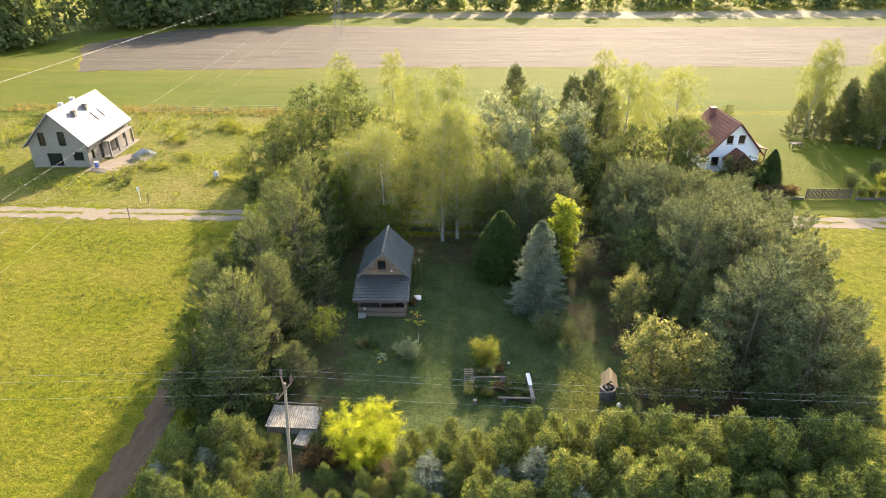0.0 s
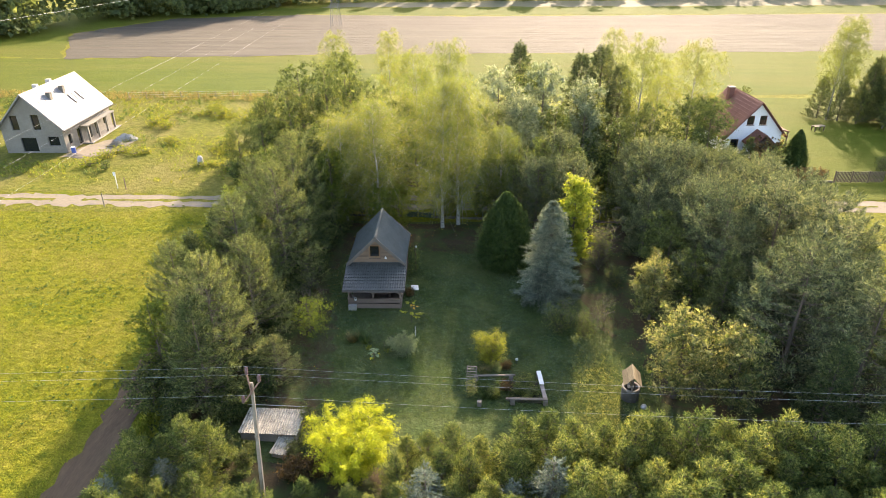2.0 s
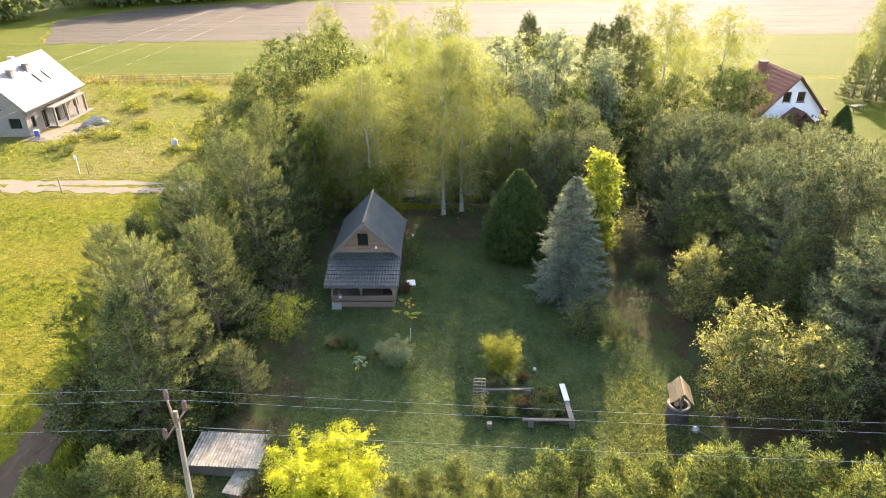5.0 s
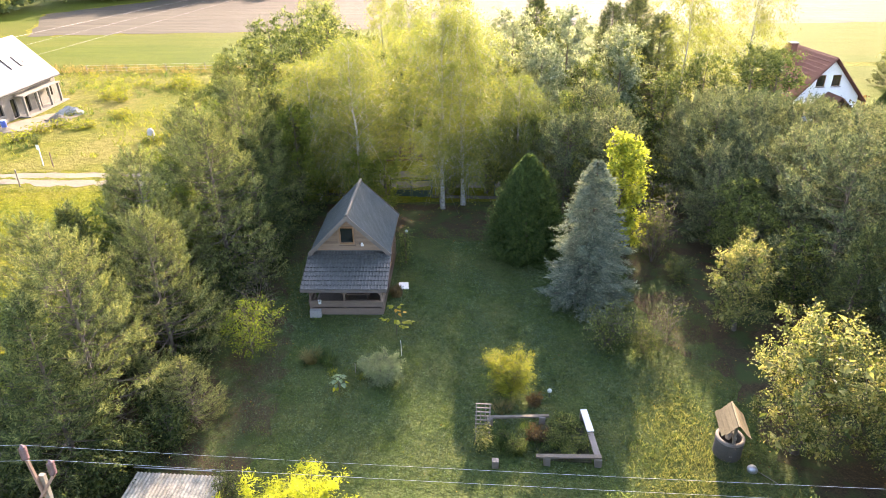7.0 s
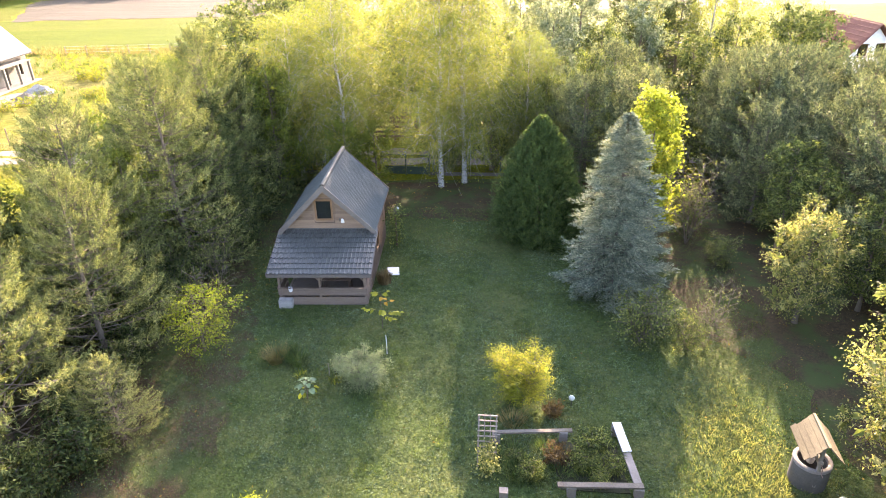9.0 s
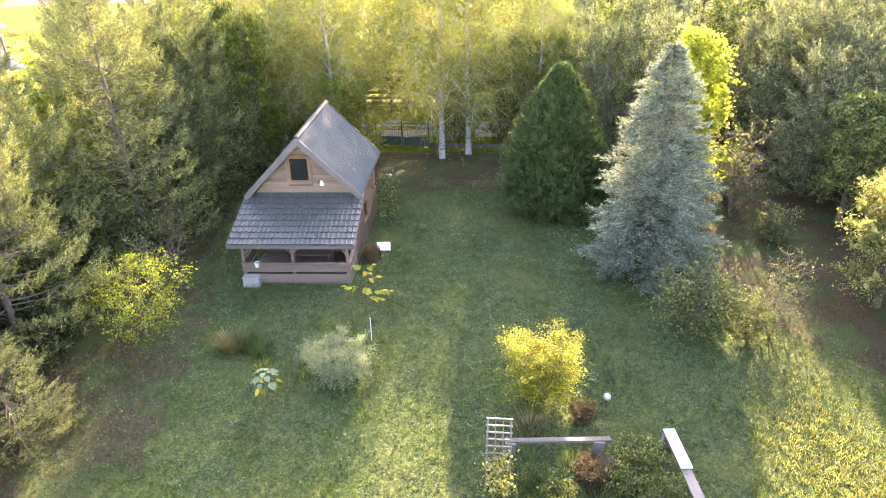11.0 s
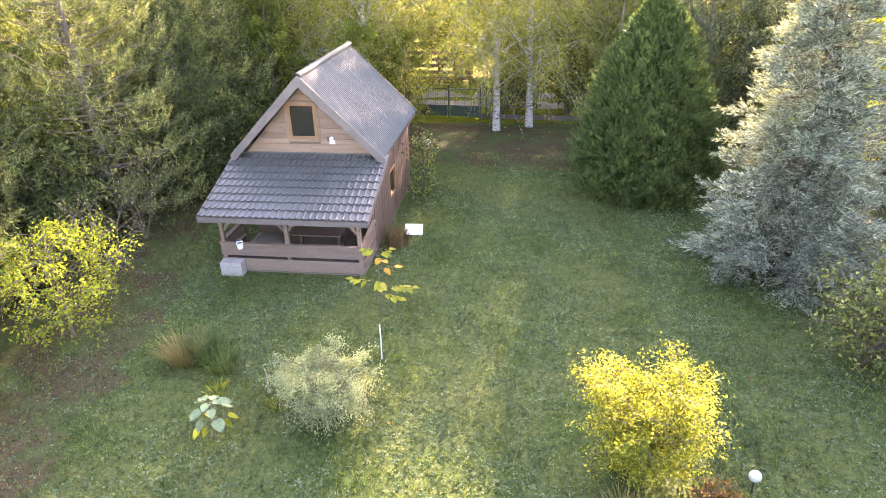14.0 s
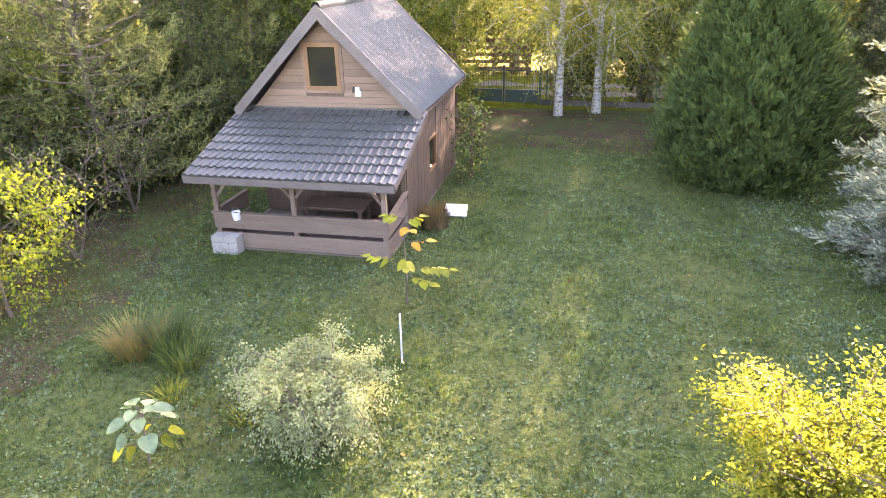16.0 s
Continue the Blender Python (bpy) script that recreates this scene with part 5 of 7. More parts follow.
# ---- things on the lawn ----
def shrub_geo(seed, h, w, stems, twigs, size, per=10, droop=0.1, low=0.45, twiggy=False):
    return grow(seed, h, 0.025, 0.06, dome(w, low), stems * 9, 0.55, twigs, 0.36 * w, droop, per, size, "leaf", 0.1, 0.04, twiggy, 0.7, stems)


golden = Kind("golden_bush", "bright golden-yellow leafy bush", "bush", M_BARK, L_YELLOW, [grow(201, 2.45, 0.025, 0.06, dome(1.05, 0.5), 72, 0.95, 15, 0.42, 0.05, 34, (0.058, 0.032), "leaf", 0.05, 0.06, True, 0.55, 8)])
golden.put(2.95, 41.7, 0.92, 0, wide=1.18)
golden_under = Kind("rusty_bush", "low rusty-brown bush under the golden bush", "bush", M_BARK, L_RUST, [shrub_geo(202, 0.9, 0.7, 5, 9, (0.1, 0.06), 9)])
golden_under.put(4.1, 41.0, 0.6)
golden_under.put(-13.0, 36.2, 1.2, label="rusty-brown bush under the pines")
golden_under.put(-6.6, 30.6, 1.3, label="reddish-brown bush beside the willow")
varieg = Kind("variegated_shrub", "pale variegated dogwood shrub on the lawn", "shrub", M_BARK, L_VARIEG, [grow(203, 1.55, 0.022, 0.08, dome(1.2, 0.5), 60, 0.4, 13, 0.42, 0.6, 56, (0.052, 0.028), "leaf", 0.2, 0.12, True, 0.8, 5, inner=0.09)])
varieg.put(-3.33, 42.4, 0.87, 30)
varieg.put(-4.4, 43.2, 0.35, 80, label="small low variegated shrub")


def round_leaf(base, way, length, width, curl):
    """A broad heart-shaped blade with its sides raised along the midrib."""
    u, v = np.linspace(0, 1, 8), np.linspace(-1, 1, 5)
    way = way / np.linalg.norm(way)
    across = np.cross(way, (0, 0, 1.0))
    across /= np.linalg.norm(across)
    up = np.cross(across, way)
    half = 0.5 * width * np.sin(np.pi * (0.06 + 0.94 * u ** 0.7)) ** 0.6
    mid = base + np.outer(u * length, way) - np.outer(u ** 2 * curl, (0, 0, 1))
    rows = mid[:, None] + half[:, None, None] * v[None, :, None] * across + (np.abs(v) ** 1.5 * 0.04)[None, :, None] * up
    return Geo().grid(rows[..., 0], rows[..., 1], rows[..., 2])


bp = thing("paulownia_sapling", "young plant with large pale heart-shaped leaves, the lowest ones yellow", "plant", pose(-5.32, 41.25, 0))
part("stem", Geo().tube([(0, 0, 0), (0.03, 0.02, 0.45), (0.0, 0.05, 0.92)], [0.02, 0.016, 0.009], 6), M_BARK, bp)
br = np.random.default_rng(5)
for z0, out, count, length, dip, tone in ((0.92, 0.1, 3, 0.24, 0.1, L_BIGLEAF), (0.82, 0.24, 5, 0.29, 0.25, L_BIGLEAF), (0.66, 0.3, 5, 0.28, 0.5, L_BIGLEAF), (0.45, 0.3, 3, 0.22, 0.7, L_RIPEYELLOW), (0.42, 0.24, 3, 0.24, 0.8, L_YOUNG)):
    for k in range(count):
        az = 6.283 * (k + br.uniform(-0.22, 0.22)) / count + z0 * 5
        d = np.array((math.cos(az), math.sin(az), 0))
        foot = np.array((0.0, 0.04, z0 - 0.06))
        tip = foot + d * out * br.uniform(0.65, 1.0) + np.array((0, 0, br.uniform(0.02, 0.1)))
        part("leaf_stalk", Geo().tube([foot, tip], [0.007, 0.005], 4), M_BARK, bp)
        size = 0.84 * length * br.uniform(0.8, 1.15)
        part("leaf", round_leaf(tip, d - np.array((0, 0, dip * br.uniform(0.6, 1.3))), size, size * 0.92, 0.05), tone, bp, "yellowed leaf" if tone is L_RIPEYELLOW else "", smooth=True)
sap = thing("walnut_sapling", "young slender tree with a few large yellow-green leaves before the hut", "sapling", pose(-3.3, 46.3, 0))
part("stem", Geo().tube([(0, 0, 0), (0.02, 0.02, 0.7), (-0.01, 0.03, 1.4), (0.04, 0.05, 1.95)], [0.018, 0.015, 0.011, 0.006], 6), M_BARK, sap)
sr = np.random.default_rng(6)
for z0, az, span, dip, count, tone in ((0.95, 175, 0.75, 0.02, 7, L_YOUNG), (0.85, 5, 0.85, 0.0, 9, L_YOUNG), (0.7, 350, 0.5, -0.12, 5, L_YOUNG), (1.1, -70, 0.35, -0.1, 5, L_YOUNG), (1.35, 20, 0.4, 0.02, 3, L_RIPE), (1.75, 30, 0.3, 0.1, 5, L_YOUNG), (1.85, 200, 0.28, 0.08, 5, L_YOUNG), (1.7, 320, 0.25, 0.0, 2, L_RIPE)):
    d = np.array((math.cos(radians(az)), math.sin(radians(az)), 0))
    side = np.array((-d[1], d[0], 0))
    tip = np.array((0.0, 0.03, z0)) + d * span + np.array((0, 0, dip))
    part("leaf_stalk", Geo().tube([(0, 0.03, z0), tip], [0.007, 0.004], 4), M_BARK, sap)
    for k in range(count):
        f = 0.4 + 0.6 * k / max(1, count - 1)
        p = np.array((0, 0.03, z0)) * (1 - f) + tip * f
        w = d * 0.5 + side * (1 if k % 2 else -1) * sr.uniform(0.5, 0.9) - np.array((0, 0, sr.uniform(0.1, 0.6)))
        w = d if k == count - 1 else w / np.linalg.norm(w)
        L = sr.uniform(0.17, 0.25)
        u = np.linspace(0, 1, 6)
        hw = 0.4 * L * np.sin(np.pi * u ** 0.62) ** 0.75
        across = np.cross(w, (0, 0, 1.0))
        across /= np.linalg.norm(across)
        mid = p + np.outer(u * L, w) - np.outer(u ** 2, (0, 0, 0.03))
        rows = np.stack((mid - across * hw[:, None] + np.array((0, 0, 0.015)), mid, mid + across * hw[:, None] + np.array((0, 0, 0.015))), 1)
        part("leaf", Geo().grid(rows[..., 0], rows[..., 1], rows[..., 2]), tone, sap, "orange-yellow leaf" if tone is L_RIPE else "", smooth=True)
# stakes
solid("garden_stake", Geo().tube([(0, 0, 0), (0.01, 0, 0.5), (0.0, 0.02, 0.95)], 0.017, 8), M_PAINTWHITE, "thin white garden stake in the lawn", "stake", pose(-2.75, 44.4, 0))
solid("wooden_stake", Geo().tube([(0, 0, 0), (0.02, 0, 0.35), (0.0, 0.02, 0.62)], 0.018, 6), M_OLDWOOD, "thin wooden stake in the lawn", "stake", pose(-4.85, 42.75, 0))


def blades(seed, n, spread, length, width, arch):
    r = np.random.default_rng(seed)
    g = Geo()
    a = r.uniform(0, 6.283, n)
    rr = spread * np.sqrt(r.random(n))
    for i in range(n):
        d = np.array((math.cos(a[i]), math.sin(a[i]), 0)) + r.normal(0, 0.3, 3) * (1, 1, 0)
        L = length * r.uniform(0.6, 1.2)
        u = np.linspace(0, 1, 5)
        p = np.array((rr[i] * math.cos(a[i]), rr[i] * math.sin(a[i]), 0)) + np.outer(u * L * 0.55 * arch, d) + np.outer(u * L * 0.95 - u ** 2.5 * L * 0.5 * arch, (0, 0, 1))
        s = np.array((-d[1], d[0], 0)) / (np.linalg.norm(d[:2]) + 1e-6)
        w = width * (1 - u ** 1.5)[:, None] * 0.5
        rows = np.stack((p - s * w, p + s * w), 1)
        g.grid(rows[..., 0], rows[..., 1], rows[..., 2])
    return g


solid("ornamental_grass", blades(7, 420, 0.3, 1.0, 0.015, 0.75), L_STRAW, "straw-coloured clump of ornamental grass", "grass clump", pose(-7.35, 43.5, 0))
solid("iris_clump", blades(8, 190, 0.34, 1.0, 0.03, 0.5), L_IRIS, "clump of blue-green sword-shaped iris leaves", "iris", pose(-6.85, 43.75, 0))
solid("fern_clump", blades(9, 220, 0.38, 0.75, 0.02, 0.85), L_GRASS, "low clump of long green grass", "grass clump", pose(-6.35, 43.5, 0))
solid("weed_clump", blades(10, 90, 0.2, 0.4, 0.02, 0.8), L_WEED, "low clump of yellowish weeds", "weeds", pose(-6.0, 42.6, 0))
solid("weed_clump", blades(12, 90, 0.25, 0.4, 0.02, 0.8), L_WEED, "low clump of yellowish weeds", "weeds", pose(-4.5, 42.4, 0))
dome_g = blades(11, 900, 0.34, 0.78, 0.014, 0.3)
solid("straw_dome", dome_g, L_BROOM, "dry brown dome of cut stalks beside the hut", "dry plant", pose(-3.95, 50.4, 0))
solid("white_board", Geo().box(-0.3, -0.36, 0.05, 0.3, 0.36, 0.085), M_PAINTWHITE, "white board lying on the grass beside the hut", "board", pose(-3.68, 51.5, 0.02, 4, 3, 12))
# climbing plant on a post at the back corner of the hut
cl = thing("climbing_plant", "leafy climbing plant on a post beside the hut", "climber", pose(-4.0, 54.6, 0))
part("post", Geo().box(-0.05, -0.05, 0, 0.05, 0.05, 2.3), M_DARKWOOD, cl)
cg = Geo()
r = np.random.default_rng(15)
n = 900
f = r.random(n)
pc = np.column_stack((r.normal(0, 0.22, n), r.normal(0, 0.5, n), 0.2 + f * 2.2))
cg.kites(pc, unit(r, n) - np.array((0, 0, 0.3)), unit(r, n), r.uniform(0.07, 0.14, n), r.uniform(0.05, 0.1, n))
part("foliage", cg, L_GREEN, cl)
# ball lamps
for x, y, h, lab in ((4.82, 41.6, 0.42, "white globe garden lamp on a short stem beside the golden bush"), (-4.1, 55.9, 1.75, "white globe garden lamp on a tall stem behind the hut")):
    lt = thing("garden_lamp", lab, "lamp", pose(x, y, 0))
    part("stem", Geo().tube([(0, 0, 0), (0, 0, h - 0.1)], 0.018, 8), M_DARKMETAL, lt)
    part("globe", Geo().lathe([(0.11 * math.sin(a), h - 0.11 * math.cos(a)) for a in np.linspace(0.02, math.pi - 0.02, 12)], 16), M_OPAL, lt, "white globe shade", True)

# ---- garden bed with old log rails ----
bed = thing("garden_bed", "overgrown garden bed edged with old boards on concrete blocks", "garden bed", pose(0, 0, 0))
part("soil", Geo().prism([(4.2, 37.5), (6.4, 37.5), (6.2, 39.8), (3.9, 39.6)], 0.02, 0.06), M_SOIL, bed)
part("back_rail", Geo().beam((1.95, 39.55, 0.42), (4.7, 39.85, 0.42), 0.15, 0.07), M_BEDRAIL, bed, "old grey rail board")
part("front_rail", Geo().beam((4.05, 37.3, 0.46), (6.75, 37.45, 0.46), 0.2, 0.07), M_BEDRAIL, bed, "old grey rail board")
part("side_rail", Geo().beam((6.6, 37.45, 0.46), (6.25, 40.3, 0.46), 0.26, 0.06), M_DARKCONC, bed, "dark wet board")
for x, y in ((6.62, 37.4), (4.5, 37.32), (6.27, 40.2), (2.05, 39.55), (4.4, 39.8), (2.35, 37.0)):
    part("block", Geo().box(x - 0.14, y - 0.12, 0, x + 0.14, y + 0.12, 0.42 if x != 2.35 else 0.4), M_DARKCONC, bed, "concrete block")
wb = Geo().beam((6.44, 38.85, 0.53), (6.27, 40.25, 0.53), 0.3, 0.035)
solid("white_plank", wb, M_PAINTWHITE, "white plank lying on the edge of the garden bed", "plank")
bedding = Kind("bed_plant", "dark bushy plant in the garden bed", "plant", M_BARK, L_GREEN, [shrub_geo(205, 0.9, 0.7, 5, 9, (0.1, 0.05), 9), shrub_geo(206, 0.7, 0.6, 5, 9, (0.12, 0.03), 9)])
for x, y, s in ((5.4, 39.1, 1.0), (5.8, 38.4, 0.9), (4.9, 38.5, 0.8), (5.5, 37.9, 0.7), (3.2, 38.0, 0.7), (2.7, 38.7, 0.6)):
    bedding.put(x, y, s)
golden_under.put(4.1, 38.7, 0.7, label="brown withered plant in the garden bed")
for i, (x, y) in enumerate(((3.3, 37.9), (4.2, 38.1), (5.0, 38.0), (3.7, 39.2), (2.6, 39.0))):
    solid("tall_grass_clump", blades(60 + i, 150, 0.35, 0.5, 0.018, 0.8), L_GRASS, "tall green grass in the garden bed", "grass clump", pose(x, y, 0.06))
solid("tall_grass_clump", blades(17, 260, 0.5, 0.6, 0.02, 0.8), L_GRASS, "tall green grass in the garden bed", "grass clump", pose(2.8, 38.2, 0.05))
solid("tall_grass_clump", blades(18, 220, 0.4, 0.55, 0.02, 0.8), L_STRAW, "dry grass along the back of the bed", "grass clump", pose(2.6, 40.6, 0))
# trellis
tr = thing("trellis", "weathered wooden trellis ladder with a climbing plant", "trellis", pose(1.75, 39.2, 0))
for x in (-0.3, 0.3):
    part("upright", Geo().beam((x, -0.9, 0), (x, 0.1, 1.4), 0.05, 0.05), M_OLDWOOD, tr)
for i in range(8):
    f = 0.28 + i * 0.1
    part("rung", Geo().beam((-0.34, -0.9 + f, 1.4 * f + 0.035), (0.34, -0.9 + f, 1.4 * f + 0.035), 0.05, 0.03), M_OLDWOOD, tr)
for x in (-0.1, 0.1):
    part("lath", Geo().beam((x, -0.5, 0.62), (x, 0.1, 1.46), 0.03, 0.02), M_OLDWOOD, tr)
vine = Geo()
n = 700
pv = np.column_stack((r.normal(0, 0.2, n), r.uniform(-1.4, -0.2, n), r.uniform(0.05, 0.9, n)))
vine.kites(pv, unit(r, n), unit(r, n), r.uniform(0.07, 0.13, n), r.uniform(0.05, 0.09, n))
solid("trellis_vine", vine, L_APPLE, "yellowing vine on the trellis", "climber", pose(1.8, 39.0, 0))

# ---- the well ----
well = thing("well", "round concrete well with a small gabled board roof", "well", pose(12.15, 38.55, 0, 0, 0, -95))
ring = [(0.57, 0.0), (0.57, 0.9), (0.55, 0.92), (0.47, 0.92), (0.45, 0.9), (0.45, 0.02), (0.0, 0.02)]
part("ring", Geo().lathe(ring, 32), M_WELLCONC, well, "weathered concrete well ring", True)
# paler concrete than the ring paints the sunlight on the rim
part("rim", Geo().lathe([(0.445, 0.86), (0.445, 0.955), (0.46, 0.965), (0.57, 0.965), (0.585, 0.95), (0.585, 0.86)], 32), M_DARKCONC, well, "concrete rim, paler than the ring to carry the sun on it", True)
for x in (-0.42, 0.42):
    part("post", Geo().beam((x * 1.25, 0, 0.3), (x * 1.1, 0, 1.85), 0.09, 0.09), M_OLDWOOD, well)
part("windlass", Geo().tube([(-0.55, 0, 1.28), (0.55, 0, 1.28)], 0.09, 12), M_OLDWOOD, well, "wooden windlass drum")
part("crank", Geo().tube([(0.5, 0, 1.28), (0.75, 0, 1.28), (0.75, 0.0, 1.05), (0.9, 0, 1.05)], 0.015, 6), M_RUST, well)
part("chain", Geo().tube([(0.0, -0.09, 1.28), (0.0, -0.1, 1.0)], 0.012, 5), M_RUST, well)
for s in (-1, 1):
    for i in range(4):
        f0, f1 = i / 4 + 0.012, (i + 1) / 4
        y0, y1 = s * (0.02 + 0.56 * f0), s * (0.02 + 0.56 * f1)
        z0, z1 = 2.15 - 0.62 * f0, 2.15 - 0.62 * f1
        e = 0.03 * ((i * 7) % 3 - 1)
        g = Geo().add([(x, y, z - h) for h in (0, 0.03) for x, y, z in ((-0.76 + e, y0, z0), (0.76 + e, y0, z0), (0.76 + e, y1, z1), (-0.76 + e, y1, z1))], [(0, 1, 2, 3), (7, 6, 5, 4), (0, 4, 5, 1), (1, 5, 6, 2), (2, 6, 7, 3), (3, 7, 4, 0)])
        part("roof_board", g, M_ROOFPLANK, well)
    for x in (-0.55, 0.55):
        part("roof_batten", Geo().beam((x, s * 0.03, 2.07), (x, s * 0.54, 1.5), 0.05, 0.05), M_OLDWOOD, well)
part("ridge_board", Geo().box(-0.78, -0.04, 2.15, 0.78, 0.04, 2.175), M_ROOFPLANK, well)
wbk = thing("well_bucket", "grey metal bucket standing on the well rim", "bucket", pose(12.0, 38.42, 0.965))
part("pail", Geo().lathe([(0.0, 0.0), (0.1, 0.0), (0.135, 0.26), (0.14, 0.26), (0.11, 0.02), (0.0, 0.02)], 16), M_STEEL, wbk)
part("handle", Geo().tube([(0.135 * math.cos(a), 0, 0.26 + 0.12 * math.sin(a)) for a in np.linspace(0, math.pi, 9)], 0.006, 4), M_STEEL, wbk)
bn = solid("upturned_bowl", Geo().lathe([(0.2, 0.0), (0.21, 0.02), (0.2, 0.12), (0.14, 0.22), (0.0, 0.24)], 18), M_STEEL, "grey upturned bowl on the grass beside the well", "bowl", pose(12.9, 37.6, 0.02), smooth=True)
solid("garden_pole", Geo().tube([(0, 0, 0.03), (0.7, -0.75, 0.05)], 0.02, 6), M_OLDWOOD, "thin pole lying beside the well", "pole", pose(13.05, 37.6, 0.02))

# ---- sheet-covered woodpiles by the hedge ----
def corrugated(w, d, waves):
    n = waves * 6 + 1
    u = np.linspace(0, w, n)
    z = 0.028 * np.sin(u / w * waves * 2 * np.pi)
    g = Geo().grid(np.tile(u, (2, 1)), np.array([[0.0] * n, [d] * n]), np.tile(z, (2, 1)))
    return g.grid(np.tile(u, (2, 1)), np.array([[d] * n, [0.0] * n]), np.tile(z - 0.008, (2, 1)))


for x0, y0, z0, nx, ny, w, lab, turn in ((-12.05, 32.7, 0.7, 4, 2, 0.9, "low woodpile covered with old corrugated sheets", 0), (-9.75, 31.5, 0.4, 1, 1, 0.95, "small box covered with a corrugated sheet", -8)):
    pile = thing("woodpile", lab, "woodpile", pose(x0, y0, 0, 0, 0, turn))
    part("frame", Geo().box(0.1, 0.1, 0, nx * w - 0.1, ny * 1.05 * (1.5 if ny == 1 else 1) - 0.1, z0 - 0.06), M_OLDWOOD, pile, "stacked old boards")
    for i in range(nx):
        for j in range(ny):
            dd = 1.1 if ny > 1 else 1.65
            sh = part("sheet", corrugated(w + 0.05, dd, 6), M_ASBESTOS, pile)
            sh.matrix_basis = pose(i * w, j * 1.03, z0 + 0.06 * j + 0.012 * i + 0.004 * (i % 2), 3.0, 0, 0)
solid("steel_pipe", Geo().tube([(-12.2, 34.9, 0.99), (-8.4, 34.95, 0.99)], 0.02, 8), M_STEEL, "thin steel pipe along the edge of the woodpile", "pipe")
fine_shrub.put(-8.1, 34.4, 0.6, label="low leafy shrub beside the woodpile")
fine_shrub.put(-7.6, 32.6, 0.65, label="low leafy shrub beside the woodpile")
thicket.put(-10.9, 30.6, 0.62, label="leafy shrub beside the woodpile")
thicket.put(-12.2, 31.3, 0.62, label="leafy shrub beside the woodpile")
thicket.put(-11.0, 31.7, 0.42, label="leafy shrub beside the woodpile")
fine_shrub.put(-8.3, 31.7, 0.5, label="low leafy shrub beside the woodpile")
golden_under.put(-8.0, 30.2, 1.2, label="reddish-brown bush beside the woodpile")
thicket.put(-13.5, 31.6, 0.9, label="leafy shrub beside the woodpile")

# ---- power pole ----
pl = thing("power_pole", "grey concrete power pole with brown insulators on steel arms", "power pole", pose(-8.23, 26.5, 0, 0, 3.6, 0))
pg = Geo()
pg.add([(sx * w, sy * w * 0.75, z) for z, w in ((-0.2, 0.11), (9.75, 0.062)) for sx, sy in ((-1, -1), (1, -1), (1, 1), (-1, 1))], [(0, 1, 5, 4), (1, 2, 6, 5), (2, 3, 7, 6), (3, 0, 4, 7), (4, 5, 6, 7)])
part("shaft", pg, M_OLDWOOD, pl, "tapered weathered concrete shaft")
part("top_arm", Geo().beam((0.0, -0.1, 9.2), (-0.14, -0.1, 10.28), 0.06, 0.06), M_RUST, pl)
part("cross_arm", Geo().beam((-0.42, -0.13, 8.62), (0.4, -0.13, 9.92), 0.06, 0.06, (0, 1, 0)), M_RUST, pl)
ANCH = []
for x, z in ((-0.14, 10.28), (0.4, 9.92), (-0.42, 8.62)):
    prof = [(0.0, 0.0), (0.03, 0.0)]
    for k in range(6):
        prof += [(0.04, 0.04 + k * 0.06), (0.085, 0.06 + k * 0.06), (0.04, 0.085 + k * 0.06)]
    prof += [(0.03, 0.43), (0.0, 0.44)]
    part("insulator", Geo().lathe(prof, 14, (x, -0.12, z)), M_INSULATOR, pl, "ribbed brown insulator", True)
    ANCH.append(pl.matrix_world @ Vector((x, -0.12, z + 0.44)))
dx = Vector((0.998, 0.055, 0))
for a in ANCH:
    pts = [a + dx * s + Vector((0, 0, -1.3 * (1 - ((s - 45) / 45) ** 2) if s > 0 else -1.3 * (1 - ((-s - 45) / 45) ** 2))) for s in np.concatenate((np.linspace(-90, 0, 19), np.linspace(0, 90, 25)[1:]))]
    solid("power_line", Geo().tube([tuple(p) for p in pts], 0.004, 4), M_ALU, "bare aluminium power line wire", "power line", group="wires of the power line")
# ---- high line on the other side of the meadow ----
for (xa, za), (xb, zb), wire_r in (((-28.6, 15.0), (-62.2, 5.6), 0.004), ((-23.2, 14.5), (-50.7, 6.5), 0.003), ((-25.9, 14.75), (-56.4, 6.05), 0.0025), ((-24.7, 23.9), (-59.7, 13.7), 0.005)):
    pts = []
    for y in np.linspace(-60, 300, 19):
        k = (y - 20) / 180
        pts.append((xa + (xb - xa) * k, y, za + (zb - za) * k))
    solid("overhead_wire", Geo().tube(pts, wire_r, 4), M_ALU, "bright overhead high-voltage wire", "power line", group="wires of the high line")
py = thing("lattice_pylon", "tall slender steel lattice pylon in the far field", "pylon", pose(-44.9, 196.4, 0))
for sx in (-1, 1):
    for sy in (-1, 1):
        part("leg", Geo().beam((sx * 1.4, sy * 1.4, 0), (sx * 0.35, sy * 0.35, 15), 0.05, 0.05), M_PYLON, py)
for i in range(6):
    z0, z1 = i * 2.5, (i + 1) * 2.5
    w0, w1 = 1.4 - z0 * 0.07, 1.4 - z1 * 0.07
    g = Geo()
    for sy in (-1, 1):
        g.beam((-w0, sy * w0, z0), (w1, sy * w1, z1), 0.025, 0.025).beam((w0, sy * w0, z0), (-w1, sy * w1, z1), 0.025, 0.025)
        g.beam((sy * w0, -w0, z0), (sy * w1, w1, z1), 0.025, 0.025)
    tagged(part("bracing", g, M_PYLON, py), kind="stuff")
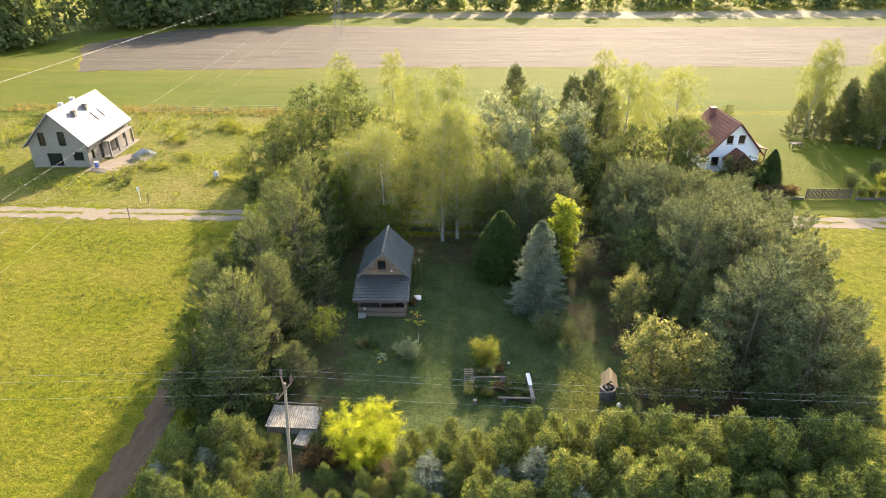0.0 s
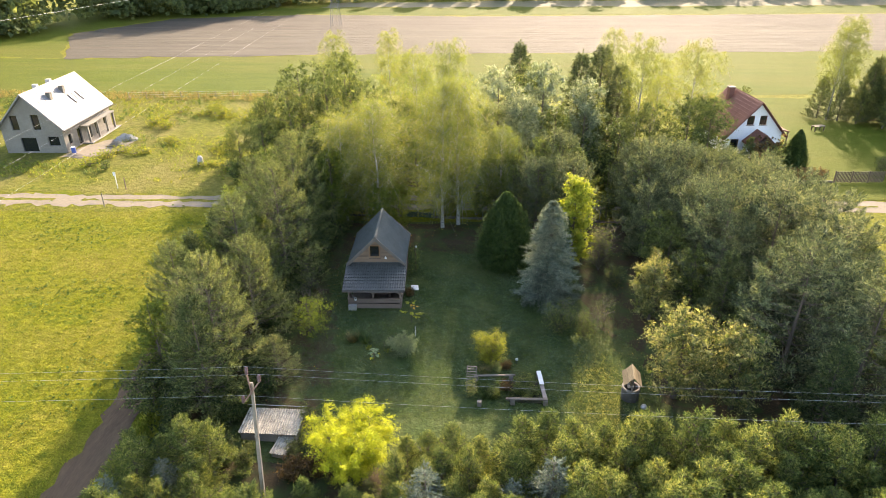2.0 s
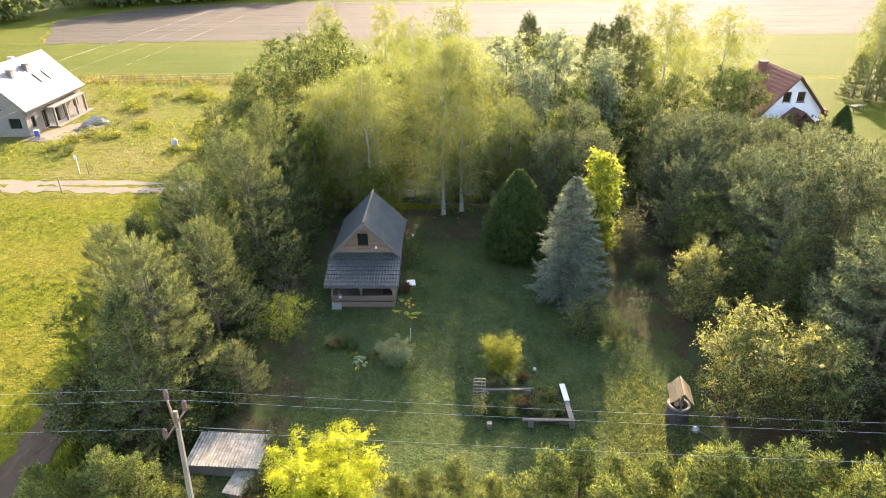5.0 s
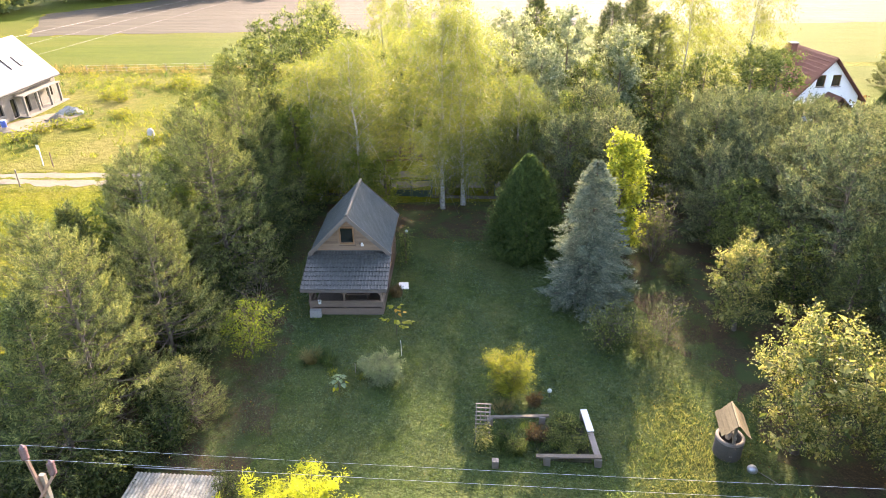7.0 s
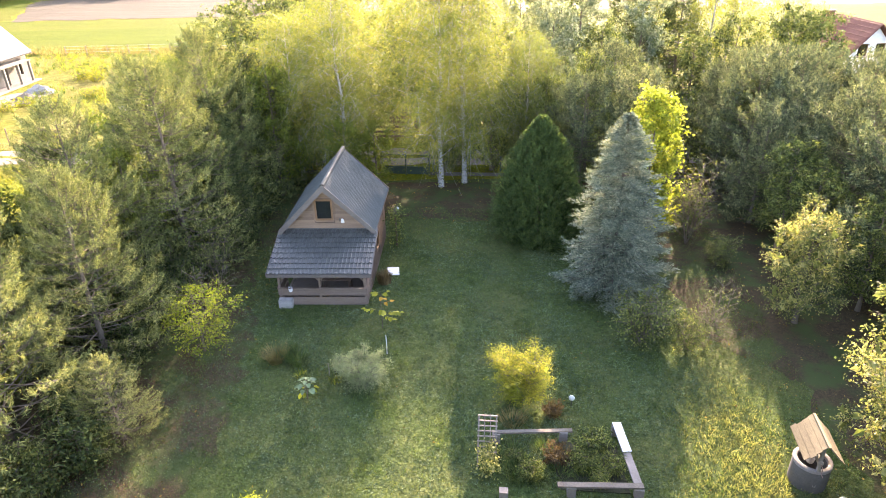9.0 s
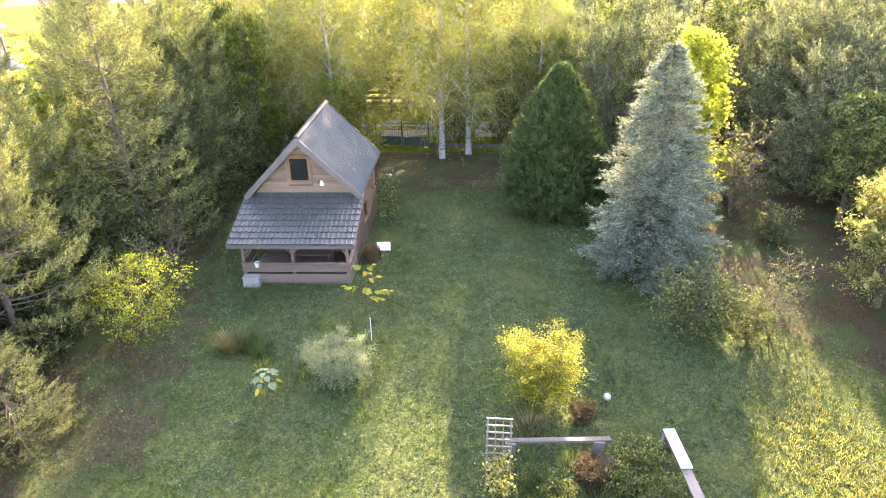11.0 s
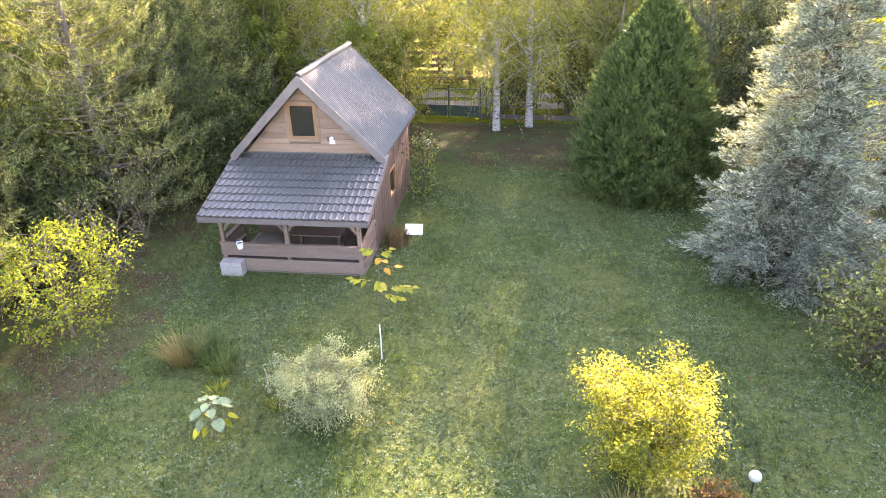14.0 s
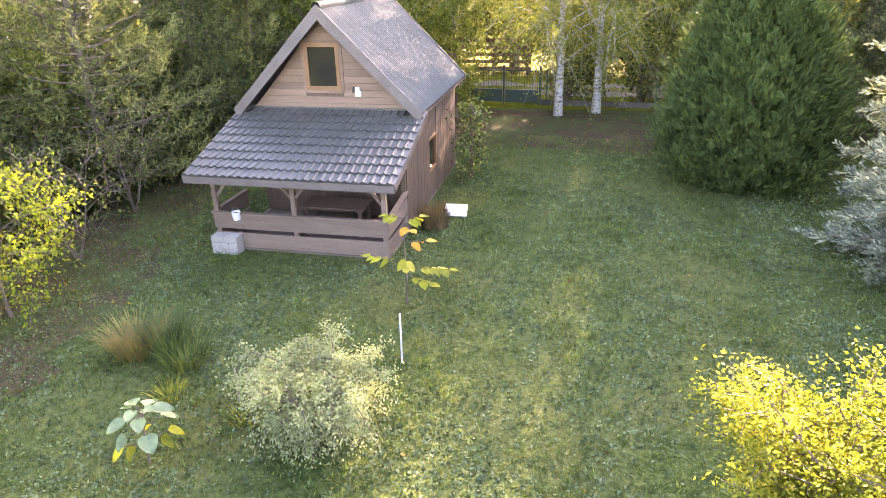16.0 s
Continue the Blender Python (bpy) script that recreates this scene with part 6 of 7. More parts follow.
for z, w in ((12.6, 1.6), (14.2, 1.2)):
    part("arm", Geo().beam((-w, 0, z), (w, 0, z), 0.05, 0.06), M_PYLON, py)

# ---- back gate and fence ----
gt = thing("garden_gate", "dark green metal double gate at the back of the plot", "gate", pose(-5.2, 66.0, 0, 0, 0, -2))
for x in (-1.7, 0.0, 1.7):
    part("gate_post", Geo().box(x - 0.045, -0.045, 0, x + 0.045, 0.045, 1.75), M_GREENMETAL, gt)
for s in (-1, 1):
    c = s * 0.85
    leafp = part("gate_leaf", Geo().box(c - 0.78, -0.02, 1.5, c + 0.78, 0.02, 1.55), M_GREENMETAL, gt)
    part("middle_rail", Geo().box(c - 0.78, -0.02, 0.62, c + 0.78, 0.02, 0.66), M_GREENMETAL, leafp)
    part("lower_panel", Geo().box(c - 0.77, -0.012, 0.08, c + 0.77, 0.012, 0.615), M_GREENMETAL, leafp, "solid green lower panel")
    mesh = Geo()
    for k in range(13):
        mesh.beam((c - 0.74 + k * 0.123, 0, 0.66), (c - 0.74 + k * 0.123, 0, 1.5), 0.012, 0.012, (0, 1, 0))
    part("bars", mesh, M_GREENMETAL, leafp)
fence = thing("wire_fence", "dark wire mesh fence on slim posts along the back", "fence", pose(0, 66.0, 0))
for x in list(np.arange(-17, -7.2, 2.4)) + list(np.arange(-3.2, 30, 2.4)):
    part("post", Geo().box(x - 0.03, -0.03, 0, x + 0.03, 0.03, 1.5), M_GREENMETAL, fence)
for x0, x1 in ((-17, -6.95), (-3.45, 30)):
    part("base_board", Geo().box(x0, -0.03, 0, x1, 0.03, 0.25), M_WELLCONC, fence)
    g = Geo()
    for z in (0.4, 0.7, 1.0, 1.25, 1.48):
        g.beam((x0, 0, z), (x1, 0, z), 0.008, 0.008)
    for x in np.arange(x0, x1, 0.4):
        g.beam((x, 0, 0.25), (x, 0, 1.48), 0.006, 0.006, (0, 1, 0))
    part("wire_mesh", g, M_DARKMETAL, fence)
bf = thing("board_fence", "dark fence of horizontal boards across the road", "fence", pose(-7.4, 74.2, 0, 0, 0, 3))
for x in (-2.0, 0.0, 2.0):
    part("post", Geo().box(x - 0.06, -0.05, 0, x + 0.06, 0.05, 2.0), M_DARKWOOD, bf)
for i in range(5):
    part("board", Geo().box(-2.2, -0.085, 0.25 + i * 0.4, 2.2, -0.055, 0.45 + i * 0.4), M_DARKWOOD, bf)

# ---- the unfinished house ----
import collections


UH = pose(-60.0, 90.2, 0, 0, 0, 4.5)
uh = thing("unfinished_house", "unfinished grey block house with a pale sheet roof and empty windows", "house", UH)
W, D, EV, RG = 4.1, 6.6, 3.9, 8.1


def holed_wall(x0, x1, top, holes, thick, breaks=()):
    """One wall in x and z up to top(x), with openings right through it."""
    xs = sorted({x0, x1, *breaks, *[h[0] for h in holes], *[h[2] for h in holes]})
    zs = sorted({0.0, *[h[1] for h in holes], *[h[3] for h in holes]}) + [99.0]
    verts, faces, edges = {}, [], collections.Counter()
    def vert(x, z):
        return verts.setdefault((round(x, 4), round(min(z, top(x)), 4)), len(verts))
    for a, b in zip(xs, xs[1:]):
        for c, d in zip(zs, zs[1:]):
            if any(h[0] <= a and b <= h[2] and h[1] <= c and d <= h[3] for h in holes):
                continue
            ring = list(dict.fromkeys((vert(a, c), vert(b, c), vert(b, d), vert(a, d))))
            if len(ring) > 2:
                faces.append(ring)
                edges.update(frozenset(e) for e in zip(ring, ring[1:] + ring[:1]))
    n = len(verts)
    quads = []
    for ring in faces:
        q = ring if len(ring) == 4 else ring + ring[-1:]
        w = [v + n for v in ring[::-1]]
        quads += [q, w if len(w) == 4 else w + w[-1:]]
        quads += [(e[1], e[0], e[0] + n, e[1] + n) for e in zip(ring, ring[1:] + ring[:1]) if edges[frozenset(e)] == 1]
    return Geo().add([(x, y, z) for y in (0, thick) for x, z in verts], quads)


def wall_with_holes(x0, x1, z1, holes, thick):
    return holed_wall(x0, x1, lambda x: z1, holes, thick)


def gable_wall(half_w, eave, ridge, holes, thick):
    return holed_wall(-half_w, half_w, lambda x: eave + (ridge - eave) * (1 - abs(x) / half_w), holes, thick, (0.0,))


fh = [(-1.8, 0.2, 0.3, 2.15), (1.9, 1.0, 3.4, 2.3), (-2.5, 3.2, -1.5, 5.2), (0.35, 3.2, 1.4, 5.3)]
w1 = part("gable_wall", gable_wall(W, EV, RG - 0.3, fh, 0.3), M_RENDER, uh, "bare grey block gable wall")
w1.matrix_basis = pose(0, -D, 0)
w2 = part("gable_wall", gable_wall(W, EV, RG - 0.3, [], 0.3), M_RENDER, uh)
w2.matrix_basis = pose(0, D - 0.3, 0)
sh = [(-5.6, 0.9, -4.8, 2.2), (-3.2, 0.1, -2.2, 2.3), (-0.6, 0.1, 0.4, 2.3), (1.6, 0.1, 2.6, 2.3), (4.2, 0.9, 5.4, 2.3)]
w3 = part("side_wall", wall_with_holes(-D + 0.3, D - 0.3, EV, sh, 0.3), M_RENDER, uh)
w3.matrix_basis = pose(W, 0, 0, 0, 0, 90)
w4 = part("side_wall", wall_with_holes(-D + 0.3, D - 0.3, EV, [], 0.3), M_RENDER, uh)
w4.matrix_basis = pose(-W + 0.3, 0, 0, 0, 0, 90)
part("upper_floor", Geo().box(-W + 0.3, -D + 0.3, 2.7, W - 0.3, D - 0.3, 2.9), M_DARKCONC, uh)
for x0, z0, x1, z1 in fh:
    wn_ = part("window", Geo().box(x0 + 0.05, -D + 0.2, z0 + 0.05, x1 - 0.05, -D + 0.215, z1 - 0.05), M_GLASS, uh, "dark empty window")
    part("frame", Geo().box(x0, -D + 0.17, z0, x0 + 0.05, -D + 0.24, z1).box(x1 - 0.05, -D + 0.17, z0, x1, -D + 0.24, z1).box(x0 + 0.05, -D + 0.17, z0, x1 - 0.05, -D + 0.24, z0 + 0.05).box(x0 + 0.05, -D + 0.17, z1 - 0.05, x1 - 0.05, -D + 0.24, z1), M_DARKMETAL, wn_)
for x0, z0, x1, z1 in sh:
    part("window", Geo().box(W - 0.2, x0, z0, W - 0.18, x1, z1), M_GLASS, uh, "dark window of the long side")
for s in (-1, 1):
    ov, sl = 0.55, math.hypot(W + 0.55, (RG - EV) * (W + 0.55) / W)
    ez = RG - (RG - EV) * (W + ov) / W
    g = Geo().add([(0, -D - 0.5, RG), (s * (W + ov), -D - 0.5, ez), (s * (W + ov), D + 0.5, ez), (0, D + 0.5, RG), (0, -D - 0.5, RG - 0.22), (s * (W + ov), -D - 0.5, ez - 0.22), (s * (W + ov), D + 0.5, ez - 0.22), (0, D + 0.5, RG - 0.22)], [(0, 1, 2, 3), (7, 6, 5, 4), (0, 4, 5, 1), (1, 5, 6, 2), (2, 6, 7, 3)])
    rf = part("roof", g, M_PALEROOF, uh, "pale grey sheet roof")
    for k in range(10):
        y = -D - 0.4 + k * 1.48
        part("seam", Geo().beam((s * 0.05, y, RG + 0.0), (s * (W + ov), y, ez + 0.0), 0.03, 0.03), M_PALEROOF, rf)
    part("gutter_board", Geo().box(min(s * (W + ov), s * (W + ov + 0.1)), -D - 0.5, ez - 0.26, max(s * (W + ov), s * (W + ov + 0.1)), D + 0.5, ez - 0.14), M_DARKMETAL, uh)
for x, y in ((1.4, -2.9), (1.3, 0.6)):
    zz = RG - (RG - EV) * x / W
    ch = part("chimney", Geo().box(x - 0.3, y - 0.3, zz - 0.4, x + 0.3, y + 0.3, zz + 0.7), M_RENDER, uh)
    part("cap", Geo().box(x - 0.38, y - 0.38, zz + 0.7, x + 0.38, y + 0.38, zz + 0.78), M_DARKCONC, ch)
for x, y in ((-1.0, -1.5), (-1.0, 1.8)):
    zz = RG - (RG - EV) * abs(x) / W
    part("chimney", Geo().box(x - 0.3, y - 0.3, zz - 0.4, x + 0.3, y + 0.3, zz + 1.1), M_CONCRETE, uh, "pale chimney stack")
for y in (1.0, 3.0):
    x = 2.4
    a = math.atan2(RG - EV, W)
    sk = part("skylight", Geo().box(-0.7, -0.4, 0.0, 0.7, 0.4, 0.09), M_PALEROOF, uh, "skylight with a raised frame")
    sk.matrix_basis = Matrix.Translation((x, y, RG - (RG - EV) * x / W)) @ Matrix.Rotation(a, 4, "Y")
    part("frame", Geo().box(0.7, -0.45, 0.0, 0.78, 0.45, 0.14).box(-0.78, -0.45, 0.0, -0.7, 0.45, 0.14).box(-0.7, -0.48, 0.0, 0.7, -0.4, 0.14).box(-0.7, 0.4, 0.0, 0.7, 0.48, 0.14), M_DARKMETAL, sk)
part("terrace_roof", Geo().box(W + 0.02, -2.5, 2.45, W + 1.25, 5.5, 2.6), M_RENDER, uh, "pale concrete terrace canopy")
for y in (-2.3, 0.4, 3.0, 5.2):
    part("column", Geo().box(W + 0.95, y - 0.13, 0, W + 1.2, y + 0.13, 2.45), M_RENDER, uh)
part("terrace", Geo().box(W + 0.02, -2.6, 0, W + 1.5, 6.2, 0.18), M_RENDER, uh)


def heap(seed, w, h):
    r = np.random.default_rng(seed)
    a = np.linspace(0, 2 * np.pi, 23)[:-1]
    g = Geo()
    rings = []
    for f in np.linspace(0, 1, 8):
        rad = w * (1 - f) ** 0.8 * (1 + 0.25 * np.sin(a * 2 + seed) + r.normal(0, 0.1, 22))
        rings.append(np.column_stack((rad * np.cos(a), rad * 0.7 * np.sin(a), np.full(22, h * f) + r.normal(0, 0.05 * h, 22) * (f > 0))))
    v = np.stack([np.vstack((q, q[:1])) for q in rings])
    return g.grid(v[..., 0], v[..., 1], v[..., 2])


solid("stone_mound", heap(1, 1.6, 1.0), M_RUBBLE, "heap of pale rubble and sacks beside the unfinished house", "heap", pose(-50.4, 90.0, 0))
solid("sand_mound", heap(2, 1.5, 0.7), M_SAND, "low heap of yellow sand", "heap", pose(-50.0, 87.2, 0))
solid("sand_mound", heap(3, 1.8, 0.3), M_SAND, "flat heap of pale sand", "heap", pose(-53.4, 83.0, 0))
bb = thing("blue_barrel", "blue plastic barrel beside the unfinished house", "barrel", pose(-54.4, 83.8, 0))
part("drum", Geo().lathe([(0.0, 0.0), (0.27, 0.0), (0.29, 0.1), (0.29, 0.8), (0.27, 0.9), (0.0, 0.9)], 18), M_BLUEPLASTIC, bb, smooth=True)
part("lid", Geo().lathe([(0.28, 0.9), (0.28, 0.95), (0.0, 0.96)], 18), M_PAINTWHITE, bb)
# marker posts and a pale barrel by the road
for x, y, h, mat_, lab in ((-41.6, 71.9, 1.9, M_PAINTWHITE, "white marker post by the sandy road"), (-40.4, 71.6, 1.5, M_RUST, "yellow-brown wooden stake by the sandy road"), (-40.2, 66.6, 1.6, M_OLDWOOD, "thin wooden stake on the road verge")):
    solid("marker_post", Geo().tube([(0, 0, 0), (0.03, 0, h)], 0.05, 7), mat_, lab, "post", pose(x, y, 0))
solid("sign_plate", Geo().box(-0.16, -0.02, 1.62, 0.16, 0.0, 2.1), M_PAINTWHITE, "small white plate on the marker post", "sign", pose(-41.58, 71.84, 0))
solid("pale_barrel", Geo().lathe([(0.0, 0.0), (0.3, 0.0), (0.36, 0.3), (0.34, 0.9), (0.2, 1.15), (0.0, 1.2)], 16), M_CONCRETE, "pale upright sack-like barrel in the weeds", "barrel", pose(-35.2, 80.6, 0), smooth=True)
wf = thing("plot_fence", "thin wire fence on wooden posts behind the weedy plot", "fence", pose(0, 0, 0))
for i in range(14):
    x = -62 + i * 3.0
    y = 112.5 + (x + 62) * 0.12
    part("post", Geo().box(x - 0.05, y - 0.05, 0, x + 0.05, y + 0.05, 1.3), M_OLDWOOD, wf)
for z in (0.4, 0.8, 1.2):
    part("wire", Geo().tube([(-62, 112.5, z), (-23, 117.2, z)], 0.01, 4), M_STEEL, wf)

# ---- the white house with the red roof ----
RH = pose(35.3, 92.9, 0, 0, 0, 8)
rh = thing("white_house", "white rendered house with a steep red-brown tile roof", "house", RH)
W2, D2, E2, R2 = 3.6, 4.2, 3.1, 7.1
fh2 = [(-1.3, 4.0, -0.35, 5.2), (0.35, 4.0, 1.3, 5.2), (-3.0, 0.9, -1.9, 2.2)]
w1 = part("gable_wall", gable_wall(W2, E2, R2 - 0.25, fh2, 0.3), M_WHITE, rh, "white gable wall")
w1.matrix_basis = pose(0, -D2, 0)
w2 = part("gable_wall", gable_wall(W2, E2, R2 - 0.25, [], 0.3), M_WHITE, rh)
w2.matrix_basis = pose(0, D2 - 0.3, 0)
for x in (-W2, W2 - 0.3):
    part("side_wall", Geo().box(x, -D2 + 0.3, 0, x + 0.3, D2 - 0.3, E2), M_WHITE, rh)
for x0, z0, x1, z1 in fh2:
    pn = part("window", Geo().box(x0 + 0.06, -D2 + 0.12, z0 + 0.06, x1 - 0.06, -D2 + 0.135, z1 - 0.06), M_GLASS, rh, "dark window pane")
    part("frame", Geo().box(x0, -D2 + 0.08, z0, x0 + 0.07, -D2 + 0.16, z1).box(x1 - 0.07, -D2 + 0.08, z0, x1, -D2 + 0.16, z1).box(x0 + 0.07, -D2 + 0.08, z0, x1 - 0.07, -D2 + 0.16, z0 + 0.07).box(x0 + 0.07, -D2 + 0.08, z1 - 0.07, x1 - 0.07, -D2 + 0.16, z1), M_FRAMEWOOD, pn)
    part("sill", Geo().box(x0 - 0.06, -D2 - 0.1, z0 - 0.06, x1 + 0.06, -D2 - 0.002, z0 - 0.01), M_DARKWOOD, pn)
for s in (-1, 1):
    ov = 0.6 if s < 0 else 0.5
    ez = R2 - (R2 - E2) * (W2 + ov) / W2
    g = Geo().add([(0, -D2 - 0.6, R2), (s * (W2 + ov), -D2 - 0.6, ez), (s * (W2 + ov), D2 + 0.6, ez), (0, D2 + 0.6, R2), (0, -D2 - 0.6, R2 - 0.2), (s * (W2 + ov), -D2 - 0.6, ez - 0.2), (s * (W2 + ov), D2 + 0.6, ez - 0.2), (0, D2 + 0.6, R2 - 0.2)], [(0, 1, 2, 3), (7, 6, 5, 4), (0, 4, 5, 1), (1, 5, 6, 2), (2, 6, 7, 3)])
    rf = part("roof", g, M_REDROOF, rh, "red-brown tile roof")
    for k in range(13):
        f = (k + 0.5) / 13
        part("tile_course", Geo().beam((s * (W2 + ov) * f, -D2 - 0.6, R2 + (ez - R2) * f + 0.02), (s * (W2 + ov) * f, D2 + 0.6, R2 + (ez - R2) * f + 0.012), 0.07, 0.03), M_REDROOF, rf)
    part("barge_board", Geo().beam((0, -D2 - 0.62, R2 - 0.08), (s * (W2 + ov), -D2 - 0.62, ez - 0.08), 0.05, 0.3, (0, 1, 0)), M_REDROOF, rh)
part("lean_to_roof", Geo().add([(W2 + 0.3, -1.0, 2.75), (W2 + 3.0, -1.0, 2.0), (W2 + 3.0, 4.0, 2.0), (W2 + 0.3, 4.0, 2.75), (W2 + 0.3, -1.0, 2.6), (W2 + 3.0, -1.0, 1.85), (W2 + 3.0, 4.0, 1.85), (W2 + 0.3, 4.0, 2.6)], [(0, 1, 2, 3), (7, 6, 5, 4), (0, 4, 5, 1), (1, 5, 6, 2), (2, 6, 7, 3), (3, 7, 4, 0)]), M_REDROOF, rh)
for y in (-0.9, 3.9):
    part("lean_to_post", Geo().box(W2 + 2.8, y - 0.06, 0, W2 + 2.92, y + 0.06, 1.88), M_DARKWOOD, rh)
part("porch_wall", Geo().box(-0.9, -D2 - 2.2, 0, 1.3, -D2 - 0.01, 2.2), M_WHITE, rh)
pr = Geo()
for s in (-1, 1):
    pr.add([(0.2, -D2 - 2.7, 3.5), (0.2 + s * 1.7, -D2 - 2.7, 2.0), (0.2 + s * 1.7, -D2 - 0.02, 2.0), (0.2, -D2 - 0.02, 3.5), (0.2, -D2 - 2.7, 3.35), (0.2 + s * 1.7, -D2 - 2.7, 1.85), (0.2 + s * 1.7, -D2 - 0.02, 1.85), (0.2, -D2 - 0.02, 3.35)], [(0, 1, 2, 3), (7, 6, 5, 4), (0, 4, 5, 1), (1, 5, 6, 2)])
part("porch_roof", pr, M_REDROOF, rh, "small gabled porch roof")
part("porch_gable", Geo().prism([(-1.3, 2.0), (1.7, 2.0), (0.2, 3.4)], -D2 - 2.4, -D2 - 2.35, 1), M_DARKWOOD, rh)
ch = part("chimney", Geo().box(-1.3, 1.9, 5.0, -0.6, 2.6, 7.35), M_REDROOF, rh, "red brick chimney")
part("cap", Geo().box(-1.38, 1.82, 7.35, -0.52, 2.68, 7.47), M_DARKCONC, ch)
# slatted driveway gate across the neighbour's entrance
sg = thing("slatted_gate", "dark slatted wooden driveway gate", "gate", pose(42.2, 79.0, 0, 0, 0, 4))
for k in range(3):
    x = k * 1.95
    for z in (0.35, 1.05):
        part("rail", Geo().box(x + 0.06, 0.02, z, x + 1.85, 0.06, z + 0.09), M_DARKWOOD, sg)
    for i in range(11):
        part("slat", Geo().box(x + 0.06 + i * 0.165, -0.012, 0.08, x + 0.16 + i * 0.165, 0.018, 1.42), M_DARKWOOD, sg)
    part("gate_post", Geo().box(x - 0.05, -0.04, 0, x + 0.05, 0.06, 1.5), M_DARKWOOD, sg)
nf = thing("road_fence", "low fence with concrete footing along the road", "fence", pose(0, 0, 0))
for x0, x1 in ((31.0, 42.0), (48.4, 75.0)):
    # dark concrete, so that the footing's shade lies in its colour
    part("footing", Geo().beam((x0, road_y(x0) + 7.0, 0.15), (x1, road_y(x1) + 7.0, 0.15), 0.2, 0.3), M_WELLCONC, nf)
    for x in np.arange(x0, x1, 2.2):
        part("post", Geo().box(x - 0.05, road_y(x) + 6.95, 0.3, x + 0.05, road_y(x) + 7.05, 1.25), M_DARKWOOD, nf)
    for z in (0.55, 0.85, 1.15):
        part("wire", Geo().tube([(x0, road_y(x0) + 7.0, z), (x1, road_y(x1) + 7.0, z)], 0.012, 4), M_DARKMETAL, nf)
for x in np.arange(37.4, 41.8, 1.1):
    golden_under.put(x, road_y(x) + 7.9, 1.5, wide=1.0, label="low autumn-coloured shrub behind the road fence", group="shrubs behind the road fence")
for x in np.arange(49.4, 57, 1.3):
    golden.put(x, road_y(x) + 8.0, 0.55, wide=1.1, label="low yellowish shrub behind the road fence", group="shrubs behind the road fence")
fine_shrub.put(49.6, 83.4, 0.8, label="pale yellowish garden bush at the gate")
golden.put(53.6, 83.0, 0.95, wide=1.3, label="yellowish garden bush at the gate")
golden_under.put(36.2, 84.6, 3.4, wide=1.0, label="reddish shrub before the white house")
fine_shrub.put(54.8, 88.4, 1.0, label="pale garden shrub behind the fence")
gs = thing("garden_table", "dark garden table on the neighbour's lawn", "table", pose(49.0, 100.2, 0, 0, 0, 20))
part("tabletop", Geo().box(-0.9, -0.45, 0.7, 0.9, 0.45, 0.76), M_BEDRAIL, gs)
for x in (-0.75, 0.75):
    for y in (-0.35, 0.35):
        part("leg", Geo().box(x - 0.05, y - 0.05, 0, x + 0.05, y + 0.05, 0.7), M_DARKWOOD, gs)

# ---- grass, weeds and fallen leaves ----
def scatter(name, n, area, length, width, material, label, category, seed, bunch=1, upright=1.0, keep=None):
    r = np.random.default_rng(seed)
    x0, y0, x1, y1 = area
    c = np.column_stack((r.uniform(x0, x1, n), r.uniform(y0, y1, n), np.full(n, 0.02)))
    if keep is not None:
        c = c[keep(c[:, 0], c[:, 1], r)]
    c = np.repeat(c, bunch, 0)
    m = len(c)
    c[:, :2] += r.normal(0, length * 0.35, (m, 2)) * (bunch > 1)
    way = unit(r, m) * (1, 1, 0.4) * 0.7 + np.array((0, 0, upright))
    g = Geo().kites(c, way, unit(r, m), length * r.uniform(0.5, 1.4, m), width * r.uniform(0.6, 1.3, m), 0.1)
    return solid(name, g, material, label, category, kind="stuff")


def open_lawn(x, y, r):
    return ~((np.abs(x + 6.7) < 2.2) & (y > 47.8) & (y < 56))


scatter("lawn_grass", 120000, (-12.5, 35.5, 14, 60), 0.09, 0.02, L_GRASS, "short green lawn grass", "grass", 31, 1, 0.9, open_lawn)
# long yellow grass set along the sun band, which it brightens by colour
scatter("dry_lawn_grass", 15000, (7.4, 32.0, 13.2, 47.0), 0.14, 0.02, L_SUNGRASS, "longer yellowing grass that also paints the sunlit band on the lawn", "grass", 47, 3, 0.9, lambda x, y, r: np.abs(x - 10.4 + r.normal(0, 0.8, len(x))) < 2.0 - 0.27 * np.abs(y - 36.8 + r.normal(0, 1.2, len(x))))
scatter("lawn_weeds", 36000, (-12.5, 36, 13, 58), 0.055, 0.05, L_CLOVER, "clover and broad-leaved weeds in the lawn", "weeds", 32, 3, 0.3, lambda x, y, r: open_lawn(x, y, r) & (np.sin(x * 1.3 + 2) + np.sin(y * 1.1 + x * 0.6) + r.normal(0, 0.5, len(x)) > -0.3))
scatter("meadow_grass", 30000, (-62, 22, -21.5, 66), 0.15, 0.05, L_MEADOW, "yellow-green meadow grass", "grass", 33, 2, 0.8)
scatter("meadow_grass_right", 9000, (28, 30, 62, 68), 0.16, 0.05, L_MEADOW, "yellow-green meadow grass", "grass", 34, 2, 0.8)
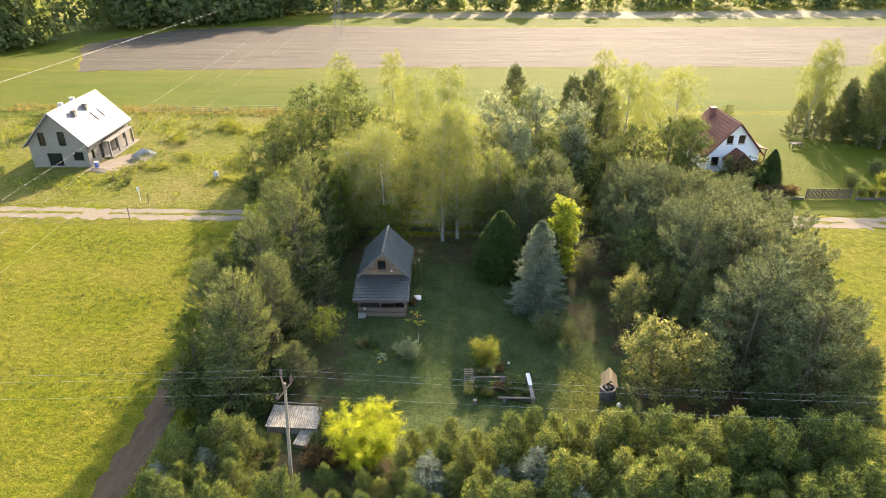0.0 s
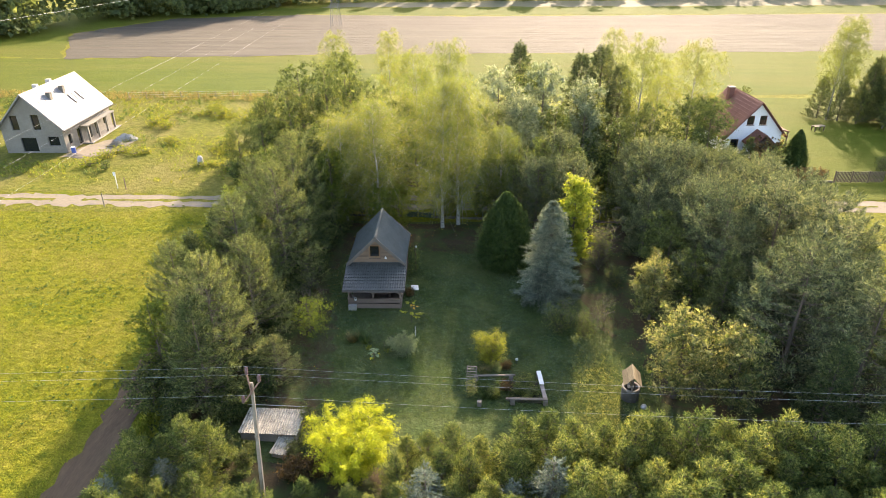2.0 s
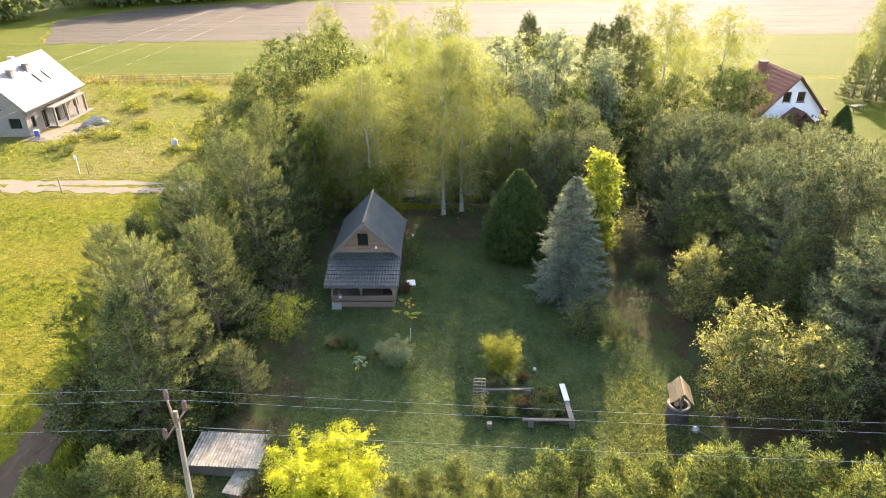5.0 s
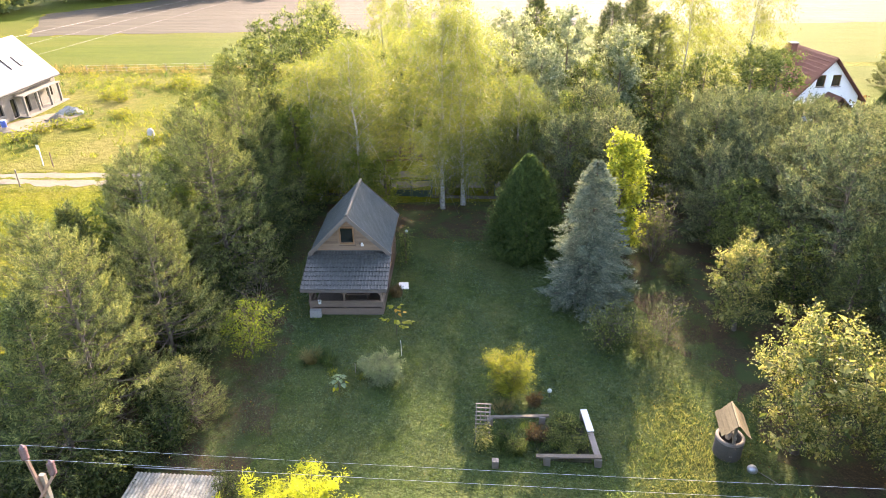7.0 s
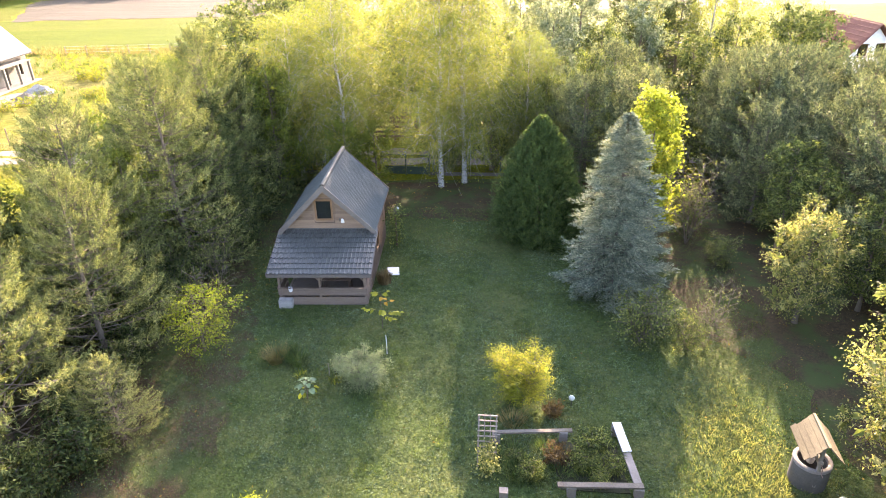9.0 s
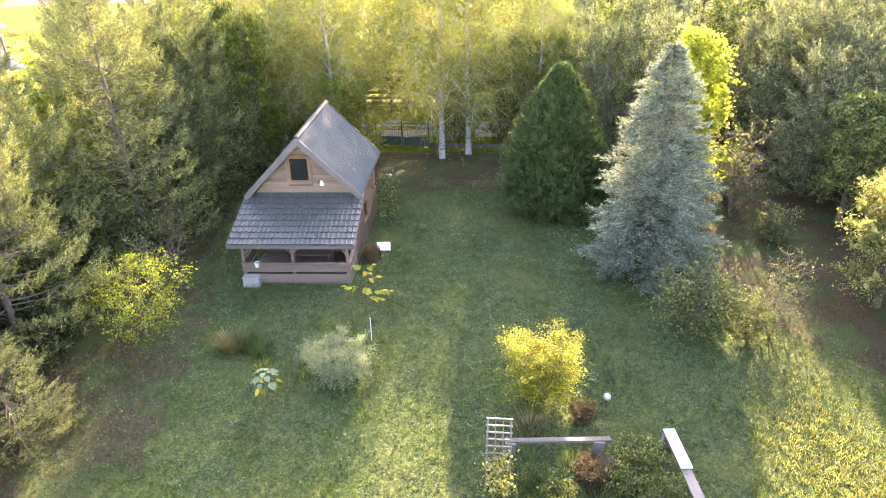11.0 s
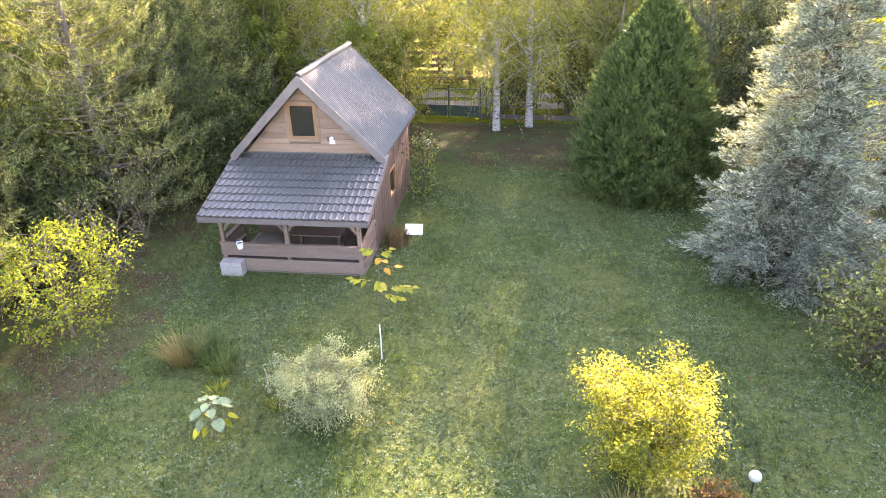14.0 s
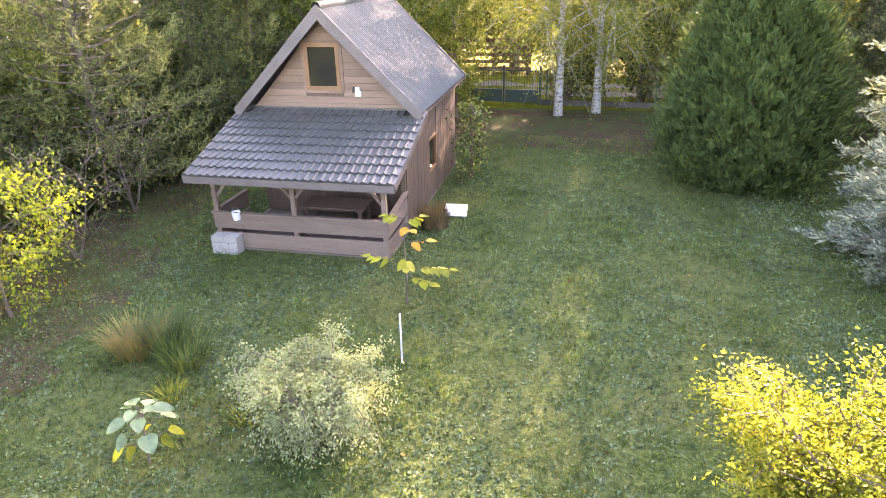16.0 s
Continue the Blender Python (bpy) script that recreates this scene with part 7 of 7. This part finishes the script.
scatter("tall_weeds", 7000, (-95, 74, -24, 113), 0.45, 0.08, L_WEED, "tall yellow-flowering weeds on the building plot", "weeds", 35, 4, 0.9, lambda x, y, r: (np.sin(x * 0.31) + np.sin(y * 0.37 + x * 0.13) + r.normal(0, 0.8, len(x)) > 0.45) & ~((np.abs(x + 59) < 8.5) & (np.abs(y - 90) < 9)) & (y > road_y(x) + 5))
scatter("verge_weeds", 900, (-90, 112.0, -22, 117), 0.6, 0.08, L_STRAW, "strip of tall dry weeds along the field's edge", "weeds", 36, 7, 1.2)
scatter("fallen_leaves", 12000, (-17, 34, 28, 64), 0.09, 0.07, L_DRY, "fallen yellow and brown leaves", "leaves", 37, 1, 0.12, lambda x, y, r: (x < -8.6 + r.normal(0, 0.9, len(x))) | (y > 57.5 + r.normal(0, 1.2, len(x))) | (x > 12.5 + r.normal(0, 1, len(x))) | (r.random(len(x)) < 0.05))
scatter("track_weeds", 2600, (-18.9, 0, -17.4, 62), 0.4, 0.08, L_WEED, "weeds along the dirt track", "weeds", 38, 5, 1.0)
scatter("dark_tussocks", 900, (-95, 76, -24, 112), 0.55, 0.07, L_GRASS, "dark green grass tussocks on the building plot", "weeds", 39, 14, 1.3, lambda x, y, r: (np.sin(x * 0.23 + 1) + np.sin(y * 0.5 + x * 0.1) > 0.2) & ~((np.abs(x + 59) < 8.5) & (np.abs(y - 90) < 9)))
scatter("meadow_weeds", 5000, (-75, 22, -22, 68), 0.16, 0.1, L_GRASS, "broad green weeds in the meadow", "weeds", 41, 5, 0.6, lambda x, y, r: np.sin(x * 0.4 + np.sin(y * 0.3) * 2) + np.sin(y * 0.55) + r.normal(0, 0.4, len(x)) > 0.5)
for name, side in (("road_edge_grass", -1), ("road_edge_grass_far", 1)):
    scatter(name, 9000, (-100, 62, 90, 80), 0.16, 0.05, L_MEADOW, "tufts of grass growing over the edge of the sandy road", "grass", 42 + side, 4, 0.8, lambda x, y, r, k=side: np.abs(y - road_y(x) - k * (1.75 + 0.35 * np.sin(x * 0.7) + 0.3 * np.sin(x * 1.9))) < 0.45 * np.abs(r.normal(0, 1, len(x))))
scatter("near_clover", 26000, (-10.5, 37.5, 9.5, 54), 0.05, 0.048, L_CLOVER, "patches of low clover in the lawn", "clover", 45, 4, 0.25, lambda x, y, r: open_lawn(x, y, r) & (np.sin(x * 1.9 + np.sin(y * 1.3)) + np.sin(y * 1.7 + x * 0.9) + r.normal(0, 0.45, len(x)) > 0.1))
scatter("long_grass", 14000, (-10.5, 37.5, 9.5, 54), 0.16, 0.016, L_GRASS, "longer tufts of lawn grass", "grass", 46, 5, 0.7, lambda x, y, r: open_lawn(x, y, r) & (np.sin(x * 2.3 + 1) + np.sin(y * 2.1 + x * 1.1) + r.normal(0, 0.5, len(x)) > 0.9))
